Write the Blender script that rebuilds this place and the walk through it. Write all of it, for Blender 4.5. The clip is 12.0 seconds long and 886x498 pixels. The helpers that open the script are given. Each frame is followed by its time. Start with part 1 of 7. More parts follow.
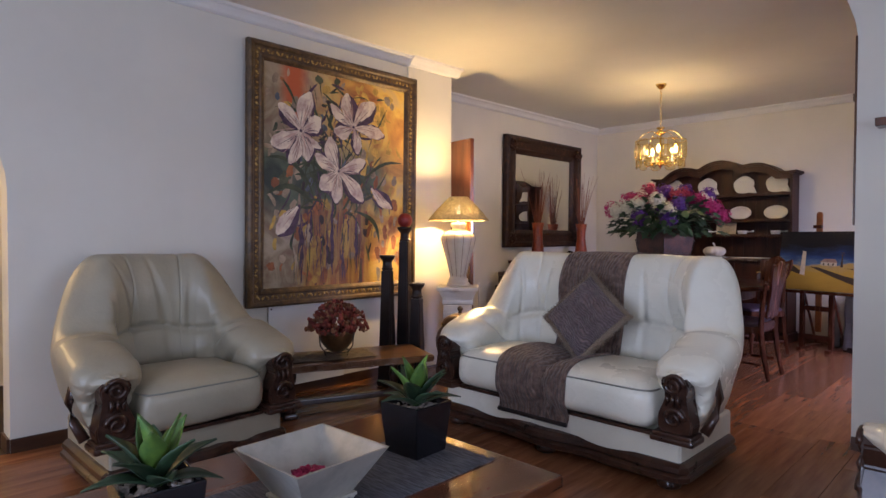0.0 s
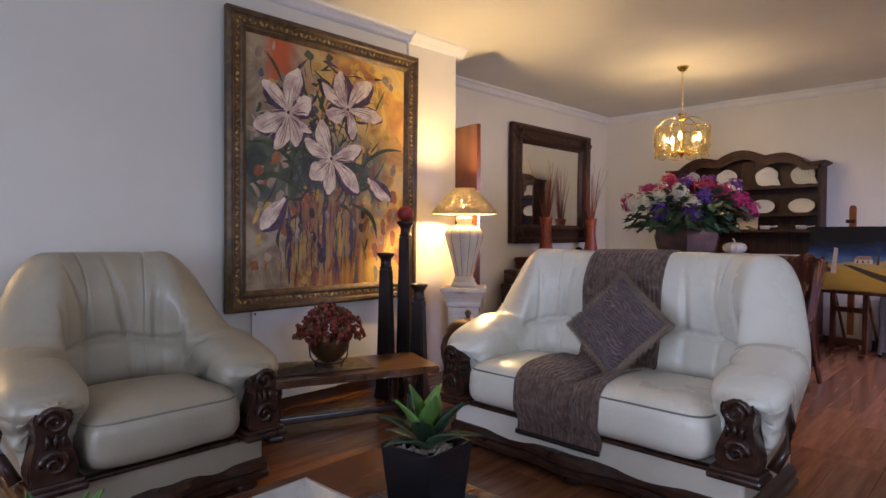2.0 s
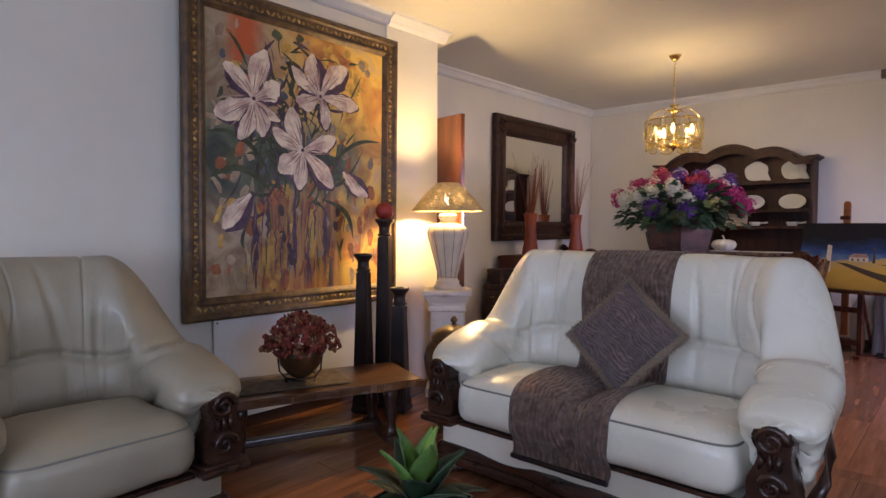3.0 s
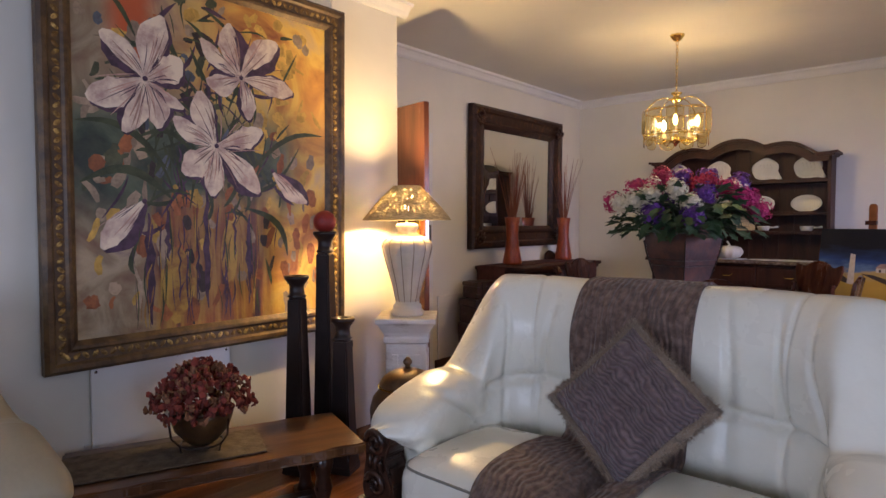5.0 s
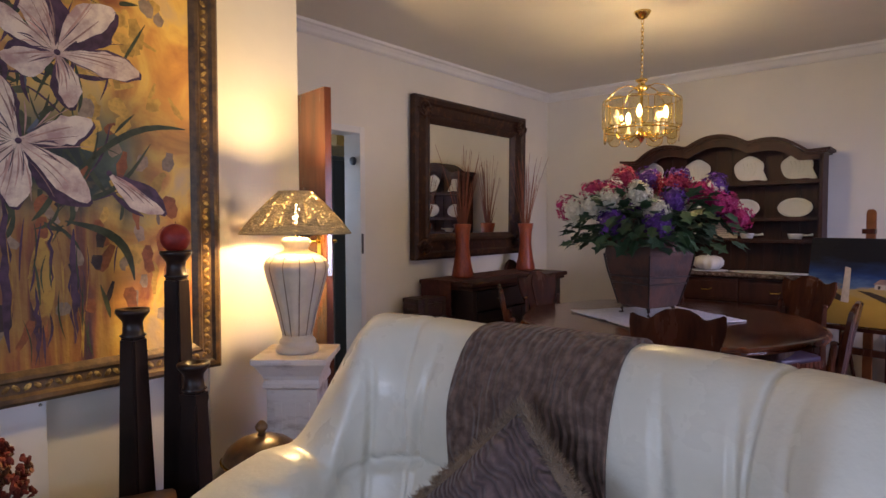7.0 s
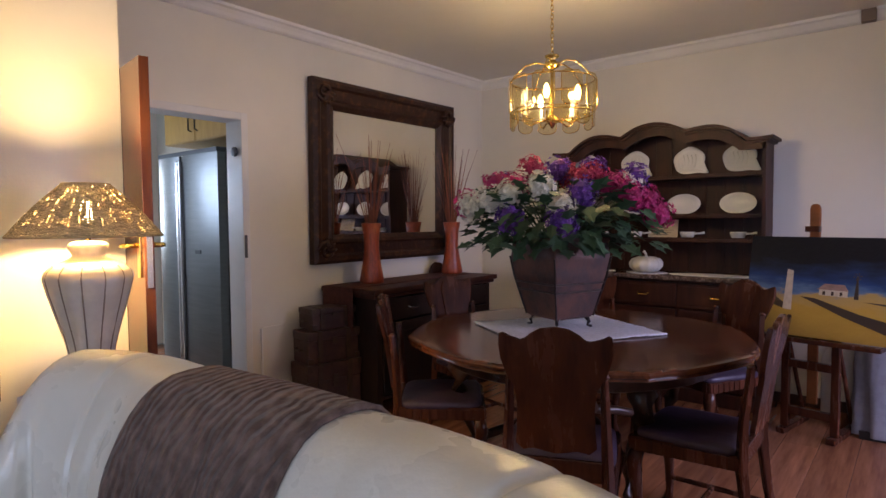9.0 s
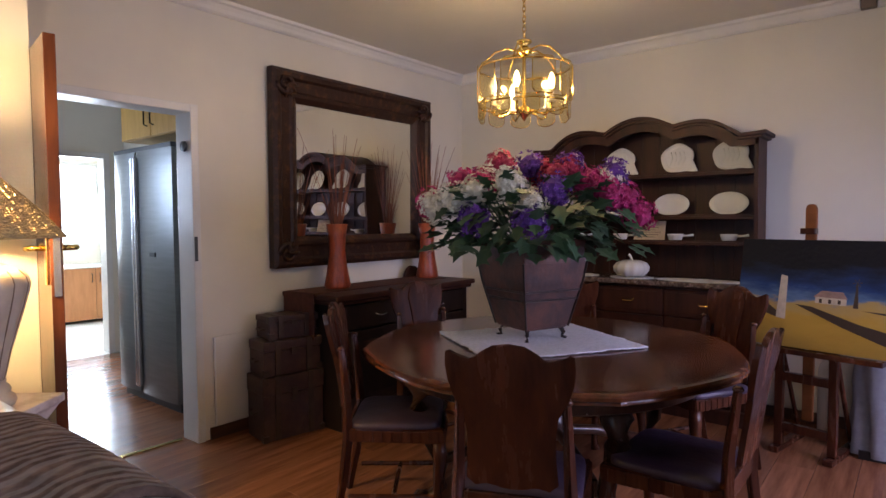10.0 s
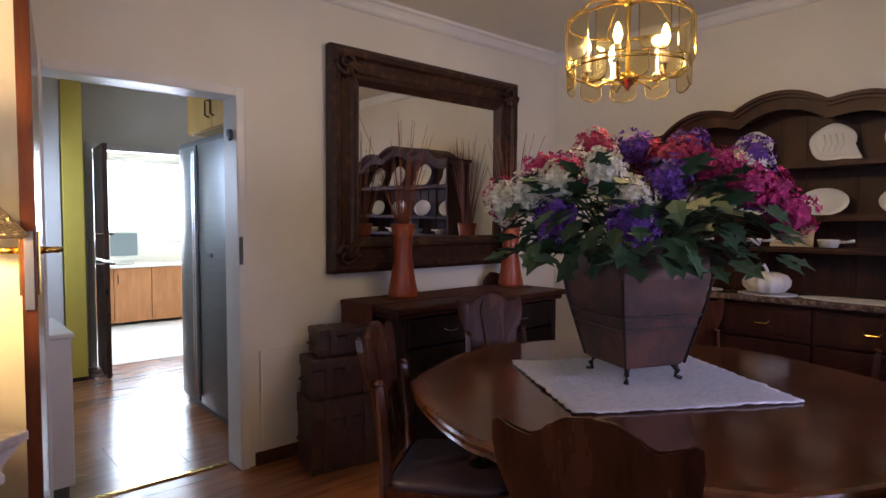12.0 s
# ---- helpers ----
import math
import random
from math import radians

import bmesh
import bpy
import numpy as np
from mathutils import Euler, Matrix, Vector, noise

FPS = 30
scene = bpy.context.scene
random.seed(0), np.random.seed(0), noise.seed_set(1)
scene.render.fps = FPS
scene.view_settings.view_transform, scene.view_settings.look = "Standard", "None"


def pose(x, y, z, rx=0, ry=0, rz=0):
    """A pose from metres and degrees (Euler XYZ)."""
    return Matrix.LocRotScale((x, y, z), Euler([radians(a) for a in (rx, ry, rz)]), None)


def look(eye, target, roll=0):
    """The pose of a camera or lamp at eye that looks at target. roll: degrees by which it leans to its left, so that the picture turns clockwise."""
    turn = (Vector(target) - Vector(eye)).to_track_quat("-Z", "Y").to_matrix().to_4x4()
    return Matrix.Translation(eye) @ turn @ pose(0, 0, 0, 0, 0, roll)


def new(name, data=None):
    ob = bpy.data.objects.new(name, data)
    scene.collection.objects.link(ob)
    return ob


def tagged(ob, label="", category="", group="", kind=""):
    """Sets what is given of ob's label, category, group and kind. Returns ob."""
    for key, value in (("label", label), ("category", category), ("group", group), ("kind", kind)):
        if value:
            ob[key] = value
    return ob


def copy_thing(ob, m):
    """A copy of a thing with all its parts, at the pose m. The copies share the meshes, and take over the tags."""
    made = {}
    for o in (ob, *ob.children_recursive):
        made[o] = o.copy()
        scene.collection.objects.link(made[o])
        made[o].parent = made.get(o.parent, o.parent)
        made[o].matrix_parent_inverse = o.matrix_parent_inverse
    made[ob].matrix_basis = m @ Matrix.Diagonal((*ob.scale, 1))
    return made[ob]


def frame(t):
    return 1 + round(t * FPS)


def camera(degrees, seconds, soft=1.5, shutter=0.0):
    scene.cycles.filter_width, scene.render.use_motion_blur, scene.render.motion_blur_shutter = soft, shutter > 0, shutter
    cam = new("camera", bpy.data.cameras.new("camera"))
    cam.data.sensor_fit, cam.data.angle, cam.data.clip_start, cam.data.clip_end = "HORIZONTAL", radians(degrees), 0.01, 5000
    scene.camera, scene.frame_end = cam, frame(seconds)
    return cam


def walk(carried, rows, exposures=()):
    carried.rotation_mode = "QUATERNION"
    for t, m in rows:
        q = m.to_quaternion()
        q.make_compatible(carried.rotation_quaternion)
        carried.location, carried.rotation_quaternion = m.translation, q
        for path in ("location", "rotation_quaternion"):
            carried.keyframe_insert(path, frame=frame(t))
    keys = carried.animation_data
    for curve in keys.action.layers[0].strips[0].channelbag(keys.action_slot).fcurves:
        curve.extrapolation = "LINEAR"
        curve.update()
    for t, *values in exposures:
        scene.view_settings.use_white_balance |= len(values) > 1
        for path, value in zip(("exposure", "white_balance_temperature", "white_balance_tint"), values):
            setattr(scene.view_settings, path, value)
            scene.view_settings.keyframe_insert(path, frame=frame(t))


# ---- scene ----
cam = camera(73.5, 12.0)
METRES, EYE, TILT, LEAN, TURN = 4.2, 1.1, 0.0, 0.0, 42.9
PATH = [
    (0, (0.24, 3.859, 1.181), (-1.169, 5.277, 1.138), 0.2),
    (0.5, (0.163, 3.916, 1.174), (-1.243, 5.338, 1.131), 0.3),
    (1, (0.088, 3.99, 1.179), (-1.316, 5.413, 1.133), 0.3),
    (1.5, (-0.01, 4.059, 1.184), (-1.414, 5.483, 1.134), 0.2),
    (2, (-0.149, 4.158, 1.179), (-1.548, 5.586, 1.121), 0.2),
    (2.5, (-0.31, 4.267, 1.197), (-1.682, 5.72, 1.13), 0.1),
    (3, (-0.422, 4.369, 1.206), (-1.76, 5.853, 1.13), 0.1),
    (5, (-0.802, 5.065, 1.303), (-2.113, 6.573, 1.213), -0.1),
    (5.5, (-0.864, 5.294, 1.335), (-2.174, 6.803, 1.243), -0.2),
    (6, (-0.903, 5.496, 1.358), (-2.213, 7.005, 1.265), -0.2),
    (6.5, (-0.923, 5.694, 1.371), (-2.227, 7.208, 1.276), -0.1),
    (7, (-0.905, 5.892, 1.374), (-2.204, 7.409, 1.28), -0.2),
    (7.5, (-0.867, 6.097, 1.379), (-2.161, 7.618, 1.281), -0.2),
    (9.5, (-0.797, 6.859, 1.361), (-2.051, 8.414, 1.267), -0.5),
    (10, (-0.842, 7.03, 1.359), (-2.096, 8.586, 1.268), -0.4),
    (10.5, (-0.891, 7.204, 1.359), (-2.156, 8.751, 1.27), -0.5),
    (11, (-0.952, 7.347, 1.362), (-2.258, 8.859, 1.274), -0.3),
    (11.5, (-1.047, 7.485, 1.351), (-2.441, 8.916, 1.263), -0.2),
    (12, (-1.165, 7.599, 1.357), (-2.662, 8.922, 1.268), -0.0),
]
walk(cam, [(t, look(eye, target, roll)) for t, eye, target, roll in PATH], [(0, -0.03), (5, -0.03), (6, -0.14), (7, -0.24), (7.7, -0.24), (9.3, -0.14), (10, -0.09), (11, -0.14), (12, -0.28)])

# ---- world, sun, large lights ----
world = bpy.data.worlds.new("world")
scene.world = world
world.use_nodes = True
wn = world.node_tree
sky = wn.nodes.new("ShaderNodeTexSky")
sky.sky_type, sky.sun_disc = "NISHITA", False
sky.sun_elevation, sky.sun_rotation = radians(36), radians(278)
wn.links.new(sky.outputs[0], wn.nodes["Background"].inputs[0])
wn.nodes["Background"].inputs[1].default_value = 0.12


def sun_lamp(elevation, azimuth, strength):
    lamp = bpy.data.lights.new("sun", "SUN")
    lamp.energy, lamp.angle, lamp.color = strength, radians(0.6), (1, 0.95, 0.88)
    ob = new("sun", lamp)
    a, e = radians(azimuth), radians(elevation)
    d = Vector((math.sin(a) * math.cos(e), math.cos(a) * math.cos(e), math.sin(e)))
    ob.matrix_world = look(d * 30, (0, 0, 0))


def area(name, at, target, w, h, power, colour, spread=180):
    lamp = bpy.data.lights.new(name, "AREA")
    lamp.shape, lamp.size, lamp.size_y, lamp.energy, lamp.color = "RECTANGLE", w, h, power, colour
    lamp.spread = radians(spread)
    ob = new(name, lamp)
    ob.matrix_world = look(at, target)
    return ob


def point(name, at, power, colour, radius):
    lamp = bpy.data.lights.new(name, "POINT")
    lamp.energy, lamp.color, lamp.shadow_soft_size = power, colour, radius
    new(name, lamp).location = at


DAY = (0.58, 0.68, 1.0)
WARM = (1.0, 0.67, 0.30)
sun_lamp(36, 278, 4.0)
area("south_window_light", (-0.6, 1.28, 1.35), (-0.6, 4, 1.0), 2.6, 1.7, 108, DAY)
area("east_window_light", (2.5, 4.9, 1.5), (0, 4.9, 1.2), 1.9, 1.3, 44, DAY)
area("dining_window_light", (0.72, 9.9, 1.45), (-1.6, 9.9, 0.0), 1.7, 1.4, 46, (0.62, 0.60, 1.0), 125)
area("kitchen_window_light", (-9.95, 9.6, 1.6), (-6, 9.3, 0.9), 2.0, 1.1, 210, (0.70, 0.82, 1.0))
area("passage_window_light", (-6.3, 7.80, 1.5), (-6.1, 9, 0.8), 0.9, 1.1, 46, (0.58, 0.72, 1.0))
point("table_lamp_light", (-3.27, 7.58, 1.445), 62, WARM, 0.03)
point("chandelier_light_a", (-2.60, 9.73, 2.06), 8, WARM, 0.02)
point("chandelier_light_b", (-2.36, 9.76, 2.06), 11, WARM, 0.02)
point("passage_light", (-5.0, 3.4, 2.2), 60, WARM, 0.08)


# ---- materials ----
def make(name, colour, rough=0.5, metal=0.0, vary=0.0, scale=6.0, colour2=None, bump=0.0, bump_scale=60.0,
         coat=0.0, stretch=(1, 1, 1), sheen=0.0, spec=0.5, mask=(0.4, 0.62), island=0.0, per_object=0.0, detail=5.0):
    m = bpy.data.materials.new(name)
    m.use_nodes = True
    t = m.node_tree
    b = t.nodes["Principled BSDF"]
    b.inputs["Roughness"].default_value = rough
    b.inputs["Metallic"].default_value = metal
    b.inputs["Coat Weight"].default_value = coat
    b.inputs["Coat Roughness"].default_value = 0.12
    b.inputs["Sheen Weight"].default_value = sheen
    b.inputs["Specular IOR Level"].default_value = spec
    c1 = (*colour, 1)
    b.inputs["Base Color"].default_value = c1
    tc = t.nodes.new("ShaderNodeTexCoord")
    mp = t.nodes.new("ShaderNodeMapping")
    mp.inputs["Scale"].default_value = stretch
    t.links.new(tc.outputs["Object"], mp.inputs[0])
    out = None
    if colour2 or vary:
        if not colour2:
            colour2 = tuple(max(0, c * (1 - vary)) for c in colour)
        n = t.nodes.new("ShaderNodeTexNoise")
        n.inputs["Scale"].default_value, n.inputs["Detail"].default_value = scale, detail
        n.inputs["Roughness"].default_value = 0.62
        t.links.new(mp.outputs[0], n.inputs["Vector"])
        r = t.nodes.new("ShaderNodeValToRGB")
        r.color_ramp.elements[0].position, r.color_ramp.elements[1].position = mask
        r.color_ramp.elements[0].color, r.color_ramp.elements[1].color = c1, (*colour2, 1)
        t.links.new(n.outputs["Fac"], r.inputs[0])
        out = r.outputs[0]
        rr = t.nodes.new("ShaderNodeMapRange")
        rr.inputs["To Min"].default_value, rr.inputs["To Max"].default_value = rough * 0.85, min(1, rough * 1.2)
        t.links.new(n.outputs["Fac"], rr.inputs[0])
        t.links.new(rr.outputs[0], b.inputs["Roughness"])
    if island or per_object:
        src = t.nodes.new("ShaderNodeNewGeometry").outputs["Random Per Island"] if island else t.nodes.new("ShaderNodeObjectInfo").outputs["Random"]
        amount = island or per_object
        hs = t.nodes.new("ShaderNodeHueSaturation")
        mr = t.nodes.new("ShaderNodeMapRange")
        mr.inputs["To Min"].default_value, mr.inputs["To Max"].default_value = 1 - amount, 1 + amount
        t.links.new(src, mr.inputs[0])
        t.links.new(mr.outputs[0], hs.inputs["Value"])
        if out:
            t.links.new(out, hs.inputs["Color"])
        else:
            hs.inputs["Color"].default_value = c1
        out = hs.outputs[0]
    if out:
        t.links.new(out, b.inputs["Base Color"])
    if bump:
        n2 = t.nodes.new("ShaderNodeTexNoise")
        n2.inputs["Scale"].default_value, n2.inputs["Detail"].default_value = bump_scale, 6
        t.links.new(mp.outputs[0], n2.inputs["Vector"])
        bp = t.nodes.new("ShaderNodeBump")
        bp.inputs["Strength"].default_value, bp.inputs["Distance"].default_value = bump, 0.01
        t.links.new(n2.outputs["Fac"], bp.inputs["Height"])
        t.links.new(bp.outputs[0], b.inputs["Normal"])
    return m


def glow(name, colour, strength):
    m = bpy.data.materials.new(name)
    m.use_nodes = True
    b = m.node_tree.nodes["Principled BSDF"]
    b.inputs["Base Color"].default_value = (*colour, 1)
    b.inputs["Emission Color"].default_value = (*colour, 1)
    b.inputs["Emission Strength"].default_value = strength
    return m


def glass(name, colour, rough=0.0, ior=1.45):
    m = make(name, colour, rough=rough)
    b = m.node_tree.nodes["Principled BSDF"]
    b.inputs["Transmission Weight"].default_value = 1
    b.inputs["IOR"].default_value = ior
    return m


def wavy(m, scale, distortion, depth, tone=0.0):
    """Adds a woven wave relief to a cloth, with the ridges paler by tone."""
    t = m.node_tree
    w = t.nodes.new("ShaderNodeTexWave")
    w.inputs["Scale"].default_value, w.inputs["Distortion"].default_value = scale, distortion
    w.inputs["Detail"].default_value, w.inputs["Detail Scale"].default_value = 2, 0.55
    tc = t.nodes.new("ShaderNodeTexCoord")
    t.links.new(tc.outputs["Object"], w.inputs["Vector"])
    b = t.nodes.new("ShaderNodeBump")
    b.inputs["Strength"].default_value, b.inputs["Distance"].default_value = depth, 0.01
    t.links.new(w.outputs["Fac"], b.inputs["Height"])
    shader = t.nodes["Principled BSDF"]
    t.links.new(b.outputs[0], shader.inputs["Normal"])
    if tone:
        hs = t.nodes.new("ShaderNodeHueSaturation")
        mr = t.nodes.new("ShaderNodeMapRange")
        mr.inputs["To Min"].default_value, mr.inputs["To Max"].default_value = 1 - tone, 1 + tone
        t.links.new(w.outputs["Fac"], mr.inputs[0])
        t.links.new(mr.outputs[0], hs.inputs["Value"])
        t.links.new(shader.inputs["Base Color"].links[0].from_socket, hs.inputs["Color"])
        t.links.new(hs.outputs[0], shader.inputs["Base Color"])
    return m


def wood(name, dark, light, rough=0.35, grain=(1, 1, 14), scale=2.5, coat=0.0, per_object=0.0, bump=0.08):
    return make(name, dark, rough=rough, spec=0.35, colour2=light, scale=scale, stretch=grain, bump=bump, bump_scale=9, coat=coat,
                per_object=per_object, mask=(0.34, 0.68), detail=8)


M_WALL = make("wall_paint", (0.73, 0.69, 0.60), rough=0.75, vary=0.05, scale=1.3, bump=0.05, bump_scale=90)
M_CEIL = make("ceiling_paint", (0.76, 0.73, 0.66), rough=0.8, vary=0.05, scale=0.9, bump=0.04, bump_scale=70)
M_CROWN = make("cornice_paint", (0.80, 0.78, 0.74), rough=0.5, vary=0.04, scale=3)
M_FRAMEWHITE = make("door_frame_paint", (0.72, 0.71, 0.68), rough=0.35, vary=0.07, scale=4)
M_SKIRT = wood("skirting_wood", (0.045, 0.02, 0.012), (0.10, 0.045, 0.022), grain=(6, 1, 6))
M_PLANK = wood("laminate", (0.15, 0.055, 0.026), (0.29, 0.12, 0.056), rough=0.22, grain=(9, 0.8, 9), scale=2.0, per_object=0.22, bump=0.04)
M_UNDER = make("underlay", (0.03, 0.015, 0.01), rough=0.9)
M_TILE = make("kitchen_tile", (0.66, 0.66, 0.64), rough=0.25, vary=0.08, scale=3)
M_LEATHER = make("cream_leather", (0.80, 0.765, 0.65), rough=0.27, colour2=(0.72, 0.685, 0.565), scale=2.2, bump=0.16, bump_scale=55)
# the suite's cream leather again, darkened to paint in the shade by the wall
M_LEATHER_SHADED = make("shaded_cream_leather", (0.37, 0.325, 0.235), rough=0.38, colour2=(0.32, 0.28, 0.205), scale=2.2, bump=0.16, bump_scale=55)
def creased(m, scale, depth, stretch):
    """Adds soft folds of soft leather over its grain."""
    t = m.node_tree
    tc = t.nodes.new("ShaderNodeTexCoord")
    mp = t.nodes.new("ShaderNodeMapping")
    mp.inputs["Scale"].default_value = stretch
    t.links.new(tc.outputs["Object"], mp.inputs[0])
    n = t.nodes.new("ShaderNodeTexNoise")
    n.noise_type = "RIDGED_MULTIFRACTAL"
    n.inputs["Scale"].default_value, n.inputs["Detail"].default_value, n.inputs["Distortion"].default_value = scale, 1.5, 0.6
    t.links.new(mp.outputs[0], n.inputs["Vector"])
    b = t.nodes.new("ShaderNodeBump")
    b.invert = True
    b.inputs["Strength"].default_value, b.inputs["Distance"].default_value = depth, 0.012
    t.links.new(n.outputs["Fac"], b.inputs["Height"])
    shader = t.nodes["Principled BSDF"]
    t.links.new(shader.inputs["Normal"].links[0].from_socket, b.inputs["Normal"])
    t.links.new(b.outputs[0], shader.inputs["Normal"])
    return m


creased(M_LEATHER, 3.2, 0.38, (1.6, 1.6, 0.7))
creased(M_LEATHER_SHADED, 3.2, 0.36, (1.6, 1.6, 0.7))
M_WELT = make("leather_welt", (0.22, 0.21, 0.17), rough=0.5)
M_CARVED = wood("carved_dark_wood", (0.020, 0.009, 0.006), (0.065, 0.027, 0.016), rough=0.28, grain=(3, 3, 3), scale=5, coat=0.3)
M_TABLEWOOD = wood("polished_table_wood", (0.05, 0.015, 0.007), (0.17, 0.056, 0.024), rough=0.17, grain=(5, 1.2, 3), scale=1.8, coat=0.35)
M_CHAIRWOOD = wood("chair_wood", (0.030, 0.009, 0.005), (0.095, 0.028, 0.013), rough=0.26, grain=(7, 7, 1), scale=2.2, coat=0.2)
M_HUTCH = wood("hutch_wood", (0.018, 0.0045, 0.0025), (0.058, 0.016, 0.008), rough=0.5, grain=(6, 6, 1), scale=2)
M_BLACKWOOD = wood("near_black_wood", (0.010, 0.007, 0.007), (0.028, 0.016, 0.012), rough=0.35, grain=(3, 3, 1), scale=3)
M_DOOR = wood("door_veneer", (0.075, 0.021, 0.009), (0.145, 0.044, 0.017), rough=0.25, grain=(7, 7, 0.7), scale=2.2, coat=0.3)
M_MAST = make("mast_wood", (0.24, 0.085, 0.028), rough=0.65, vary=0.3, scale=8, spec=0.2)
M_BENCH = wood("bench_wood", (0.06, 0.026, 0.012), (0.17, 0.08, 0.035), rough=0.3, grain=(7, 1, 5), scale=2, coat=0.3)
M_FUR = wavy(make("brown_plush", (0.10, 0.060, 0.045), rough=0.95, colour2=(0.21, 0.135, 0.105), scale=34, sheen=0.15), 13, 13, 0.8, 0.09)
M_PILLOW = wavy(make("brown_relief_plush", (0.13, 0.085, 0.085), rough=0.9, colour2=(0.19, 0.13, 0.125), scale=38, sheen=0.15), 20, 17, 0.9, 0.24)
M_FRINGE = make("brown_fringe", (0.26, 0.185, 0.125), rough=0.95, island=0.35, sheen=0.3)
M_GILT = make("gilt", (0.16, 0.09, 0.025), rough=0.34, metal=0.6, colour2=(0.70, 0.48, 0.15), scale=30, bump=0.5, bump_scale=70, mask=(0.47, 0.70))
M_GILTDARK = make("dark_gilt_rail", (0.06, 0.034, 0.016), rough=0.45, metal=0.2, colour2=(0.14, 0.08, 0.03), scale=14, bump=0.25, bump_scale=50)
M_MIRRORWOOD = make("dark_bronze_wood", (0.032, 0.012, 0.007), rough=0.42, metal=0.1, spec=0.35, colour2=(0.15, 0.062, 0.024), scale=16, bump=0.3, bump_scale=45, mask=(0.52, 0.8))
M_MIRROR = make("mirror_glass", (0.86, 0.86, 0.84), rough=0.01, metal=1.0)
M_BRASS = make("polished_brass", (0.78, 0.55, 0.16), rough=0.16, metal=1.0, vary=0.15, scale=12)
M_CERAMIC = make("lamp_ceramic", (0.56, 0.51, 0.42), rough=0.35, vary=0.15, scale=8)
M_GROOVE = make("lamp_groove", (0.20, 0.15, 0.11), rough=0.6)
M_SHADE = make("woven_shade", (0.46, 0.34, 0.16), rough=0.85, island=0.45)
M_BULB = glow("lit_bulb", (1.0, 0.78, 0.42), 60)
M_BULBOFF = make("bulb_glass", (0.8, 0.78, 0.7), rough=0.15)
M_PEDESTAL = make("distressed_white_plaster", (0.66, 0.63, 0.60), rough=0.6, colour2=(0.30, 0.25, 0.22), scale=5, stretch=(1, 1, 3), bump=0.4, bump_scale=18, mask=(0.5, 0.72))
M_JAR = make("brown_glaze", (0.05, 0.026, 0.013), rough=0.28, colour2=(0.14, 0.075, 0.03), scale=7, metal=0.25)
M_RED = make("red_ball", (0.30, 0.022, 0.014), rough=0.5, vary=0.35, scale=18, bump=0.2, bump_scale=40)
M_BOARD = make("white_board", (0.78, 0.77, 0.74), rough=0.4, vary=0.04, scale=4)
M_METALBOWL = make("brushed_pewter", (0.52, 0.49, 0.43), rough=0.45, metal=0.35, vary=0.25, scale=7, bump=0.1, bump_scale=30)
M_POT = make("black_gloss_pot", (0.012, 0.011, 0.013), rough=0.2, vary=0.3, scale=8)
M_PEBBLE = make("pebbles", (0.32, 0.27, 0.24), rough=0.5, island=0.5)
# agave green twice: lit for inner leaves, shaded to near-black for outer ones
M_SUCC_LIT = make("agave_lit_leaf", (0.15, 0.27, 0.045), rough=0.38, colour2=(0.05, 0.12, 0.035), scale=7, per_object=0.3)
M_SUCC_SHADED = make("agave_shaded_leaf", (0.022, 0.045, 0.022), rough=0.4, colour2=(0.03, 0.065, 0.028), scale=7, per_object=0.4)
M_RUNNER = make("grey_runner", (0.045, 0.045, 0.055), rough=0.85, colour2=(0.13, 0.13, 0.155), scale=12, stretch=(1, 10, 1), bump=0.6, bump_scale=60)
M_RUNNER2 = make("brown_runner", (0.085, 0.060, 0.040), rough=0.9, colour2=(0.16, 0.12, 0.08), scale=20, bump=0.6, bump_scale=60)
M_POTPOURRI = make("dried_petals", (0.36, 0.02, 0.08), rough=0.8, island=0.5)
M_DRYRED = make("dried_red_heads", (0.17, 0.028, 0.018), rough=0.85, island=0.55)
M_DRYBROWN = make("dried_brown_heads", (0.20, 0.085, 0.04), rough=0.85, island=0.5)
M_WHITEPL = make("white_porcelain", (0.72, 0.71, 0.66), rough=0.22, vary=0.05, scale=6)
M_LACE = make("white_lace", (0.78, 0.78, 0.80), rough=0.8, vary=0.15, scale=60, bump=0.8, bump_scale=120)
M_PLANTER = make("rusted_tin", (0.055, 0.030, 0.026), rough=0.5, metal=0.3, colour2=(0.125, 0.052, 0.034), scale=6, bump=0.4, bump_scale=28)
M_PLANTERBAND = make("tin_band", (0.11, 0.085, 0.075), rough=0.4, metal=0.6, vary=0.3, scale=15)
M_LEAF = make("silk_leaf", (0.030, 0.068, 0.028), rough=0.55, island=0.4)
M_FWHITE = make("white_petals", (0.66, 0.63, 0.52), rough=0.7, island=0.12)
M_FPURPLE = make("purple_petals", (0.12, 0.035, 0.26), rough=0.7, island=0.4)
M_FPINK = make("magenta_petals", (0.42, 0.02, 0.13), rough=0.7, island=0.35)
M_FRED = make("red_petals", (0.34, 0.018, 0.07), rough=0.7, island=0.3)
M_ORANGE = make("orange_lacquer", (0.32, 0.058, 0.02), rough=0.35, vary=0.35, scale=14, stretch=(4, 4, 1))
M_REED = make("dry_reeds", (0.20, 0.06, 0.03), rough=0.7, island=0.3)
M_REDCLOTH = make("rust_red_cloth", (0.085, 0.024, 0.015), rough=0.9, vary=0.35, scale=20)
M_SEATPAD = make("aubergine_leather", (0.045, 0.030, 0.055), rough=0.38, vary=0.3, scale=6, bump=0.2, bump_scale=40)
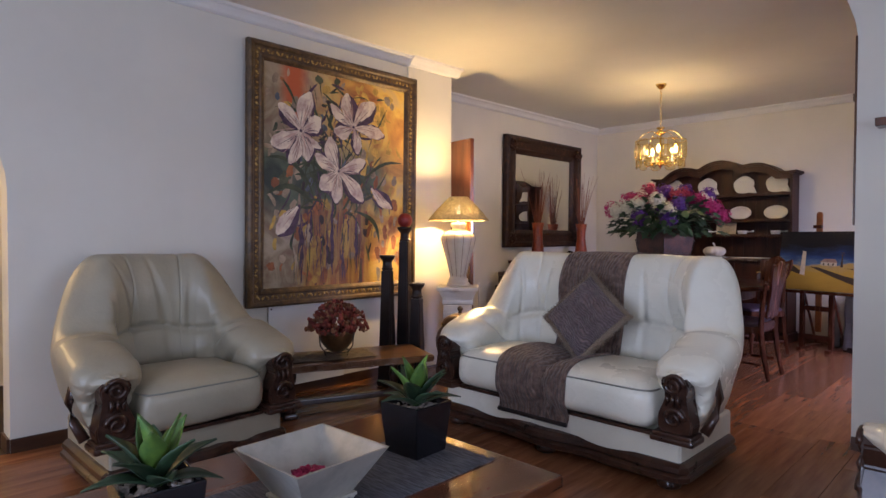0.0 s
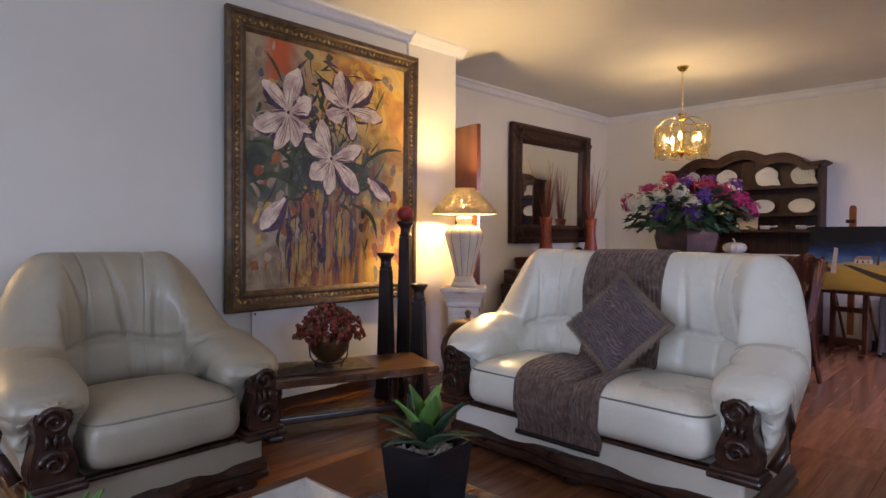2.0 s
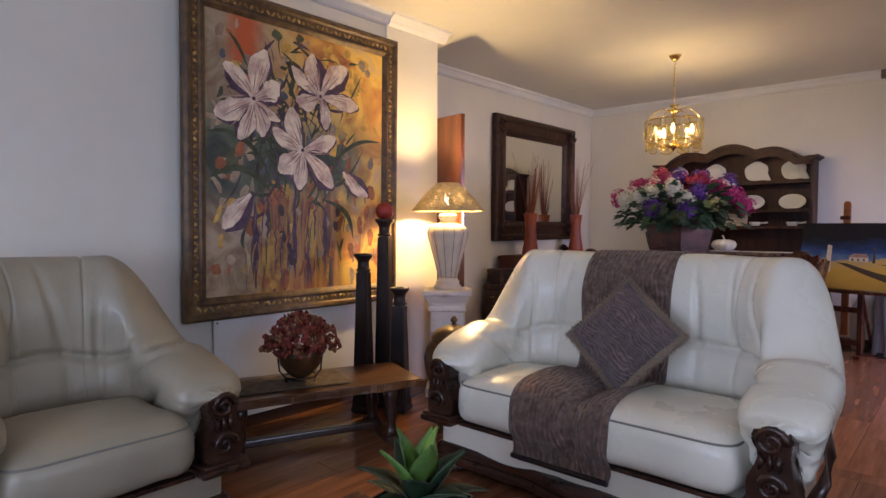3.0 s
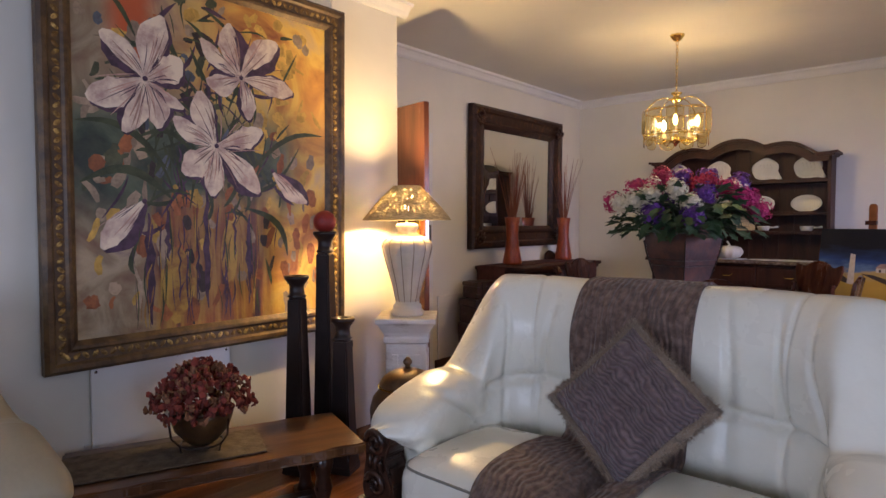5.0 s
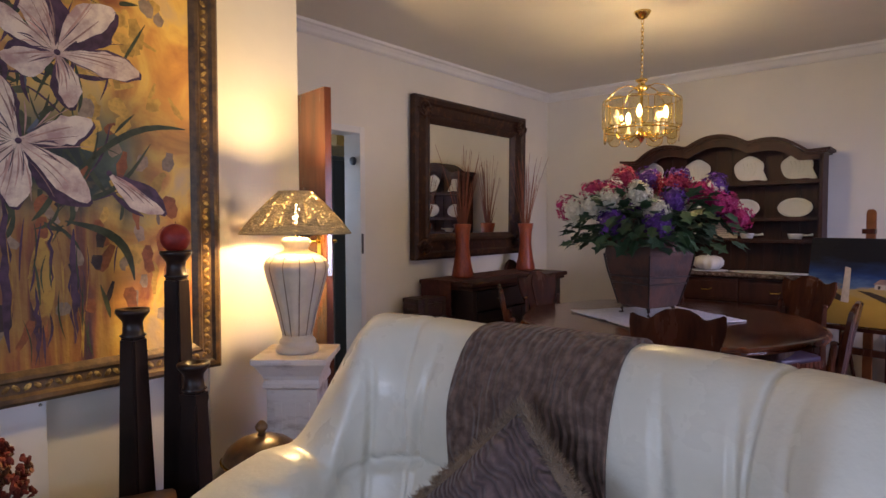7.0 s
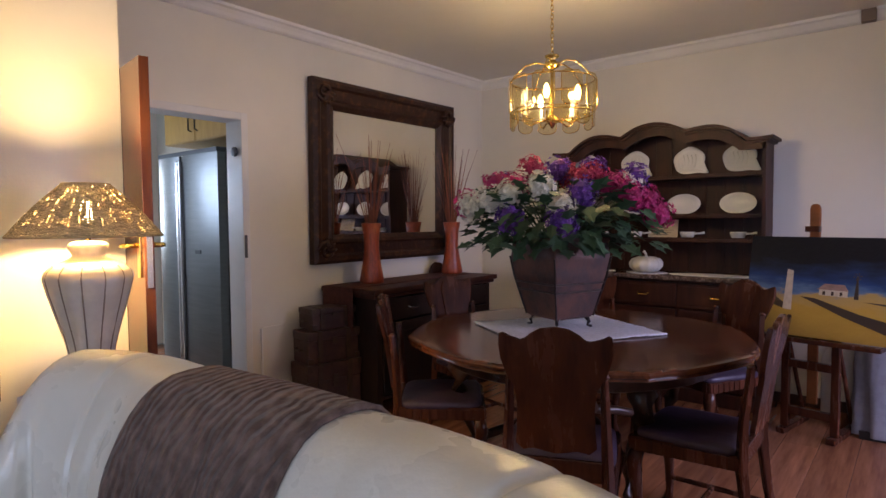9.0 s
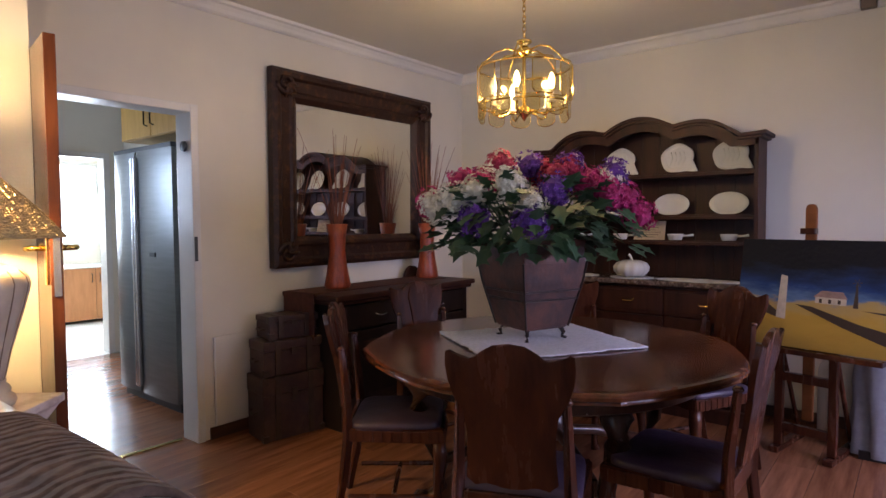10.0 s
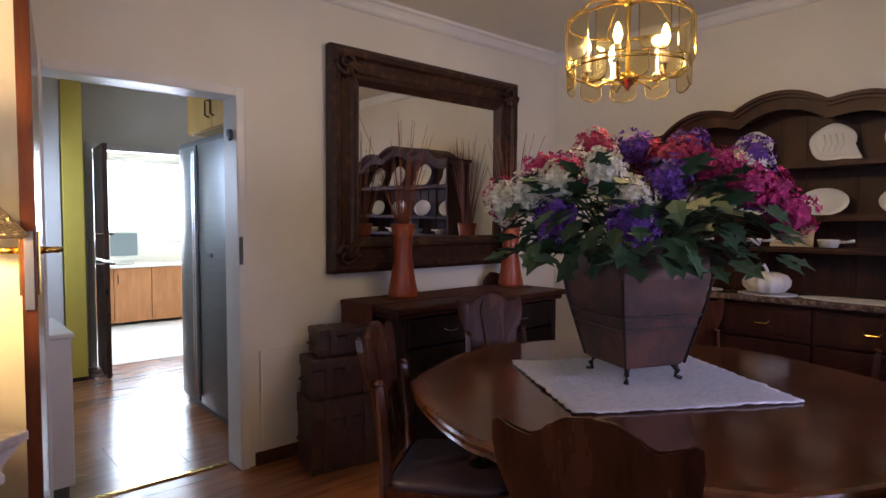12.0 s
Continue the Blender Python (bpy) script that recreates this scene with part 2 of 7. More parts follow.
M_TRUNK = make("old_trunk_leather", (0.035, 0.012, 0.009), rough=0.5, colour2=(0.075, 0.035, 0.022), scale=7, bump=0.3, bump_scale=30)
M_TRUNKSTRAP = make("trunk_strap", (0.060, 0.034, 0.020), rough=0.4, metal=0.2, vary=0.3, scale=20)
M_FRIDGE = make("brushed_steel", (0.21, 0.22, 0.22), rough=0.33, metal=0.75, vary=0.1, scale=3, stretch=(1, 1, 12))
M_FRIDGEDARK = make("dark_fridge_trim", (0.07, 0.075, 0.08), rough=0.4, metal=0.3)
M_ALU = make("bright_handle", (0.62, 0.62, 0.62), rough=0.25, metal=0.9)
M_CUPBOARD = wood("ochre_cupboard", (0.42, 0.24, 0.06), (0.55, 0.33, 0.10), rough=0.4, grain=(6, 6, 1))
M_KITCHEN = wood("orange_kitchen_wood", (0.34, 0.14, 0.055), (0.46, 0.20, 0.08), rough=0.4, grain=(6, 6, 1))
M_YELLOW = make("yellow_paint", (0.62, 0.47, 0.08), rough=0.4, vary=0.06)
M_COUNTER = make("pale_counter", (0.70, 0.70, 0.68), rough=0.3, vary=0.1, scale=10)
M_STONE = make("mottled_counter", (0.07, 0.045, 0.035), rough=0.25, colour2=(0.22, 0.17, 0.14), scale=40, mask=(0.45, 0.65))
M_GREYCLOTH = make("grey_dust_sheet", (0.30, 0.30, 0.33), rough=0.7, colour2=(0.20, 0.20, 0.23), scale=6, bump=0.4, bump_scale=14)
M_PLASTIC = make("beige_plastic", (0.55, 0.55, 0.50), rough=0.45)
M_SCREEN = make("screen_glass", (0.16, 0.20, 0.22), rough=0.15)
M_PAPER = make("aged_paper", (0.60, 0.50, 0.33), rough=0.8, vary=0.15, scale=12)
M_INK = make("ink", (0.12, 0.09, 0.07), rough=0.8)
M_PANE = glass("window_glass", (0.95, 0.97, 1.0))
M_CGLASS = glass("smoked_glass", (0.95, 0.86, 0.60), rough=0.10, ior=1.3)
M_GROUND = make("garden_ground", (0.08, 0.10, 0.04), rough=0.9, vary=0.4, scale=0.7)


# ---- building helpers ----
def part(name, bm, material, parent=None, label="", smooth=False, kind=""):
    me = bpy.data.meshes.new(name)
    bmesh.ops.recalc_face_normals(bm, faces=bm.faces)
    bm.to_mesh(me)
    bm.free()
    me.materials.append(material)
    if smooth:
        me.shade_smooth()
    ob = new(name, me)
    ob.parent = parent
    return tagged(ob, label, kind=kind)


def raw(name, verts, faces, material, parent=None, label="", smooth=False, kind=""):
    me = bpy.data.meshes.new(name)
    me.from_pydata([tuple(v) for v in verts], [], faces)
    me.materials.append(material)
    if smooth:
        me.shade_smooth()
    ob = new(name, me)
    ob.parent = parent
    return tagged(ob, label, kind=kind)


def thing(name, at, turn, label, category, group=""):
    ob = new(name)
    ob.empty_display_size = 0.1
    ob.matrix_world = pose(*at, 0, 0, turn)
    return tagged(ob, label, category, group)


def structure(ob, label="", category=""):
    return tagged(ob, label, category, kind="structure")


def add_box(bm, x0, x1, y0, y1, z0, z1, bevel=0.0, segments=2):
    m = Matrix.Translation(((x0 + x1) / 2, (y0 + y1) / 2, (z0 + z1) / 2)) @ Matrix.Diagonal((x1 - x0, y1 - y0, z1 - z0, 1))
    r = bmesh.ops.create_cube(bm, size=1, matrix=m)
    if bevel:
        es = list({e for v in r["verts"] for e in v.link_edges})
        bmesh.ops.bevel(bm, geom=es, offset=bevel, segments=segments, affect="EDGES", profile=0.6)


def box(x0, x1, y0, y1, z0, z1, bevel=0.0, segments=2):
    bm = bmesh.new()
    add_box(bm, x0, x1, y0, y1, z0, z1, bevel, segments)
    return bm


def add_lathe(bm, profile, n=24, at=(0, 0, 0), lobes=0, depth=0.0, squash=1.0, turn=0.0):
    """Profile of (radius, z) from bottom to top."""
    rings = []
    for r, z in profile:
        ring = []
        for i in range(n):
            a = 2 * math.pi * i / n + turn
            rr = r * (1 + depth * math.cos(lobes * a)) if lobes else r
            ring.append(bm.verts.new((at[0] + rr * math.cos(a), at[1] + rr * squash * math.sin(a), at[2] + z)))
        rings.append(ring)
    for a, b in zip(rings, rings[1:]):
        for i in range(n):
            bm.faces.new((a[i], a[(i + 1) % n], b[(i + 1) % n], b[i]))
    bm.faces.new(rings[0][::-1])
    bm.faces.new(rings[-1])


def lathe(profile, n=24, at=(0, 0, 0), lobes=0, depth=0.0, squash=1.0, turn=0.0):
    bm = bmesh.new()
    add_lathe(bm, profile, n, at, lobes, depth, squash, turn)
    return bm


def add_tube(bm, pts, radius, n=8, cap=True):
    pts = [Vector(p) for p in pts]
    rings = []
    up = Vector((0, 0, 1))
    for i, p in enumerate(pts):
        d = (pts[min(i + 1, len(pts) - 1)] - pts[max(i - 1, 0)]).normalized()
        side = d.cross(up) if abs(d.dot(up)) < 0.95 else d.cross(Vector((0, 1, 0)))
        side.normalize()
        o = side.cross(d)
        r = radius[i] if isinstance(radius, (list, tuple)) else radius
        rings.append([bm.verts.new(p + (side * math.cos(2 * math.pi * k / n) + o * math.sin(2 * math.pi * k / n)) * r) for k in range(n)])
    for a, b in zip(rings, rings[1:]):
        for k in range(n):
            bm.faces.new((a[k], a[(k + 1) % n], b[(k + 1) % n], b[k]))
    if cap:
        bm.faces.new(rings[0][::-1])
        bm.faces.new(rings[-1])


def tube(pts, radius, n=8):
    bm = bmesh.new()
    add_tube(bm, pts, radius, n)
    return bm


def add_prism(bm, outline, fn, depth):
    """A flat outline of (a, b), placed by fn(a, b, d) at d = 0 and d = depth."""
    f = [bm.verts.new(fn(a, b, 0)) for a, b in outline]
    g = [bm.verts.new(fn(a, b, depth)) for a, b in outline]
    bm.faces.new(f)
    bm.faces.new(g[::-1])
    for i in range(len(f)):
        j = (i + 1) % len(f)
        bm.faces.new((f[i], g[i], g[j], f[j]))


def prism(outline, fn, depth, bevel=0.0):
    bm = bmesh.new()
    add_prism(bm, outline, fn, depth)
    if bevel:
        bmesh.ops.bevel(bm, geom=[e for e in bm.edges if e.calc_length() > bevel * 1.5], offset=bevel, segments=2, affect="EDGES")
    return bm


def sheet(fn, nu, nv, closed_u=False):
    """A grid of fn(u, v), both 0 to 1."""
    bm = bmesh.new()
    g = [[bm.verts.new(fn(i / (nu if closed_u else nu - 1), j / (nv - 1))) for j in range(nv)] for i in range(nu)]
    for i in range(nu if closed_u else nu - 1):
        for j in range(nv - 1):
            k = (i + 1) % nu
            bm.faces.new((g[i][j], g[k][j], g[k][j + 1], g[i][j + 1]))
    return bm


def thicken(bm, t):
    bmesh.ops.recalc_face_normals(bm, faces=bm.faces)
    bmesh.ops.solidify(bm, geom=bm.faces[:], thickness=t)
    return bm


def power(x, e):
    return math.copysign(abs(x) ** e, x)


def cushion(cx, cy, cz, hx, hy, hz, e1=0.35, e2=0.3, n=28, m=18, crumple=0.006, seed=0.0, crown=0.0):
    """A soft block: a superellipsoid with slight creases."""
    bm = bmesh.new()
    rings = []
    for j in range(m + 1):
        v = -math.pi / 2 + math.pi * j / m
        ring = []
        for i in range(n):
            u = 2 * math.pi * i / n
            x = hx * power(math.cos(v), e1) * power(math.cos(u), e2)
            y = hy * power(math.cos(v), e1) * power(math.sin(u), e2)
            z = hz * power(math.sin(v), 0.62)
            if crown and z > 0:
                z += crown * (1 - (x / hx) ** 2) * (1 - (y / hy) ** 2)
            p = Vector((x, y, z))
            p += Vector((1, 1, 1)) * crumple * noise.noise(p * 9 + Vector((seed, 0, 0)))
            ring.append(bm.verts.new(p + Vector((cx, cy, cz))))
        rings.append(ring)
    for a, b in zip(rings, rings[1:]):
        for i in range(n):
            bm.faces.new((a[i], a[(i + 1) % n], b[(i + 1) % n], b[i]))
    bmesh.ops.remove_doubles(bm, verts=bm.verts, dist=0.0005)
    return bm


def spiral(bm, c, r0, turns, fn, radius, steps=26):
    pts = []
    for i in range(steps):
        f = i / (steps - 1)
        a = f * turns * 2 * math.pi
        r = r0 * (1 - 0.85 * f)
        pts.append(fn(c[0] + r * math.cos(a), c[1] + r * math.sin(a)))
    add_tube(bm, pts, [radius * (1 - 0.4 * i / steps) for i in range(steps)], 6)


# ---- the large structure ----
WX, DX, HY, PY, CZ = -3.66, -4.30, 11.62, 7.80, 2.74   # living west wall, dining west wall, hutch wall, wall between, ceiling


def wall(name, x0, x1, y0, y1, z0=0.0, z1=2.74, mat=None):
    return structure(part(name, box(x0, x1, y0, y1, z0, z1), mat or M_WALL))


structure(part("floor", box(-12, 3.2, 0.8, 12.2, -0.12, -0.012), M_UNDER))
FLOOR = bpy.data.objects["floor"]
structure(part("ceiling", box(-4.6, 3.2, 0.8, 12.0, CZ, CZ + 0.12), M_CEIL))
structure(part("ceiling_joint", box(-3.55, 2.4, 5.48, 5.486, CZ - 0.004, CZ), M_CEIL))
structure(part("ground", box(-60, 60, -60, 60, -0.6, -0.5), M_GROUND))

# living room west wall with an arched opening
def arch_wall():
    bm = bmesh.new()
    y0, y1, spring, r = 3.35, 4.47, 1.42, 0.56
    out = [(0.9, 0), (y0, 0), (y0, spring)]
    out += [(3.91 - r * math.cos(math.pi * k / 18), spring + r * math.sin(math.pi * k / 18)) for k in range(1, 18)]
    out += [(y1, spring), (y1, 0), (7.87, 0), (7.87, CZ), (0.9, CZ)]
    # left of, right of and above the opening
    add_box(bm, WX - 0.18, WX, 0.9, y0, 0, CZ)
    add_box(bm, WX - 0.18, WX, y1, 7.87, 0, CZ)
    top = [(y0, CZ), (y0, spring)] + out[3:20] + [(y1, spring), (y1, CZ)]
    add_prism(bm, top, lambda a, b, d: (WX - d, a, b), 0.18)
    return bm


structure(part("wall_west", arch_wall(), M_WALL))
wall("wall_west_pilaster", WX, WX + 0.018, 7.33, 7.87)
wall("wall_return", DX - 0.15, WX - 0.18, 7.69, 7.87)
# dining west wall with the doorway to the passage
wall("wall_west_dining", DX - 0.15, DX, 8.935, HY)
wall("wall_west_dining_side", DX - 0.15, DX, 7.87, 7.97)
wall("wall_west_dining_head", DX - 0.15, DX, 7.97, 8.935, 2.08, CZ)
wall("wall_north", DX - 0.15, 1.0, HY, HY + 0.18)
wall("wall_between", -0.46, 3.0, PY, PY + 0.16)
structure(part("arch_shoulder", prism([(0, 0), (0, -0.46), (-0.015, -0.36), (-0.05, -0.25), (-0.11, -0.15), (-0.20, -0.06), (-0.32, 0)],
                                      lambda a, b, d: (-0.46 + a, PY + d, CZ + b), 0.16), M_WALL))


def window_wall(name, horizontal, at, a0, a1, w0, w1, z0, z1, t):
    """A wall along x (horizontal) or y from a0 to a1 with a window from w0 to w1."""
    bm = bmesh.new()
    for p0, p1, q0, q1 in ((a0, w0, 0, CZ), (w1, a1, 0, CZ), (w0, w1, 0, z0), (w0, w1, z1, CZ)):
        if horizontal:
            add_box(bm, p0, p1, at, at + t, q0, q1)
        else:
            add_box(bm, at, at + t, p0, p1, q0, q1)
    structure(part(name, bm, M_WALL))


window_wall("wall_south", True, 0.9, WX - 0.18, 2.8, -2.0, 0.8, 0.8, 2.2, 0.2)
window_wall("wall_east", False, 2.62, 1.1, PY, 3.9, 5.9, 0.8, 2.2, 0.2)
window_wall("wall_east_dining", False, 0.82, PY + 0.16, HY, 9.0, 10.8, 0.7, 2.2, 0.2)


def window(name, horizontal, at, w0, w1, z0, z1):
    e = tagged(new(name), kind="structure")
    def q(a0, a1, b0, b1, d0, d1):
        return box(a0, a1, at + d0, at + d1, b0, b1) if horizontal else box(at + d0, at + d1, a0, a1, b0, b1)
    bm = bmesh.new()
    for a0, a1, b0, b1 in ((w0, w0 + 0.05, z0, z1), (w1 - 0.05, w1, z0, z1), (w0 + 0.05, w1 - 0.05, z0, z0 + 0.05),
                           (w0 + 0.05, w1 - 0.05, z1 - 0.05, z1), ((w0 + w1) / 2 - 0.02, (w0 + w1) / 2 + 0.02, z0 + 0.05, z1 - 0.05)):
        if horizontal:
            add_box(bm, a0, a1, at + 0.08, at + 0.12, b0, b1)
        else:
            add_box(bm, at + 0.08, at + 0.12, a0, a1, b0, b1)
    part("window_frame", bm, M_FRAMEWHITE, e)
    for a0, a1 in ((w0 + 0.05, (w0 + w1) / 2 - 0.02), ((w0 + w1) / 2 + 0.02, w1 - 0.05)):
        pane = part("pane", q(a0, a1, z0 + 0.05, z1 - 0.05, 0.096, 0.104), M_PANE, e)
        pane.visible_shadow = False


window("window_1", True, 0.9, -2.0, 0.8, 0.8, 2.2)
window("window_2", False, 2.62, 3.9, 5.9, 0.8, 2.2)
window("window_3", False, 0.82, 9.0, 10.8, 0.7, 2.2)


def cornice(name, pts, side):
    """A plaster cornice along a line of (x, y) at the ceiling; side is the way into the room for each run."""
    prof = [(0, 0), (0.075, 0), (0.072, -0.018), (0.052, -0.026), (0.036, -0.046), (0.026, -0.066), (0.012, -0.078), (0, -0.08)]
    bm = bmesh.new()
    for (x0, y0), (x1, y1) in zip(pts, pts[1:]):
        rows = []
        for x, y in ((x0, y0), (x1, y1)):
            rows.append([bm.verts.new((x + side[0] * a, y + side[1] * a, CZ + b)) for a, b in prof])
        n = len(prof)
        for i in range(n):
            bm.faces.new((rows[0][i], rows[0][(i + 1) % n], rows[1][(i + 1) % n], rows[1][i]))
        bm.faces.new(rows[0][::-1])
        bm.faces.new(rows[1])
    structure(part(name, bm, M_CROWN))


cornice("cornice_living", [(WX, 1.1), (WX, 7.33)], (1, 0))
cornice("cornice_pilaster", [(WX + 0.018, 7.33), (WX + 0.018, 7.945)], (1.15, 0))
cornice("cornice_dining", [(DX, 7.87), (DX, HY - 0.001)], (1, 0))
cornice("cornice_north", [(DX + 0.001, HY), (-1.17, HY)], (0, -1))
cornice("cornice_north_end", [(-1.08, HY), (0.82, HY)], (0, -1))
structure(part("cornice_block", box(-1.165, -1.085, HY - 0.06, HY, CZ - 0.08, CZ - 0.001), M_GROOVE))


def skirting(x0, x1, y0, y1):
    structure(part("baseboard", box(x0, x1, y0, y1, -0.01, 0.075, 0.004), M_SKIRT))


skirting(WX, WX + 0.016, 4.47, 7.87)
skirting(WX, WX + 0.016, 1.1, 3.35)
skirting(WX - 0.18, WX, 4.455, 4.47)
skirting(DX, WX - 0.02, 7.87, 7.886)
skirting(DX, DX + 0.016, 8.97, HY)
skirting(DX, 0.82, HY - 0.016, HY)
skirting(-0.46, 2.6, PY - 0.016, PY)

# passage behind the arched opening
wall("wall_passage", -5.6, -5.45, 0.9, 7.69)
wall("wall_passage_south", -5.45, WX - 0.18, 0.9, 1.05)
structure(part("ceiling_passage", box(-5.6, -4.6, 0.8, 7.69, CZ, CZ + 0.12), M_CEIL))

# the doorway and its painted steel frame
def door_frame():
    e = tagged(new("door_1"), kind="structure")
    bm = bmesh.new()
    for y0, y1 in ((7.97, 8.02), (8.885, 8.935)):
        add_box(bm, DX - 0.165, DX + 0.018, y0, y1, 0, 2.08, 0.006)
    add_box(bm, DX - 0.165, DX + 0.018, 8.02, 8.885, 2.03, 2.08, 0.006)
    part("door_frame", bm, M_FRAMEWHITE, e)
    bm = bmesh.new()
    add_box(bm, DX + 0.0185, DX + 0.022, 8.89, 8.91, 1.13, 1.28)
    part("strike_plate", bm, M_FRIDGEDARK, e)
    bm = bmesh.new()
    add_lathe(bm, [(0.032, 0), (0.030, 0.016), (0.012, 0.02)], 16)
    bmesh.ops.transform(bm, matrix=pose(DX - 0.05, 8.88, 1.83, 90, 0, 0), verts=bm.verts)
    part("rubber_stop", bm, M_FRIDGEDARK, e)


door_frame()


def door_leaf():
    e = thing("door_leaf", (DX + 0.035, 8.005, 0.01), -8.5, "open reddish brown veneered door with brass lever handle", "door")
    part("leaf", box(0, 0.92, -0.04, 0.0, 0, 2.055, 0.002), M_DOOR, e)
    part("lock_plate", box(0.9205, 0.9235, -0.032, -0.008, 1.08, 1.32), M_ALU, e, "steel lock faceplate")
    for s, y in ((1, 0.0005), (-1, -0.0405)):
        h = part("handle", box(0.842, 0.878, min(y, y + s * 0.008), max(y, y + s * 0.008), 1.12, 1.32, 0.003), M_BRASS, e, "polished brass backplate and lever")
        bm = bmesh.new()
        add_tube(bm, [(0.86, y + s * 0.004, 1.26), (0.86, y + s * 0.045, 1.26), (0.85, y + s * 0.058, 1.26), (0.81, y + s * 0.062, 1.258), (0.755, y + s * 0.055, 1.25)], [0.012, 0.010, 0.011, 0.009, 0.006], 8)
        part("lever", bm, M_BRASS, h, smooth=True)


door_leaf()


# ---- upholstery ----
def suite_path(hw, d, s, r=0.34):
    """Plan line of the arms and back: from one arm's front, round the back, to the other's."""
    arm, back, arc = d - r, 2 * (hw - r), math.pi * r / 2
    total = 2 * arm + 2 * arc + back
    l = s * total
    if l < arm:
        return Vector((-hw, -d / 2 + l, 0)), Vector((-1, 0, 0)), 0.0
    l -= arm
    if l < arc:
        a = l / r
        return Vector((-hw + r - r * math.cos(a), d / 2 - r + r * math.sin(a), 0)), Vector((-math.cos(a), math.sin(a), 0)), a / (math.pi / 2)
    l -= arc
    if l < back:
        return Vector((-hw + r + l, d / 2, 0)), Vector((0, 1, 0)), 1.0
    l -= back
    if l < arc:
        a = math.pi / 2 - l / r
        return Vector((hw - r + r * math.cos(a), d / 2 - r + r * math.sin(a), 0)), Vector((math.cos(a), math.sin(a), 0)), a / (math.pi / 2)
    l -= arc
    return Vector((hw, d / 2 - r - l, 0)), Vector((1, 0, 0)), 0.0


def suite_shell(hw, d, seed, seams, reach):
    """The padded arms and back as one skin with pleats. hw, d: half width and depth of the padding's centre line."""
    nu, nv = 380, 170
    arm_h, back_h, z0 = 0.60, 1.075, 0.27
    bm = bmesh.new()
    grid = []
    arm = d - 0.34
    total = 2 * arm + math.pi * 0.34 + 2 * (hw - 0.34)
    for i in range(nu):
        s = i / (nu - 1)
        p, out, k = suite_path(hw, d, s)
        along = min(s, 1 - s) * total
        rise = max(0.0, min(1.0, (along - arm - 0.10 + reach * 0.12) / (reach - 0.04)))
        rise = rise * rise * (3 - 2 * rise)
        slope = min(1.0, along / arm)
        h = arm_h + 0.10 * slope * (1 - rise) + (back_h - arm_h) * rise
        t = 0.27 - 0.02 * rise
        end = min(1.0, along / 0.10)
        end = math.sqrt(max(0.0, 1 - (1 - end) ** 2))
        lean = 0.055 * rise
        ring = []
        for j in range(nv):
            a = 2 * math.pi * j / nv
            v = math.sin(a)
            w = power(math.copysign(math.sqrt(max(0.0, 1 - abs(v) ** 3.22)), math.cos(a)), 0.72)
            zc, zh = (h + z0) / 2, (h - z0) / 2
            if k < 0.5:
                zh *= 0.80 + 0.20 * end
            z = zc + zh * v
            f = (z - z0) / (h - z0)
            half = t / 2 * ((0.80 + 0.38 * max(0, f) ** 1.5) * rise + (0.52 + 0.80 * max(0, f)) * (1 - rise)) * (0.62 + 0.38 * end)
            off = half * w + lean * f * 1.2
            inner = max(0.0, -w)
            # pad line across the back, pleats fanning up from it
            line = 0.66 + 0.02 * math.sin(s * 21 + seed)
            crease = -0.040 * math.exp(-((z - line) / 0.014) ** 2) * rise * inner
            bulge = 0.042 * math.exp(-((z - 0.53) / 0.09) ** 2) * rise * inner + 0.030 * math.exp(-((z - 0.86) / 0.15) ** 2) * rise * inner
            fan = max(0.0, z - line)
            fade = math.exp(-(fan / 0.30) ** 2) * rise * inner * (1.0 if z > line else 0.4)
            warp = s * total * 34 + 9 * fan * math.sin(s * 9 + seed) + 1.5 * noise.noise(Vector((s * 14, z * 3, seed)))
            pleat = -0.028 * max(0.0, math.sin(warp)) ** 4 * fade * (0.60 + 0.9 * abs(noise.noise(Vector((s * 22, 1.0, seed)))))
            arm_fold = -0.024 * max(0.0, math.sin(z * 34 + along * 20 + seed)) ** 3 * math.exp(-((along - arm) / 0.16) ** 2) * inner
            gather = 0.010 * math.sin(a * 13 + seed) * math.exp(-(along / 0.05) ** 2) * (v < 0.5)
            seam = sum(-0.010 * math.exp(-((s - q) / 0.0028) ** 2) for q in seams) * max(0.0, f)
            soft = 0.010 * noise.noise(Vector((p.x * 4, p.y * 4, z * 5 + seed)))
            q = p + out * (off + 0.0)
            n = out * w + Vector((0, 0, v))
            if n.length > 0:
                n.normalize()
            q = q + Vector((0, 0, z)) + n * (crease + bulge + pleat + arm_fold + gather + seam + soft)
            q.y += 0.055 * max(0.0, min(1.0, (0.53 - z) / 0.08)) * max(0.0, 1 - along / 0.14)
            ring.append(bm.verts.new(q))
        grid.append(ring)
    for a, b in zip(grid, grid[1:]):
        for j in range(nv):
            bm.faces.new((a[j], a[(j + 1) % nv], b[(j + 1) % nv], b[j]))
    for ring, s in ((grid[0], -1), (grid[-1], 1)):
        c = sum((v.co for v in ring), Vector()) / nv
        c.z = 0.56
        c.y = min(v.co.y for v in ring)
        mid = []
        for v in ring:
            p = c + (v.co - c) * 0.62
            p.y = v.co.y - 0.055 * max(0.0, min(1.0, (p.z - 0.46) / 0.07)) + 0.004 * math.sin(p.x * 260)
            mid.append(bm.verts.new(p))
        tip = bm.verts.new(c + Vector((0, -0.062, 0)))
        for j in range(nv):
            k = (j + 1) % nv
            bm.faces.new((ring[j], ring[k], mid[k], mid[j]))
            bm.faces.new((mid[j], mid[k], tip))
    return bm


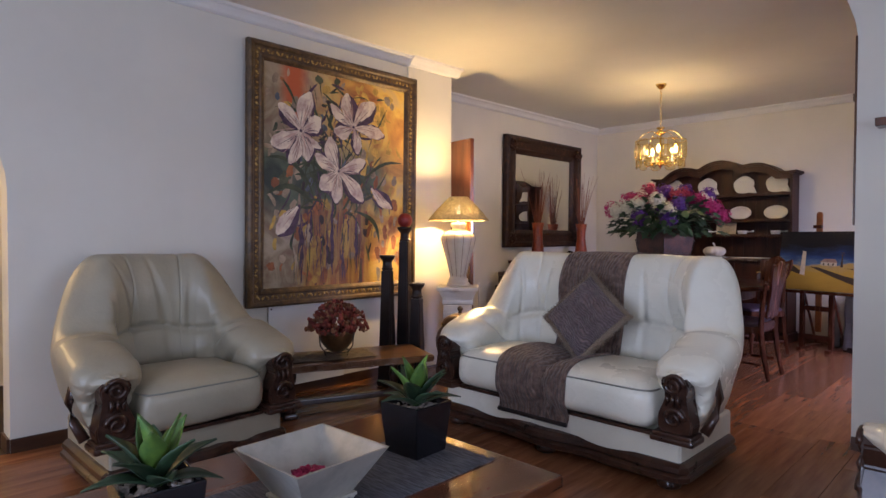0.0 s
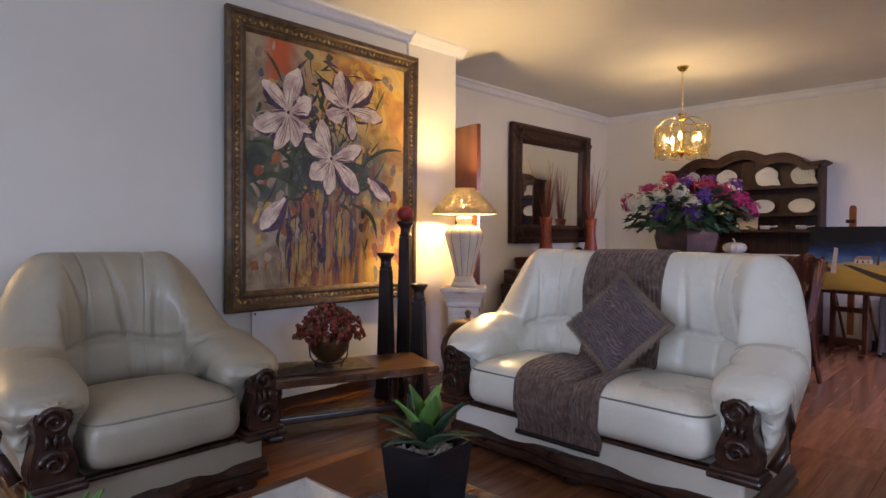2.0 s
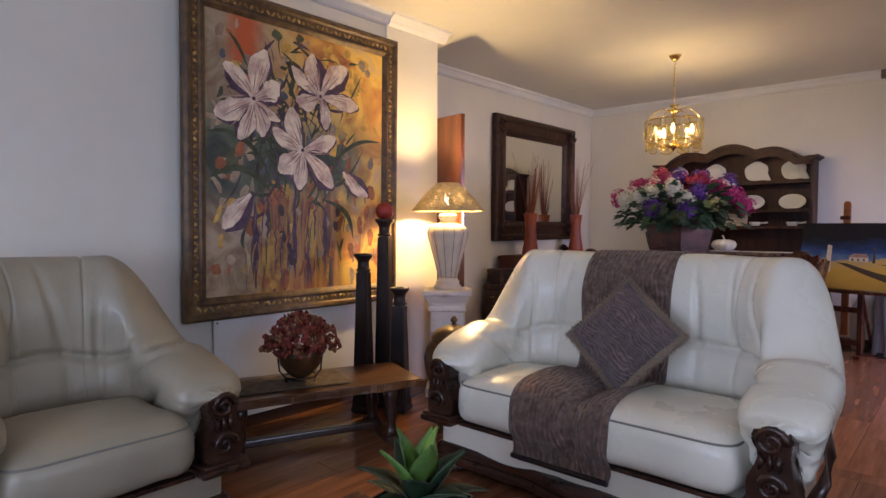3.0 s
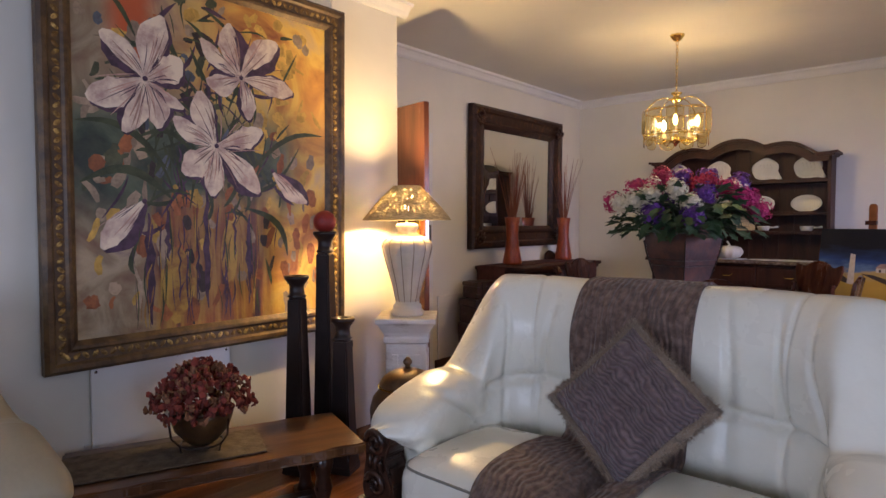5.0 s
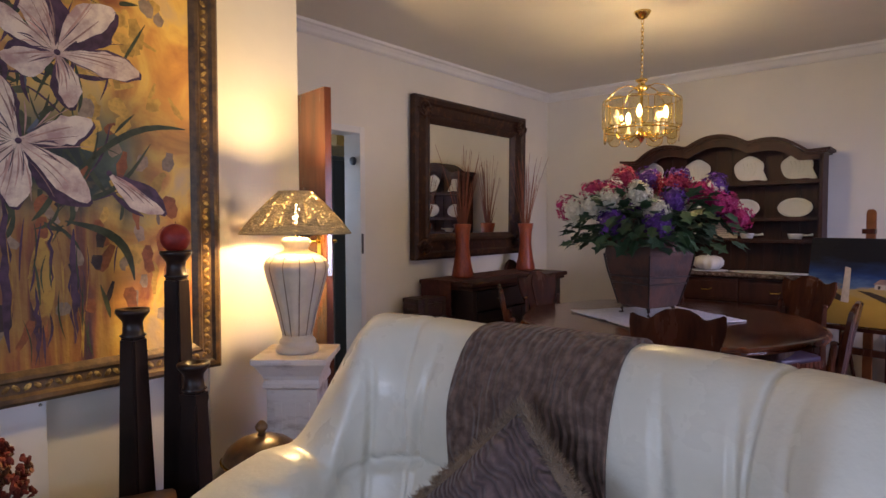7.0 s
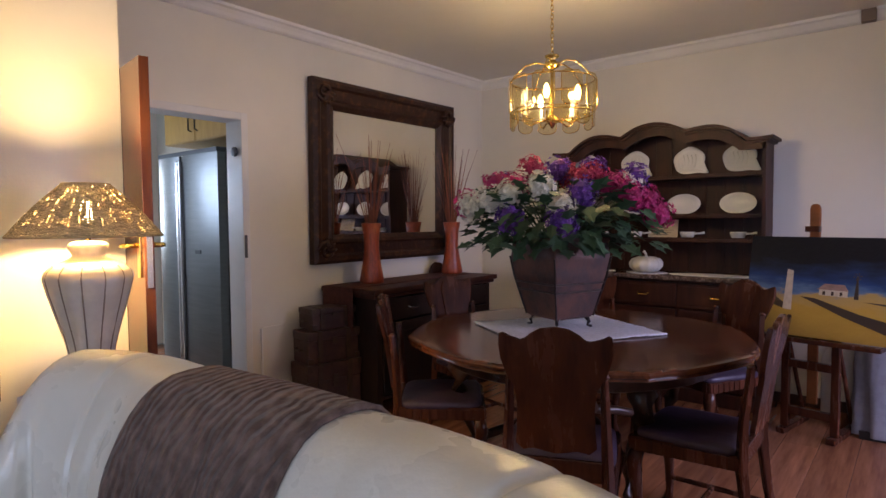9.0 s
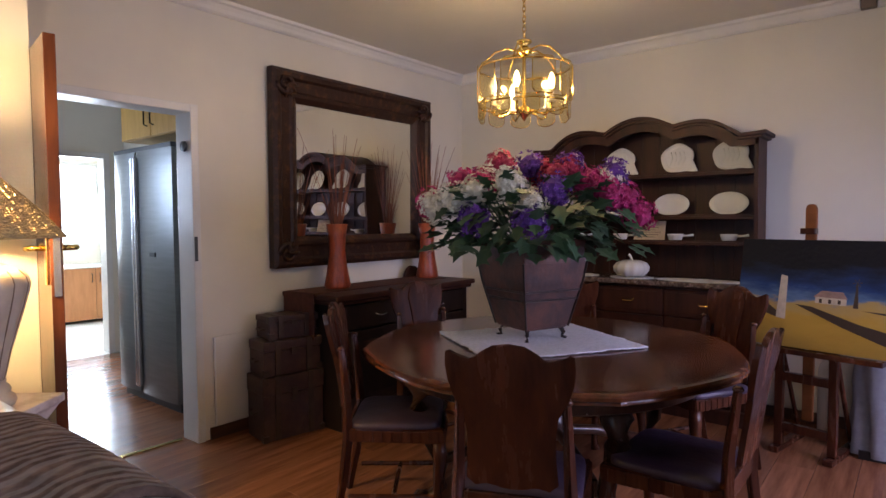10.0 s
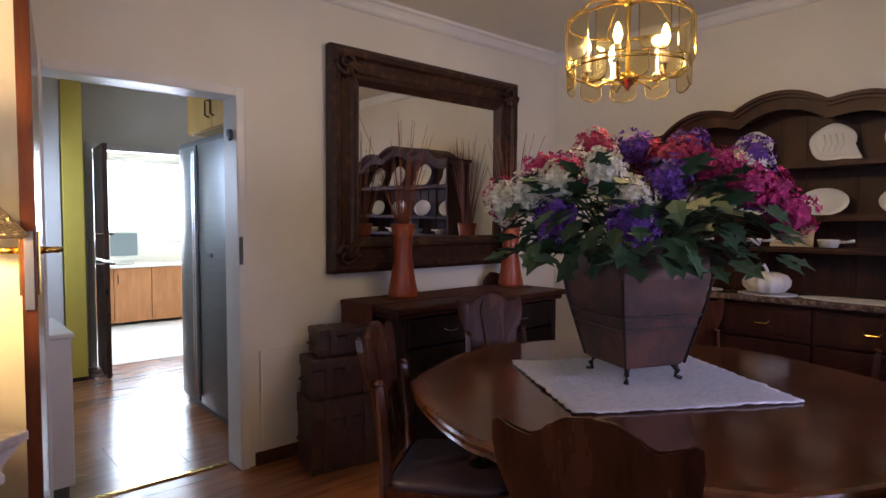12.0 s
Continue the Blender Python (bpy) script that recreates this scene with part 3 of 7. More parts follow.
def arm_post(parent, x, y, mirror):
    """The carved wooden post under an arm's front, with its two scrolls."""
    post = part("arm_post", prism([(-0.045, 0.28), (-0.075, 0.30), (-0.078, 0.36), (-0.05, 0.42), (-0.03, 0.45), (-0.05, 0.475), (-0.066, 0.51), (-0.05, 0.548), (0.0, 0.555),
                                   (0.05, 0.548), (0.068, 0.51), (0.058, 0.47), (0.05, 0.44), (0.07, 0.38), (0.085, 0.33), (0.075, 0.285)],
                                  lambda a, b, d: (x + a * mirror, y - 0.052 + d, b), 0.10, 0.008), M_CARVED, parent, "dark carved wooden arm front with scrolls")
    bm = bmesh.new()
    spiral(bm, (0.0, 0.507), 0.050, 1.7, lambda a, b: (x + a * mirror, y - 0.058, b), 0.013)
    part("upper_scroll", bm, M_CARVED, post, smooth=True)
    bm = bmesh.new()
    spiral(bm, (0.002, 0.355), 0.048, 1.5, lambda a, b: (x + a * mirror, y - 0.058, b), 0.013)
    for k in range(3):
        add_tube(bm, [(x + mirror * (-0.035 + 0.03 * k), y - 0.056, 0.465), (x + mirror * (-0.025 + 0.024 * k), y - 0.062, 0.44), (x + mirror * (-0.035 + 0.032 * k), y - 0.056, 0.41)], [0.006, 0.011, 0.005], 6)
    part("lower_scroll", bm, M_CARVED, post, smooth=True)
    bm = bmesh.new()
    add_box(bm, x - 0.10, x + 0.10, y - 0.085, y + 0.06, 0.245, 0.275, 0.012)
    add_box(bm, x - 0.09, x + 0.09, y - 0.075, y + 0.05, 0.272, 0.29, 0.006)
    part("post_foot", bm, M_CARVED, post)
    bm = bmesh.new()
    sx = x + mirror * 0.115
    add_tube(bm, [(sx - mirror * 0.02, y + 0.06, 0.28), (sx + mirror * 0.012, y + 0.10, 0.36), (sx + mirror * 0.02, y + 0.14, 0.44), (sx, y + 0.12, 0.54)], [0.024, 0.020, 0.018, 0.022], 8)
    part("side_bracket", bm, M_CARVED, post, smooth=True)


def plinth(hw, d):
    """A serpentine carved plinth rail, front and sides."""
    def line(u):
        # from back right, along the side, across the front, to back left
        x0, y0 = hw + 0.03, d / 2 - 0.06
        if u < 0.25:
            return Vector((x0, y0 - (d - 0.04) * u / 0.25, 0)), Vector((1, 0, 0))
        if u > 0.75:
            return Vector((-x0, -d / 2 - 0.02 + (d - 0.04) * (u - 0.75) / 0.25, 0)), Vector((-1, 0, 0))
        f = (u - 0.25) / 0.5
        x = x0 - 2 * x0 * f
        return Vector((x, -d / 2 - 0.02 - 0.035 * math.cos(f * 2 * math.pi * 2) * math.sin(f * math.pi), 0)), Vector((0, -1, 0))
    prof = [(-0.03, 0.055), (0.012, 0.05), (0.030, 0.062), (0.030, 0.082), (0.014, 0.092), (0.024, 0.104), (0.020, 0.125), (0.002, 0.140), (-0.03, 0.145)]
    n = 120
    bm = bmesh.new()
    rows = []
    for i in range(n):
        u = i / (n - 1)
        p, o = line(u)
        f = (u - 0.25) / 0.5
        dip = 0.020 * (1 - abs(math.cos(f * math.pi * 2))) if 0 < f < 1 else 0
        rows.append([bm.verts.new(p + o * a + Vector((0, 0, b - dip * (0.145 - b) / 0.09))) for a, b in prof])
    for a, b in zip(rows, rows[1:]):
        for j in range(len(prof)):
            k = (j + 1) % len(prof)
            bm.faces.new((a[j], a[k], b[k], b[j]))
    bm.faces.new(rows[0])
    bm.faces.new(rows[-1][::-1])
    return bm


def suite_piece(name, at, turn, width, depth, seats, leather, label, category, seed):
    e = thing(name, at, turn, label, category)
    hw, d = width / 2 - 0.135, depth - 0.15
    bm = box(-hw - 0.02, hw + 0.02, -depth / 2 + 0.07, depth / 2 - 0.10, 0.11, 0.262, 0.02, 3)
    for v in bm.verts:
        if v.co.y < 0:
            v.co.y += 0.012 * math.cos(v.co.x * 5)
    part("skirt_panel", bm, leather, e, smooth=False)
    part("plinth", plinth(hw, depth - 0.15), M_CARVED, e, "dark carved serpentine plinth rail")
    total = 2 * (d - 0.34) + math.pi * 0.34 + 2 * (hw - 0.34)
    s1 = (d - 0.34 + 0.45) / total
    seams = (s1, 1 - s1)
    part("arms_and_back", suite_shell(hw, d, seed, seams, 0.29 if seats > 1 else 0.36), leather, e, smooth=True)
    inner = hw - 0.10
    w = 2 * inner / seats
    for k in range(seats):
        cx = -inner + w * (k + 0.5)
        c = part("seat_cushion", cushion(cx, -0.115, 0.375, w / 2 + 0.012, depth / 2 - 0.115, 0.115, 0.32, 0.26, 40, 22, 0.008, seed + k, 0.03), leather, e, smooth=True)
        bm = bmesh.new()
        hx, hy, rise = w / 2 + 0.012, depth / 2 - 0.115, 0.078
        cv = math.sqrt(1 - (rise / 0.115) ** (2 / 0.62)) ** 0.32
        pts = []
        for q in range(33):
            u = math.pi * (1.06 + 0.88 * q / 32)
            x, yy = hx * cv * power(math.cos(u), 0.26), hy * cv * power(math.sin(u), 0.26)
            pts.append((cx + x * 1.003, -0.115 + yy * 1.003, 0.375 + rise + 0.03 * (1 - (x / hx) ** 2) * (1 - (yy / hy) ** 2)))
        add_tube(bm, pts, 0.0045, 6)
        part("piping", bm, M_WELT, c, smooth=True)
    part("front_rail", box(-inner, inner, -depth / 2 + 0.045, -depth / 2 + 0.09, 0.245, 0.262, 0.004), M_CARVED, e)
    for sx in (-1, 1):
        arm_post(e, sx * (hw + 0.002), -depth / 2 + 0.070, sx)
    for fx, fy in ((-hw + 0.05, -depth / 2 + 0.10), (hw - 0.05, -depth / 2 + 0.10), (-hw + 0.05, depth / 2 - 0.15), (hw - 0.05, depth / 2 - 0.15), *(((0.0, -depth / 2 + 0.08),) if seats > 1 else ())):
        part("bun_foot", lathe([(0.03, 0), (0.052, 0.012), (0.058, 0.03), (0.045, 0.052), (0.03, 0.07)], 18, (fx, fy, 0)), M_CARVED, e, smooth=True)
    return e


sofa = suite_piece("sofa", (-1.635, 6.88, 0), 0, 1.73, 0.80, 2, M_LEATHER, "cream leather two-seat sofa with carved dark wooden trim", "sofa", 1.0)
# same suite as the sofa; the shade on this chair is in its leather colour
chair_a = suite_piece("armchair", (-2.97, 5.08, 0), 91, 1.08, 0.82, 1, M_LEATHER_SHADED, "cream leather armchair in a shade-darkened tone with carved dark wooden trim below the wall", "armchair", 4.0)
chair_b = suite_piece("armchair", (0.25, 6.67, 0), -90, 1.15, 0.82, 1, M_LEATHER, "cream leather armchair with carved wooden trim beside the white wall", "armchair", 7.0)


# ---- draped throw and pillow ----
from mathutils.bvhtree import BVHTree


def surface_of(root):
    verts, faces = [], []
    for o in root.children_recursive:
        if o.type != "MESH":
            continue
        base = len(verts)
        m = root.matrix_world @ o.matrix_parent_inverse @ o.matrix_basis
        verts += [m @ v.co for v in o.data.vertices]
        faces += [[base + i for i in p.vertices] for p in o.data.polygons]
    return BVHTree.FromPolygons(verts, faces)


bpy.context.view_layer.update()
SOFA = surface_of(sofa)


def drape():
    """Points above the sofa along y and z, each pressed inward on to its surface."""
    path = [((7.62, 0.72), (-1, 0)), ((7.62, 0.95), (-1, 0)), ((7.60, 1.12), (-0.7, -0.7)), ((7.45, 1.24), (-0.15, -1)), ((7.30, 1.22), (0.1, -1)), ((7.12, 1.12), (0.8, -0.6)),
            ((7.02, 0.98), (1, -0.2)), ((6.98, 0.85), (1, 0)), ((6.96, 0.72), (1, 0)), ((6.93, 0.62), (0.9, -0.5)), ((6.88, 0.62), (0.4, -1)), ((6.78, 0.62), (0, -1)),
            ((6.62, 0.62), (0, -1)), ((6.50, 0.60), (0.1, -1)), ((6.40, 0.55), (0.6, -0.8)), ((6.34, 0.44), (1, -0.1)), ((6.34, 0.36), (1, 0)), ((6.34, 0.29), (1, 0)), ((6.34, 0.225), (1, 0)), ((6.34, 0.19), (1, 0))]
    fine = []
    for (a, da), (b, db) in zip(path, path[1:]):
        for k in range(4):
            f = k / 4
            fine.append((Vector(a).lerp(Vector(b), f), Vector(da).lerp(Vector(db), f)))
    fine.append((Vector(path[-1][0]), Vector(path[-1][1])))
    nx = 30
    rows = []
    for i, (p, dirn) in enumerate(fine):
        t = i / (len(fine) - 1)
        row = []
        for k in range(nx):
            f = k / (nx - 1)
            x = -1.955 + 0.46 * f + (0.115 - 0.03 * f) * max(0, 1 - t * 1.6) ** 0.7 - 0.03 * math.sin(t * 6) + (0.015 * noise.noise(Vector((f * 3, t * 8, 2))))
            o = Vector((x, p.x, p.y))
            d = Vector((0, dirn.x, dirn.y)).normalized()
            hit, n, _, dist = SOFA.ray_cast(o, d, 0.6)
            gap = 0.016 + 0.006 * noise.noise(Vector((f * 5, t * 16, 0)))
            row.append(hit - d * gap if hit else None)
        rows.append(row)
    for k in range(nx):
        last = None
        for i in range(len(rows)):
            if rows[i][k] is None:
                rows[i][k] = Vector(last) + Vector((0, 0, -0.01)) if last else Vector((-1.9 + 0.4 * k / nx, 7.5, 0.8))
            last = rows[i][k]
    for _ in range(5):
        new_rows = [list(r) for r in rows]
        for i in range(1, len(rows) - 1):
            for k in range(nx):
                new_rows[i][k] = (rows[i - 1][k] + rows[i + 1][k] + rows[i][k] * 2) / 4
        rows = new_rows
    for i, (p, dirn) in enumerate(fine):
        d = Vector((0, dirn.x, dirn.y)).normalized()
        for k in range(nx):
            o = Vector(rows[i][k]) - d * 0.25
            hit, n, _, dist = SOFA.ray_cast(o, d, 0.5)
            if hit and dist > 0.02 and (Vector(rows[i][k]) - hit).dot(d) > -0.012:
                rows[i][k] = hit - d * 0.013
    bm = bmesh.new()
    g = [[bm.verts.new(p) for p in r] for r in rows]
    for i in range(len(g) - 1):
        for k in range(nx - 1):
            bm.faces.new((g[i][k], g[i][k + 1], g[i + 1][k + 1], g[i + 1][k]))
    edge = [v.co.copy() for v in g[-1]]
    return thicken(bm, -0.010), edge


bm, edge = drape()
throw = thing("throw_blanket", (-1.73, 6.9, 0.0), 0, "brown plush throw draped over the cream sofa back and seat", "blanket")
bmesh.ops.translate(bm, vec=(1.73, -6.9, 0), verts=bm.verts)
part("cloth", bm, M_FUR, throw, smooth=True)
bm = bmesh.new()
add_tube(bm, [p + Vector((1.73, -6.9, -0.004)) for p in edge], 0.013, 7)
part("hem", bm, M_BLACKWOOD, throw, "black hem along the lower edge", smooth=True)


def throw_pillow():
    e = new("pillow")
    e.matrix_world = pose(-1.595, 6.885, 0.715, 64, 0, 0) @ pose(0, 0, 0, 0, 0, 51)
    tagged(e, "brown patterned plush pillow with furry border standing on its corner", "pillow")
    h = 0.183
    def f(u, v):
        x, y = 2 * u - 1, 2 * v - 1
        return (x, y, (max(0, (1 - x ** 4) * (1 - y ** 4))) ** 0.55)
    bm = bmesh.new()
    n = 26
    for s in (-1, 1):
        g = []
        for i in range(n):
            row = []
            for j in range(n):
                x, y, z = f(i / (n - 1), j / (n - 1))
                row.append(bm.verts.new((x * h * (1 - 0.05 * (1 - y * y) * abs(x)), y * h * (1 - 0.05 * (1 - x * x) * abs(y)), s * (0.012 + 0.062 * z) + 0.005 * noise.noise(Vector((x * 2, y * 2, s))))))
            g.append(row)
        for i in range(n - 1):
            for j in range(n - 1):
                bm.faces.new((g[i][j], g[i + 1][j], g[i + 1][j + 1], g[i][j + 1]))
    bmesh.ops.remove_doubles(bm, verts=bm.verts, dist=0.0001)
    part("cover", bm, M_PILLOW, e, smooth=True)
    edge = []
    for sx, sy, dx, dy in ((-1, -1, 1, 0), (1, -1, 0, 1), (1, 1, -1, 0), (-1, 1, 0, -1)):
        for k in range(24):
            f = k / 24 * 2
            x, y = sx + dx * f, sy + dy * f
            edge.append(Vector((x * h * (1.02 - 0.05 * (1 - y * y)), y * h * (1.02 - 0.05 * (1 - x * x)), 0)))
    bm = bmesh.new()
    rings = []
    for k, p in enumerate(edge):
        o = p.normalized()
        r = 0.019 * (1 + 0.22 * noise.noise(p * 30))
        rings.append([bm.verts.new(p + o * r * math.cos(a) + Vector((0, 0, r * math.sin(a)))) for a in [q * math.pi / 4 for q in range(8)]])
    for k in range(len(rings)):
        a, b = rings[k], rings[(k + 1) % len(rings)]
        for q in range(8):
            bm.faces.new((a[q], a[(q + 1) % 8], b[(q + 1) % 8], b[q]))
    part("border_roll", bm, M_FRINGE, e, "furry light brown border", smooth=True)
    verts, faces = [], []
    rnd = random.Random(5)
    for k in range(9000):
        i0 = rnd.randrange(len(edge))
        c = edge[i0].lerp(edge[(i0 + 1) % len(edge)], rnd.random())
        a = rnd.uniform(-math.pi * 0.95, math.pi * 0.95)
        out = (c.normalized() * math.cos(a) + Vector((0, 0, math.sin(a)))).normalized()
        p = c + out * 0.016
        d = (out + Vector((rnd.gauss(0, 0.35), rnd.gauss(0, 0.35), rnd.gauss(0, 0.35)))).normalized()
        q = p + d * rnd.uniform(0.010, 0.026)
        w = d.cross(Vector((rnd.random(), rnd.random(), 1))).normalized() * 0.0016
        b = len(verts)
        verts += [p - w, p + w, q]
        faces.append((b, b + 1, b + 2))
    raw("fringe", verts, faces, M_FRINGE, e, "furry brown border", kind="stuff")


throw_pillow()


# ---- the coffee table and what stands on it ----
def coffee_table():
    e = thing("coffee_table", (-1.355, 4.85, 0), 0, "low dark polished wooden coffee table with thick top", "coffee table")
    part("tabletop", box(-0.49, 0.49, -0.70, 0.70, 0.335, 0.38, 0.010, 3), M_TABLEWOOD, e)
    part("apron", box(-0.44, 0.44, -0.65, 0.65, 0.25, 0.334, 0.004), M_CARVED, e)
    for sx in (-1, 1):
        for sy in (-1, 1):
            part("leg", box(sx * 0.41 - 0.045, sx * 0.41 + 0.045, sy * 0.62 - 0.045, sy * 0.62 + 0.045, 0, 0.249, 0.008), M_CARVED, e)
    part("shelf", box(-0.40, 0.40, -0.60, 0.60, 0.09, 0.11, 0.004), M_CARVED, e)


coffee_table()


def cloth_strip(name, at, turn, w, l, mat, label, z=0.004, fringe=True, seed=0):
    e = thing(name, at, turn, label, "table runner")
    bm = sheet(lambda u, v: Vector(((u - 0.5) * w * (1 + 0.02 * noise.noise(Vector((v * 9, seed, 0)))), (v - 0.5) * l, z + 0.003 * noise.noise(Vector((u * 6, v * 20, seed))))), 16, 60)
    part("cloth", thicken(bm, 0.004), mat, e)
    if fringe:
        rnd = random.Random(seed)
        verts, faces = [], []
        for k in range(150):
            s = 1 if k % 2 else -1
            x = rnd.uniform(-0.5, 0.5) * w
            p = Vector((x, s * l / 2, z))
            q = p + Vector((rnd.uniform(-0.01, 0.01), s * rnd.uniform(0.015, 0.035), -0.001))
            b = len(verts)
            verts += [p + Vector((-0.003, 0, 0)), p + Vector((0.003, 0, 0)), q]
            faces.append((b, b + 1, b + 2))
        raw("fringe", verts, faces, mat, e, kind="stuff")


cloth_strip("table_runner", (-1.32, 4.86, 0.381), 0, 0.42, 1.24, M_RUNNER, "grey woven runner along the coffee table", seed=3)


def square_bowl():
    e = thing("square_bowl", (-1.29, 4.84, 0.388), 3, "square pewter bowl with flared sides and dried petals", "bowl")
    bm = bmesh.new()
    a, b, h, t = 0.165, 0.085, 0.155, 0.008
    def ring(r, z):
        return [bm.verts.new((x * r, y * r, z)) for x, y in ((-1, -1), (1, -1), (1, 1), (-1, 1))]
    rows = [ring(b, 0.02), ring(a, h), ring(a - t, h), ring(b - t, 0.03)]
    for p, q in zip(rows, rows[1:]):
        for i in range(4):
            j = (i + 1) % 4
            bm.faces.new((p[i], p[j], q[j], q[i]))
    bm.faces.new(rows[0][::-1])
    bm.faces.new(rows[3])
    part("bowl_body", bm, M_METALBOWL, e)
    part("base_plate", box(-b - 0.012, b + 0.012, -b - 0.012, b + 0.012, 0.010, 0.0195, 0.002), M_METALBOWL, e)
    for sx in (-1, 1):
        for sy in (-1, 1):
            part("foot", lathe([(0.006, 0), (0.009, 0.005), (0.006, 0.0098)], 10, (sx * 0.085, sy * 0.085, 0)), M_METALBOWL, e, smooth=True)
    rnd = random.Random(8)
    bm = bmesh.new()
    for k in range(150):
        r = 0.085 * math.sqrt(rnd.random())
        an = rnd.uniform(0, 6.28)
        c = Vector((r * math.cos(an), r * math.sin(an), 0.050 + 0.045 * (1 - r / 0.085) + rnd.uniform(0, 0.008)))
        m = Matrix.Translation(c) @ Euler((rnd.uniform(-1, 1), rnd.uniform(-1, 1), an)).to_matrix().to_4x4() @ Matrix.Diagonal((0.013, 0.009, 0.004, 1))
        bmesh.ops.create_icosphere(bm, subdivisions=1, radius=1, matrix=m)
    tagged(part("dried_petals", bm, M_POTPOURRI, e, "dark pink dried petals"), kind="stuff")


square_bowl()


def agave_pot(at, turn, seed, label):
    e = thing("potted_plant", at, turn, label, "potted plant", "agaves on the coffee table")
    a, b, h, t = 0.095, 0.078, 0.185, 0.010
    bm = bmesh.new()
    def ring(r, z):
        return [bm.verts.new((x * r, y * r, z)) for x, y in ((-1, -1), (1, -1), (1, 1), (-1, 1))]
    rows = [ring(b, 0), ring(a, h), ring(a - t, h), ring(a - t - 0.004, h - 0.035)]
    for p, q in zip(rows, rows[1:]):
        for i in range(4):
            j = (i + 1) % 4
            bm.faces.new((p[i], p[j], q[j], q[i]))
    bm.faces.new(rows[0][::-1])
    bm.faces.new(rows[3])
    bmesh.ops.bevel(bm, geom=[x for x in bm.edges], offset=0.0025, segments=2, affect="EDGES")
    part("pot", bm, M_POT, e, "glossy black square pot")
    rnd = random.Random(seed)
    bm = bmesh.new()
    for k in range(110):
        x, y = rnd.uniform(-0.078, 0.078), rnd.uniform(-0.078, 0.078)
        m = Matrix.Translation((x, y, h - 0.026 + rnd.uniform(0, 0.008))) @ Matrix.Diagonal((rnd.uniform(0.006, 0.011), rnd.uniform(0.006, 0.011), 0.006, 1))
        bmesh.ops.create_icosphere(bm, subdivisions=1, radius=1, matrix=m)
    tagged(part("pebbles", bm, M_PEBBLE, e, "brown and grey pebbles"), kind="stuff")
    for k in range(15):
        an = k * 2.399 + seed
        f = k / 15
        l = 0.19 - 0.02 * f
        tilt = 0.22 + 1.22 * f
        bm = bmesh.new()
        n = 9
        rows = []
        for i in range(n):
            q = i / (n - 1)
            w = 0.028 * (1 - 0.30 * math.cos(q * 6)) * (1 - q ** 3) + 0.0008
            out = math.sin(tilt) * l * q
            z = math.cos(tilt) * l * q - 0.02 * q * q * f + 0.012 * math.sin(q * 3)
            cup = w * 0.45
            row = [(-w, cup), (-w * 0.5, cup * 0.25), (0, -0.003), (w * 0.5, cup * 0.25), (w, cup)]
            rows.append([bm.verts.new((out * math.cos(an) - s * math.sin(an) - c * 0.6 * math.cos(an), out * math.sin(an) + s * math.cos(an) - c * 0.6 * math.sin(an), h - 0.02 + z + c * 0.6)) for s, c in row])
        for p, q in zip(rows, rows[1:]):
            for i in range(4):
                bm.faces.new((p[i], p[i + 1], q[i + 1], q[i]))
        # the five upright leaves get the lit colour, the rest the painted shade
        part("leaf", thicken(bm, 0.0025), M_SUCC_LIT if k < 5 else M_SUCC_SHADED, e, "" if k < 5 else "green outer leaf with shade painted in, near-black", smooth=True)


agave_pot((-1.37, 5.34, 0.388), 4, 1, "green agave in a glossy black pot beside the grey runner")
agave_pot((-1.31, 4.40, 0.388), -5, 5, "green agave in a glossy black pot at the table end")


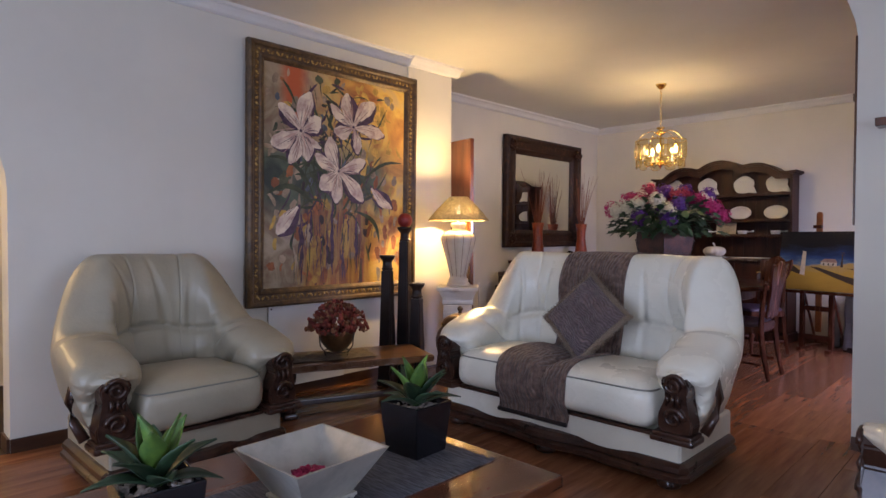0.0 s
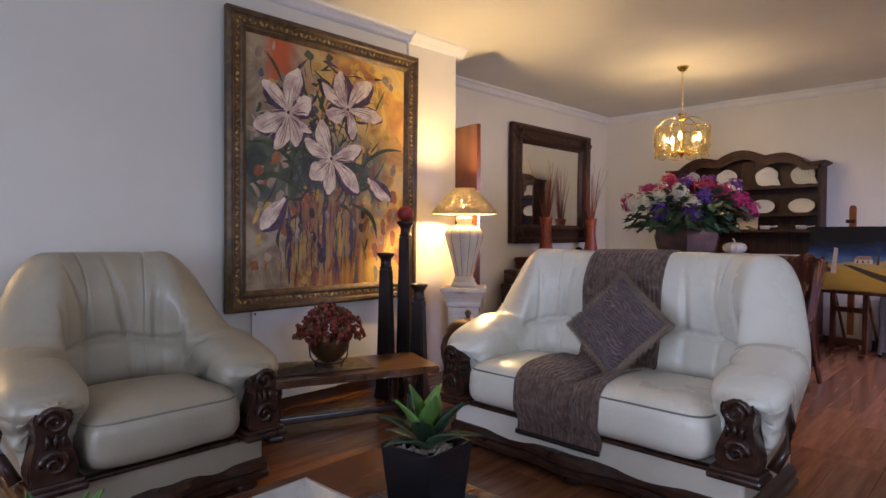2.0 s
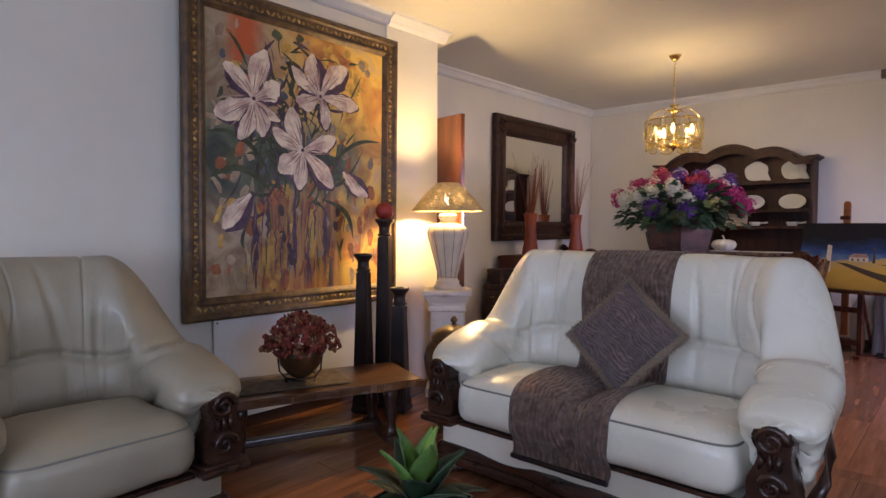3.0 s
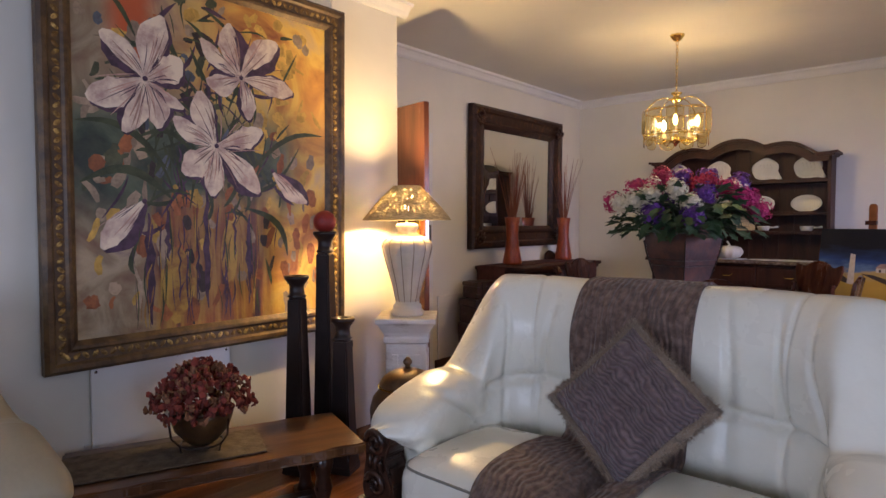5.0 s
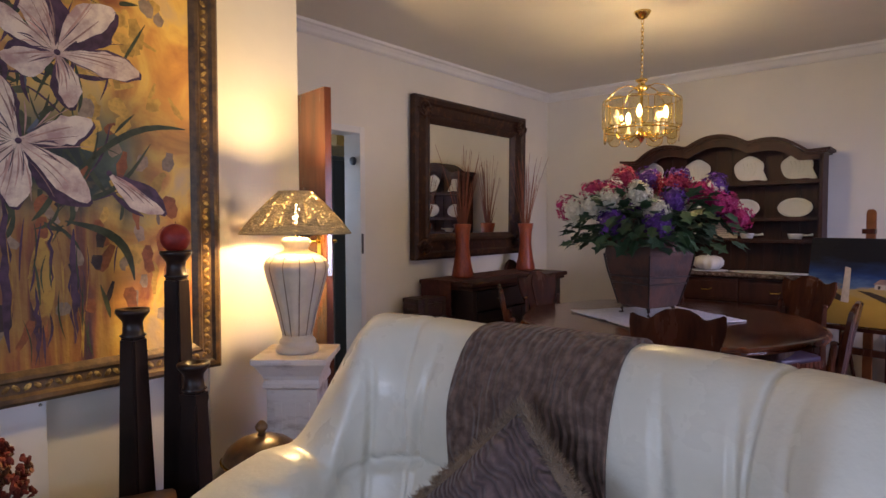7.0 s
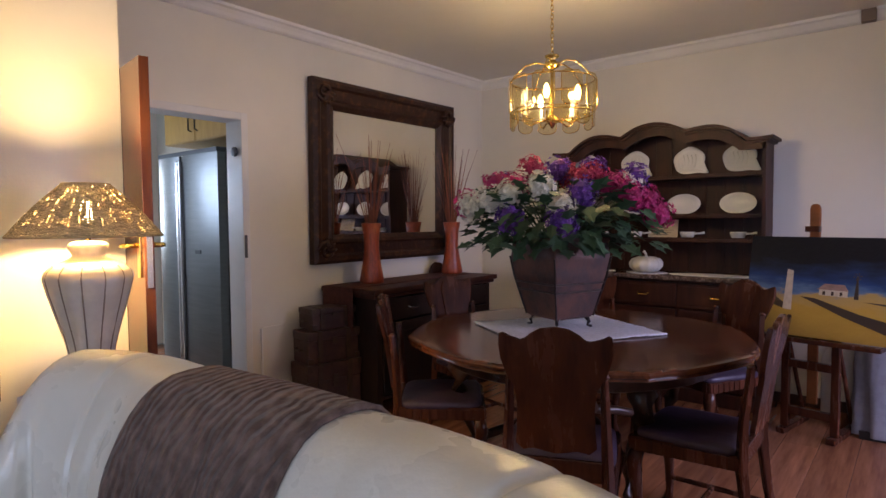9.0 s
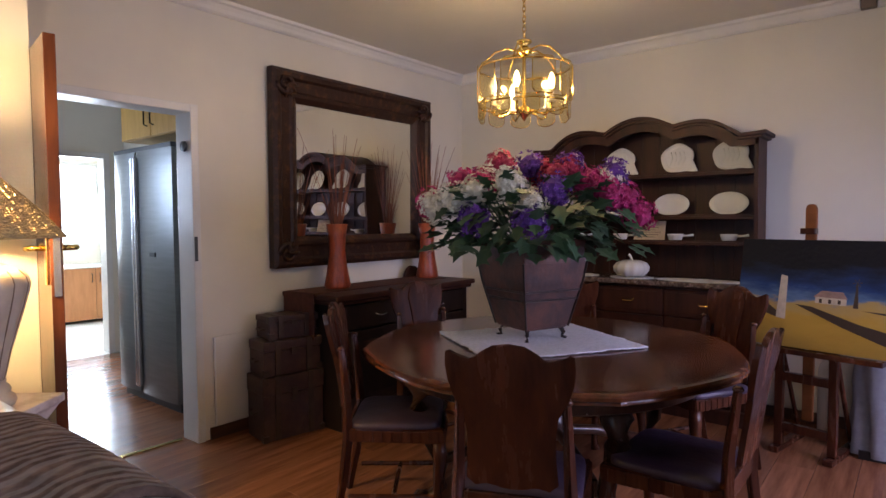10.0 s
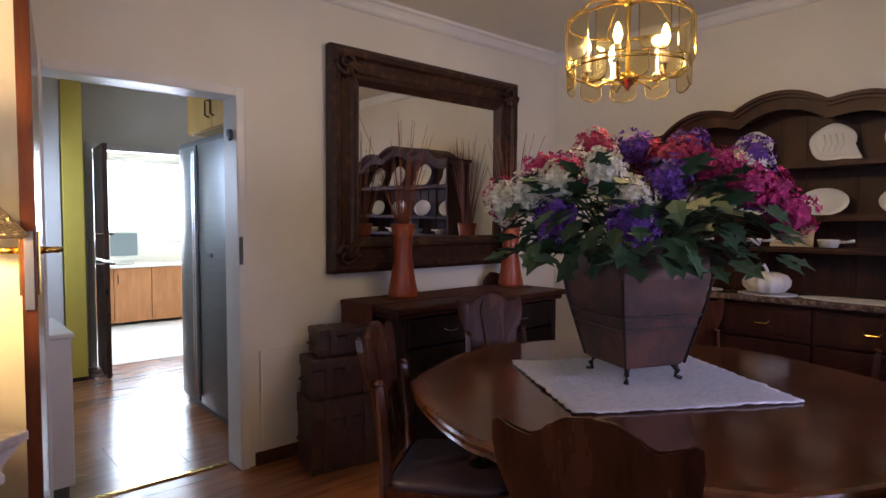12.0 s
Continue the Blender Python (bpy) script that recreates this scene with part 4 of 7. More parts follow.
# ---- the large painting ----
def carved_frame(e, w, h, rail, depth, mat_outer, mat_carve, bead=0.035, proud=0.012):
    """Four mitred rails in the local x (width) and z (height) plane, facing -y, with a row of carved leaves."""
    prof = [(0, 0), (0, depth * 0.75), (rail * 0.12, depth), (rail * 0.26, depth * 0.96), (rail * 0.34, depth * 0.72), (rail * 0.66, depth * 0.62), (rail * 0.74, depth * 0.78), (rail * 0.84, depth * 0.70), (rail, depth * 0.35), (rail, 0)]
    corners = [(-1, 0), (1, 0), (1, 1), (-1, 1)]
    for k in range(4):
        (ax, az), (bx, bz) = corners[k], corners[(k + 1) % 4]
        bm = bmesh.new()
        ends = []
        for sx, sz in ((ax, az), (bx, bz)):
            ends.append([bm.verts.new((sx * (w / 2 - a), -b, (a if sz == 0 else h - a))) for a, b in prof])
        n = len(prof)
        for i in range(n - 1):
            bm.faces.new((ends[0][i], ends[0][i + 1], ends[1][i + 1], ends[1][i]))
        bm.faces.new(ends[0])
        bm.faces.new(ends[1][::-1])
        rl = part("frame_rail", bm, mat_outer, e)
        verts, faces = [], []
        horizontal = az == bz
        length = w if horizontal else h
        count = int((length - rail) / bead)
        for i in range(count):
            f = (i + 0.5) / count
            s = 1 if i % 2 else -1
            if horizontal:
                c = Vector((-w / 2 + rail * 0.5 + (w - rail) * f, -depth * 0.62, (rail * 0.5 if az == 0 else h - rail * 0.5)))
                l, m = Vector((1, 0, 0)), Vector((0, 0, 1))
            else:
                c = Vector(((w / 2 - rail * 0.5) * ax, -depth * 0.62, rail * 0.5 + (h - rail) * f))
                l, m = Vector((0, 0, 1)), Vector((1, 0, 0))
            b = len(verts)
            a1 = l * bead * 0.5 + m * s * rail * 0.10
            b1 = m * rail * 0.10 - l * s * bead * 0.12
            for q in range(8):
                t = 2 * math.pi * q / 8
                verts.append(c + a1 * math.cos(t) + b1 * math.sin(t))
            verts.append(c + Vector((0, -proud, 0)))
            faces += [(b + q, b + (q + 1) % 8, b + 8) for q in range(8)]
        raw("carving", verts, faces, mat_carve, rl, "gilded leaf carving", smooth=True)


def ramp(t, stops, fac):
    r = t.nodes.new("ShaderNodeValToRGB")
    while len(r.color_ramp.elements) < len(stops):
        r.color_ramp.elements.new(0.5)
    for el, (p, c) in zip(r.color_ramp.elements, stops):
        el.position, el.color = p, (*c, 1)
    t.links.new(fac, r.inputs[0])
    return r.outputs[0]


def mix(t, a, b, fac):
    m = t.nodes.new("ShaderNodeMix")
    m.data_type = "RGBA"
    t.links.new(a, m.inputs["A"])
    t.links.new(b, m.inputs["B"])
    if isinstance(fac, float):
        m.inputs["Factor"].default_value = fac
    else:
        t.links.new(fac, m.inputs["Factor"])
    return m.outputs["Result"]


def painted_ground():
    m = make("painted_canvas_ochre", (0.3, 0.2, 0.1), rough=0.42, bump=0.35, bump_scale=35)
    t = m.node_tree
    tc = t.nodes.new("ShaderNodeTexCoord")
    sep = t.nodes.new("ShaderNodeSeparateXYZ")
    t.links.new(tc.outputs["Object"], sep.inputs[0])
    def noise_fac(scale, dist, sc=(1, 1, 1), off=0.0):
        mp = t.nodes.new("ShaderNodeMapping")
        mp.inputs["Scale"].default_value = sc
        mp.inputs["Location"].default_value = (off, off, off)
        t.links.new(tc.outputs["Object"], mp.inputs[0])
        n = t.nodes.new("ShaderNodeTexNoise")
        n.inputs["Scale"].default_value, n.inputs["Distortion"].default_value, n.inputs["Detail"].default_value = scale, dist, 8
        t.links.new(mp.outputs[0], n.inputs["Vector"])
        return n.outputs["Fac"]
    def band(axis, lo, hi):
        r = t.nodes.new("ShaderNodeMapRange")
        r.interpolation_type = "SMOOTHSTEP"
        r.inputs["From Min"].default_value, r.inputs["From Max"].default_value = lo, hi
        t.links.new(sep.outputs[axis], r.inputs[0])
        return r.outputs[0]
    def product(a, b):
        p = t.nodes.new("ShaderNodeMath")
        p.operation = "MULTIPLY"
        t.links.new(a, p.inputs[0])
        t.links.new(b, p.inputs[1])
        return p.outputs[0]
    warm = ramp(t, [(0.30, (0.28, 0.085, 0.028)), (0.45, (0.62, 0.30, 0.06)), (0.56, (0.78, 0.50, 0.10)), (0.70, (0.60, 0.41, 0.20))], noise_fac(3.2, 1.2))
    pale = ramp(t, [(0.30, (0.17, 0.075, 0.045)), (0.46, (0.27, 0.20, 0.12)), (0.60, (0.40, 0.31, 0.20)), (0.72, (0.20, 0.13, 0.14))], noise_fac(4.2, 1.5, off=3.0))
    green = ramp(t, [(0.32, (0.020, 0.026, 0.022)), (0.48, (0.045, 0.065, 0.04)), (0.62, (0.09, 0.12, 0.07)), (0.72, (0.07, 0.08, 0.11))], noise_fac(4.0, 1.0, off=7.0))
    drip = ramp(t, [(0.36, (0.055, 0.025, 0.035)), (0.48, (0.24, 0.085, 0.03)), (0.58, (0.36, 0.20, 0.045)), (0.70, (0.17, 0.05, 0.03))], noise_fac(2.2, 0.5, (5.5, 1, 0.55), 1.0))
    c = mix(t, pale, warm, band("X", -0.45, 0.18))
    wob = noise_fac(2.5, 0.6, off=11.0)
    w2 = t.nodes.new("ShaderNodeMapRange")
    w2.inputs["From Min"].default_value, w2.inputs["From Max"].default_value = 0.28, 0.48
    t.links.new(wob, w2.inputs[0])
    gmask = product(product(band("Z", 0.52, 0.78), band("Z", 1.30, 1.02)), product(band("X", 0.58, 0.32), w2.outputs[0]))
    c = mix(t, c, green, gmask)
    dmask = product(product(band("Z", 0.80, 0.66), band("X", -0.36, -0.30)), band("X", 0.34, 0.26))
    c = mix(t, c, drip, dmask)
    red = t.nodes.new("ShaderNodeRGB")
    red.outputs[0].default_value = (0.50, 0.10, 0.03, 1)
    rmask = product(product(band("X", -0.56, -0.44), band("X", -0.26, -0.38)), product(band("Z", 1.28, 1.42), w2.outputs[0]))
    c = mix(t, c, red.outputs[0], rmask)
    t.links.new(c, t.nodes["Principled BSDF"].inputs["Base Color"])
    return m


M_CANVAS = painted_ground()
M_PETALPAINT = make("petal_paint", (0.78, 0.66, 0.51), rough=0.45, colour2=(0.44, 0.28, 0.24), scale=12, bump=0.4, bump_scale=50, mask=(0.42, 0.66), island=0.14)
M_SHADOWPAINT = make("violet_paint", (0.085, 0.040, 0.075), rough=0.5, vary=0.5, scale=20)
M_BLUSHPAINT = make("blush_paint", (0.50, 0.30, 0.24), rough=0.5, vary=0.4, scale=20, island=0.4)
M_STEMPAINT = make("stem_paint", (0.06, 0.075, 0.03), rough=0.5, vary=0.5, scale=15)
M_AMBERPAINT = make("amber_paint", (0.45, 0.27, 0.045), rough=0.45, colour2=(0.24, 0.10, 0.03), scale=9, mask=(0.45, 0.6))

M_DABS = [make("dab_" + n, c, rough=0.5, vary=0.35, scale=25, bump=0.3, bump_scale=60, island=0.25) for n, c in
          (("ochre", (0.60, 0.36, 0.07)), ("rust", (0.34, 0.11, 0.035)), ("beige", (0.36, 0.26, 0.17)), ("olive", (0.075, 0.085, 0.04)), ("umber", (0.045, 0.028, 0.025)), ("slate", (0.10, 0.12, 0.15)))]

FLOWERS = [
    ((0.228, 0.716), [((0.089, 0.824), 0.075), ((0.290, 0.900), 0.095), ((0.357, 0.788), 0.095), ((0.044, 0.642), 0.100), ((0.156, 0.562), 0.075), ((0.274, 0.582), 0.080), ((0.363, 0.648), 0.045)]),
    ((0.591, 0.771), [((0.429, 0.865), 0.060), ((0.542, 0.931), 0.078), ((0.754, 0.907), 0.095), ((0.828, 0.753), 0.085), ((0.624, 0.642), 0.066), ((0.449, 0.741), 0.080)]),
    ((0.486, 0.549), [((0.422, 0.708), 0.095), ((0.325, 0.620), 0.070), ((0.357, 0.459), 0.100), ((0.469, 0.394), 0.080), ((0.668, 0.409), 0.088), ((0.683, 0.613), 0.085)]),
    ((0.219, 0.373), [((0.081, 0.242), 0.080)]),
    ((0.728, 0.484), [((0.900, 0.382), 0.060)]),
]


def lily_painting():
    e = new("framed_painting")
    w, h = 1.56, 1.86
    e.matrix_world = pose(WX + 0.030, 6.583, 0.675, 0, 0, 90) @ pose(0, 0, 0, 0.8, 0, 0)
    tagged(e, "large lily painting in an ornate dark gilt frame", "painting")
    carved_frame(e, w, h, 0.130, 0.055, M_GILTDARK, M_GILT)
    cw, ch = w - 0.25, h - 0.25
    part("canvas", box(-cw / 2, cw / 2, -0.018, -0.002, 0.125, 0.125 + ch), M_CANVAS, e, "ochre and green painted canvas")
    def put(u, v, d):
        return Vector(((u - 0.5) * cw, -0.018 - d, 0.125 + v * ch))
    petals, shade, stems = ([], []), ([], []), ([], [])
    rnd = random.Random(3)
    def blob(store, a, b, width, d, bulge=0.62, lift=0.0012, wob=0.12):
        verts, faces = store
        a3, b3 = put(*a, d), put(*b, d)
        ax = b3 - a3
        l = ax.length
        ax.normalize()
        side = Vector((ax.z, 0, -ax.x))
        base = len(verts)
        n = 12
        bow = rnd.uniform(-0.035, 0.035)
        for i in range(n):
            f = i / (n - 1)
            wd = width * cw * (0.06 + 0.94 * math.sin(math.pi * min(1, f ** 1.45 * 0.93 + 0.03)) ** 0.9) * (1 + wob * rnd.uniform(-1, 1)) * 0.50
            mid = a3 + ax * l * f + side * bow * math.sin(f * 3.1)
            verts += [mid - side * wd, mid - side * wd * 0.3 + Vector((0, -lift, 0)), mid + side * wd * 0.35 + Vector((0, -lift * 0.4, 0)), mid + side * wd]
        for i in range(n - 1):
            for k in range(3):
                q = base + i * 4 + k
                faces.append((q, q + 1, q + 5, q + 4))
    def stroke(store, pts, width, d, taper=0.85):
        verts, faces = store
        base = len(verts)
        p3 = [put(*p, d) for p in pts]
        for i, p in enumerate(p3):
            ax = (p3[min(i + 1, len(p3) - 1)] - p3[max(i - 1, 0)]).normalized()
            side = Vector((ax.z, 0, -ax.x)) * width * (1 - abs(2 * i / (len(p3) - 1) - 1) ** 2 * taper)
            if taper < 0.8:
                side *= rnd.uniform(0.7, 1.3)
            verts += [p - side, p + side]
        for i in range(len(p3) - 1):
            q = base + 2 * i
            faces.append((q, q + 1, q + 3, q + 2))
    def curve(a, b, bend, n=9):
        out = []
        for i in range(n):
            f = i / (n - 1)
            out.append((a[0] + (b[0] - a[0]) * f + bend[0] * math.sin(math.pi * f), a[1] + (b[1] - a[1]) * f + bend[1] * math.sin(math.pi * f)))
        return out
    for a, b, bend, wd in (((0.25, 0.66), (0.36, 0.36), (0.02, 0.02), 0.007), ((0.42, 0.50), (0.20, 0.55), (0.0, 0.05), 0.012), ((0.48, 0.50), (0.42, 0.30), (0.02, 0), 0.007),
                           ((0.62, 0.47), (0.98, 0.62), (0, 0.05), 0.014), ((0.55, 0.42), (0.86, 0.57), (0.02, -0.06), 0.010), ((0.32, 0.38), (0.02, 0.42), (0, 0.06), 0.020),
                           ((0.30, 0.47), (0.01, 0.58), (0, 0.05), 0.014), ((0.60, 0.36), (0.80, 0.20), (0.05, 0.03), 0.018), ((0.38, 0.62), (0.38, 0.35), (0.02, 0), 0.008), ((0.22, 0.36), (0.40, 0.39), (0, 0.03), 0.008),
                           ((0.14, 0.60), (0.34, 0.36), (0.02, 0.03), 0.007), ((0.70, 0.60), (0.58, 0.38), (0.03, 0), 0.006)):
        stroke(stems, curve(a, b, bend), wd, 0.0015)
    amber, blush = ([], []), ([], [])
    for x0, x1, z0, z1 in ((0.27, 0.40, 0.03, 0.24), (0.50, 0.57, 0.10, 0.32)):
        stroke(amber, [((x0 + x1) / 2, z0 + (z1 - z0) * k / 6) for k in range(7)], (x1 - x0) * cw / 2, 0.001)
    for x, z0, z1, wd in ((0.235, 0.02, 0.34, 0.022), (0.445, 0.05, 0.42, 0.016), (0.62, 0.05, 0.34, 0.016), (0.34, 0.10, 0.30, 0.004), (0.37, 0.12, 0.28, 0.003), (0.41, 0.06, 0.30, 0.005), (0.30, 0.2, 0.36, 0.012), (0.52, 0.03, 0.2, 0.008), (0.56, 0.2, 0.37, 0.006)):
        stroke(shade, [(x + 0.006 * math.sin(9 * k + x * 30), z0 + (z1 - z0) * k / 8) for k in range(9)], wd, 0.0016)
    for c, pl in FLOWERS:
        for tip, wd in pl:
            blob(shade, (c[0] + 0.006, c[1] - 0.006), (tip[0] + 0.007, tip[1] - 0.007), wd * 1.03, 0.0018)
    dabs = [([], []) for _ in M_DABS]
    for k in range(230):
        u, v = rnd.uniform(0.03, 0.97), rnd.uniform(0.03, 0.97)
        if v < 0.40:
            pick = rnd.choice((1, 2, 0, 1, 4, 2) if 0.15 < u < 0.75 else (2, 2, 1, 0))
        elif u > 0.62:
            pick = rnd.choice((0, 0, 0, 2) if v > 0.62 else (0, 1, 2, 1))
        elif v > 0.80:
            pick = rnd.choice((1, 2, 5, 0) if u < 0.35 else (0, 3, 2, 4))
        else:
            pick = rnd.choice((3, 4, 3, 5, 4) if u > 0.22 else (2, 2, 1, 3))
        an = rnd.gauss(math.pi / 2, 0.35 if v < 0.4 else 1.0)
        l = rnd.uniform(0.012, 0.040)
        a = (max(0.005, min(0.995, u - l * math.cos(an))), max(0.005, min(0.995, v - l * math.sin(an))))
        b = (max(0.005, min(0.995, u + l * math.cos(an))), max(0.005, min(0.995, v + l * math.sin(an))))
        stroke(dabs[pick], curve(a, b, (rnd.uniform(-0.01, 0.01), rnd.uniform(-0.01, 0.01)), 5), rnd.uniform(0.008, 0.032), 0.00015 + 0.000002 * k, 0.45)
    for st, mat in zip(dabs, M_DABS):
        raw("brush_dab", *st, mat, e, kind="stuff")
    for k in range(150):
        a = (rnd.gauss(0.42, 0.17), rnd.gauss(0.62, 0.15))
        an, l = rnd.uniform(0, 6.283), rnd.uniform(0.05, 0.16)
        b = (a[0] + l * math.cos(an), a[1] + l * math.sin(an))
        if 0.02 < min(a + b) and max(a + b) < 0.97:
            stroke(rnd.choice((stems, stems, shade)), curve(a, b, (rnd.uniform(-0.02, 0.02), rnd.uniform(-0.02, 0.02)), 6), rnd.uniform(0.003, 0.012), 0.0004 + 0.000004 * k)
    for k in range(70):
        a = (rnd.uniform(0.16, 0.66), rnd.uniform(0.10, 0.40))
        l = rnd.uniform(0.05, 0.20)
        stroke(rnd.choice((shade, stems, amber)), curve(a, (a[0] + rnd.uniform(-0.02, 0.02), max(0.01, a[1] - l)), (rnd.uniform(-0.01, 0.01), 0), 6), rnd.uniform(0.001, 0.005), 0.0022 + 0.000004 * k)
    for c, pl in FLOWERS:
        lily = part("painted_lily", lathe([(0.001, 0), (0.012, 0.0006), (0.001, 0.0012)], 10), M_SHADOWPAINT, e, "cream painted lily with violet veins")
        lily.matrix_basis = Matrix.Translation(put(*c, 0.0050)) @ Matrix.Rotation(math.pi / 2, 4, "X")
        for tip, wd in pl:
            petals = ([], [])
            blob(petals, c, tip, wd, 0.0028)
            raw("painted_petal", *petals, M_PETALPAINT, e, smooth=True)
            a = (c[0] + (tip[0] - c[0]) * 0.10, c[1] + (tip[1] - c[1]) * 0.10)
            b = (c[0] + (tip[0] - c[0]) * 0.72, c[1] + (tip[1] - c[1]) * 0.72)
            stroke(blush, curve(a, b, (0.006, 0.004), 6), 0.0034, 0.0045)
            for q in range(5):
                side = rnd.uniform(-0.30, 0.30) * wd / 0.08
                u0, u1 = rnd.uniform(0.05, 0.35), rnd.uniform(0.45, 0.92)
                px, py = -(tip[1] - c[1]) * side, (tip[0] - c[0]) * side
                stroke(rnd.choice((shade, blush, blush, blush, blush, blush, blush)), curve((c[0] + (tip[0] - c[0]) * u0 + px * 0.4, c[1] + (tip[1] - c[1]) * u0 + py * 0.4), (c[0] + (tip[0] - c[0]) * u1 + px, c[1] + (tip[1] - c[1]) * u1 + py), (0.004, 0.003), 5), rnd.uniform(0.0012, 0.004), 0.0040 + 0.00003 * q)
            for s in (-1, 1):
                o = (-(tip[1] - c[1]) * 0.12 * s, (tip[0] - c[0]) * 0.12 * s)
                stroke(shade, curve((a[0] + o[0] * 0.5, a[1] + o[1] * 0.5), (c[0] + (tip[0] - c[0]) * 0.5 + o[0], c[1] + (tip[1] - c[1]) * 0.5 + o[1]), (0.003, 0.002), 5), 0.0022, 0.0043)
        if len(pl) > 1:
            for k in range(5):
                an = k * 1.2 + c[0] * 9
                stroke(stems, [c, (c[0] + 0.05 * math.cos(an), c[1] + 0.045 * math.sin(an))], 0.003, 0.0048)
    raw("painted_foliage", *stems, M_STEMPAINT, e, "dark green painted leaves", kind="stuff")
    raw("painted_vase", *amber, M_AMBERPAINT, e, "amber painted vase", kind="stuff")
    raw("painted_shading", *shade, M_SHADOWPAINT, e, "violet painted strokes", kind="stuff")
    raw("painted_blush", *blush, M_BLUSHPAINT, e, "pink and lilac painted strokes", kind="stuff")


lily_painting()

e = thing("white_board", (WX + 0.02, 6.31, 0.076), 0, "plain white board leaning on the wall under the painting", "board")
part("panel", box(0.0, 0.012, -0.325, 0.325, 0, 0.592, 0.002), M_BOARD, e)
for y in (-0.305, 0.305):
    bm = bmesh.new()
    add_lathe(bm, [(0.007, 0), (0.004, 0.003)], 10)
    bmesh.ops.transform(bm, matrix=pose(0.012, y, 0.575, 0, 90, 0), verts=bm.verts)
    part("screw_cap", bm, M_ALU, e)
e = thing("wall_socket", (WX, 6.02, 0.30), 0, "small white double wall socket above the skirting", "socket")
part("plate", box(0.0005, 0.010, -0.06, 0.06, -0.035, 0.035, 0.003), M_FRAMEWHITE, e)
for y in (-0.03, 0.03):
    part("switch", box(0.0105, 0.014, y - 0.008, y + 0.008, -0.012, 0.012, 0.001), M_FRAMEWHITE, e)


# ---- bench, dried arrangement, tall candlesticks, urn ----
def bench():
    e = thing("bench", (-3.145, 6.305, 0), -21, "low dark wooden bench with live-edge plank top", "bench")
    l, w = 1.15, 0.47
    out = []
    for k in range(26):
        f = k / 25
        out.append((w / 2 + 0.010 * math.sin(k * 2.4) + 0.006 * math.sin(k * 5.1), -l / 2 + l * f))
    for k in range(26):
        f = k / 25
        out.append((-w / 2 + 0.008 * math.sin(k * 1.7), l / 2 - l * f))
    part("seat_plank", prism(out, lambda a, b, d: (a, b, 0.305 + d), 0.045, 0.008), M_BENCH, e)
    for y in (-0.41, 0.41):
        for x in (-0.15, 0.15):
            part("leg", lathe([(0.045, 0.03), (0.030, 0.06), (0.026, 0.10), (0.040, 0.15), (0.030, 0.20), (0.042, 0.25), (0.045, 0.304)], 14, (x, y, 0)), M_CARVED, e, smooth=True)
        part("foot_rail", box(-0.21, 0.21, y - 0.045, y + 0.045, 0, 0.035, 0.012), M_CARVED, e)
    part("stretcher", box(-0.03, 0.03, -0.40, 0.40, 0.036, 0.075, 0.008), M_CARVED, e)


bench()
cloth_strip("bench_runner", (-3.215, 6.12, 0.351), -21, 0.30, 0.74, M_RUNNER2, "brown woven runner with frayed ends on the bench", seed=9)


def dried_bowl():
    e = thing("dried_arrangement", (-3.17, 6.25, 0.3585), 0, "dried red flower heads in a dark footed bowl", "dried flowers")
    part("bowl", lathe([(0.045, 0.025), (0.075, 0.05), (0.108, 0.09), (0.125, 0.145), (0.128, 0.165), (0.118, 0.168), (0.11, 0.14)], 28), M_JAR, e, "dark glazed bowl", smooth=True)
    bm = bmesh.new()
    add_tube(bm, [(0.085 * math.cos(a), 0.085 * math.sin(a), 0.028) for a in [k * 0.3927 for k in range(17)]], 0.005, 6)
    for k in range(3):
        a = k * 2.094 + 0.4
        add_tube(bm, [(0.085 * math.cos(a), 0.085 * math.sin(a), 0.0), (0.092 * math.cos(a), 0.092 * math.sin(a), 0.03), (0.125 * math.cos(a), 0.125 * math.sin(a), 0.07), (0.133 * math.cos(a), 0.133 * math.sin(a), 0.14)], 0.0045, 6)
    part("wire_stand", bm, M_BLACKWOOD, e)
    rnd = random.Random(12)
    for name, mat, n, seed in (("red_bloom", M_DRYRED, 210, 1), ("brown_bloom", M_DRYBROWN, 100, 2)):
        bm = bmesh.new()
        for k in range(n):
            a, c = rnd.uniform(0, 6.28), rnd.uniform(-0.12, 1)
            r = 0.19 * (0.20 + 0.82 * rnd.random() ** 0.5)
            s = math.sqrt(1 - c * c)
            p = Vector((r * 1.12 * s * math.cos(a), r * 1.12 * s * math.sin(a), 0.19 + 0.17 * c * (0.75 + 0.35 * rnd.random())))
            for q in range(5):
                m = Matrix.Translation(p + Vector((rnd.uniform(-1, 1), rnd.uniform(-1, 1), rnd.uniform(-1, 1))) * 0.013) @ Euler((rnd.random() * 6, rnd.random() * 6, 0)).to_matrix().to_4x4() @ Matrix.Diagonal((0.014, 0.013, 0.005, 1))
                bmesh.ops.create_icosphere(bm, subdivisions=1, radius=1, matrix=m)
        tagged(part(name, bm, mat, e), kind="stuff")


dried_bowl()


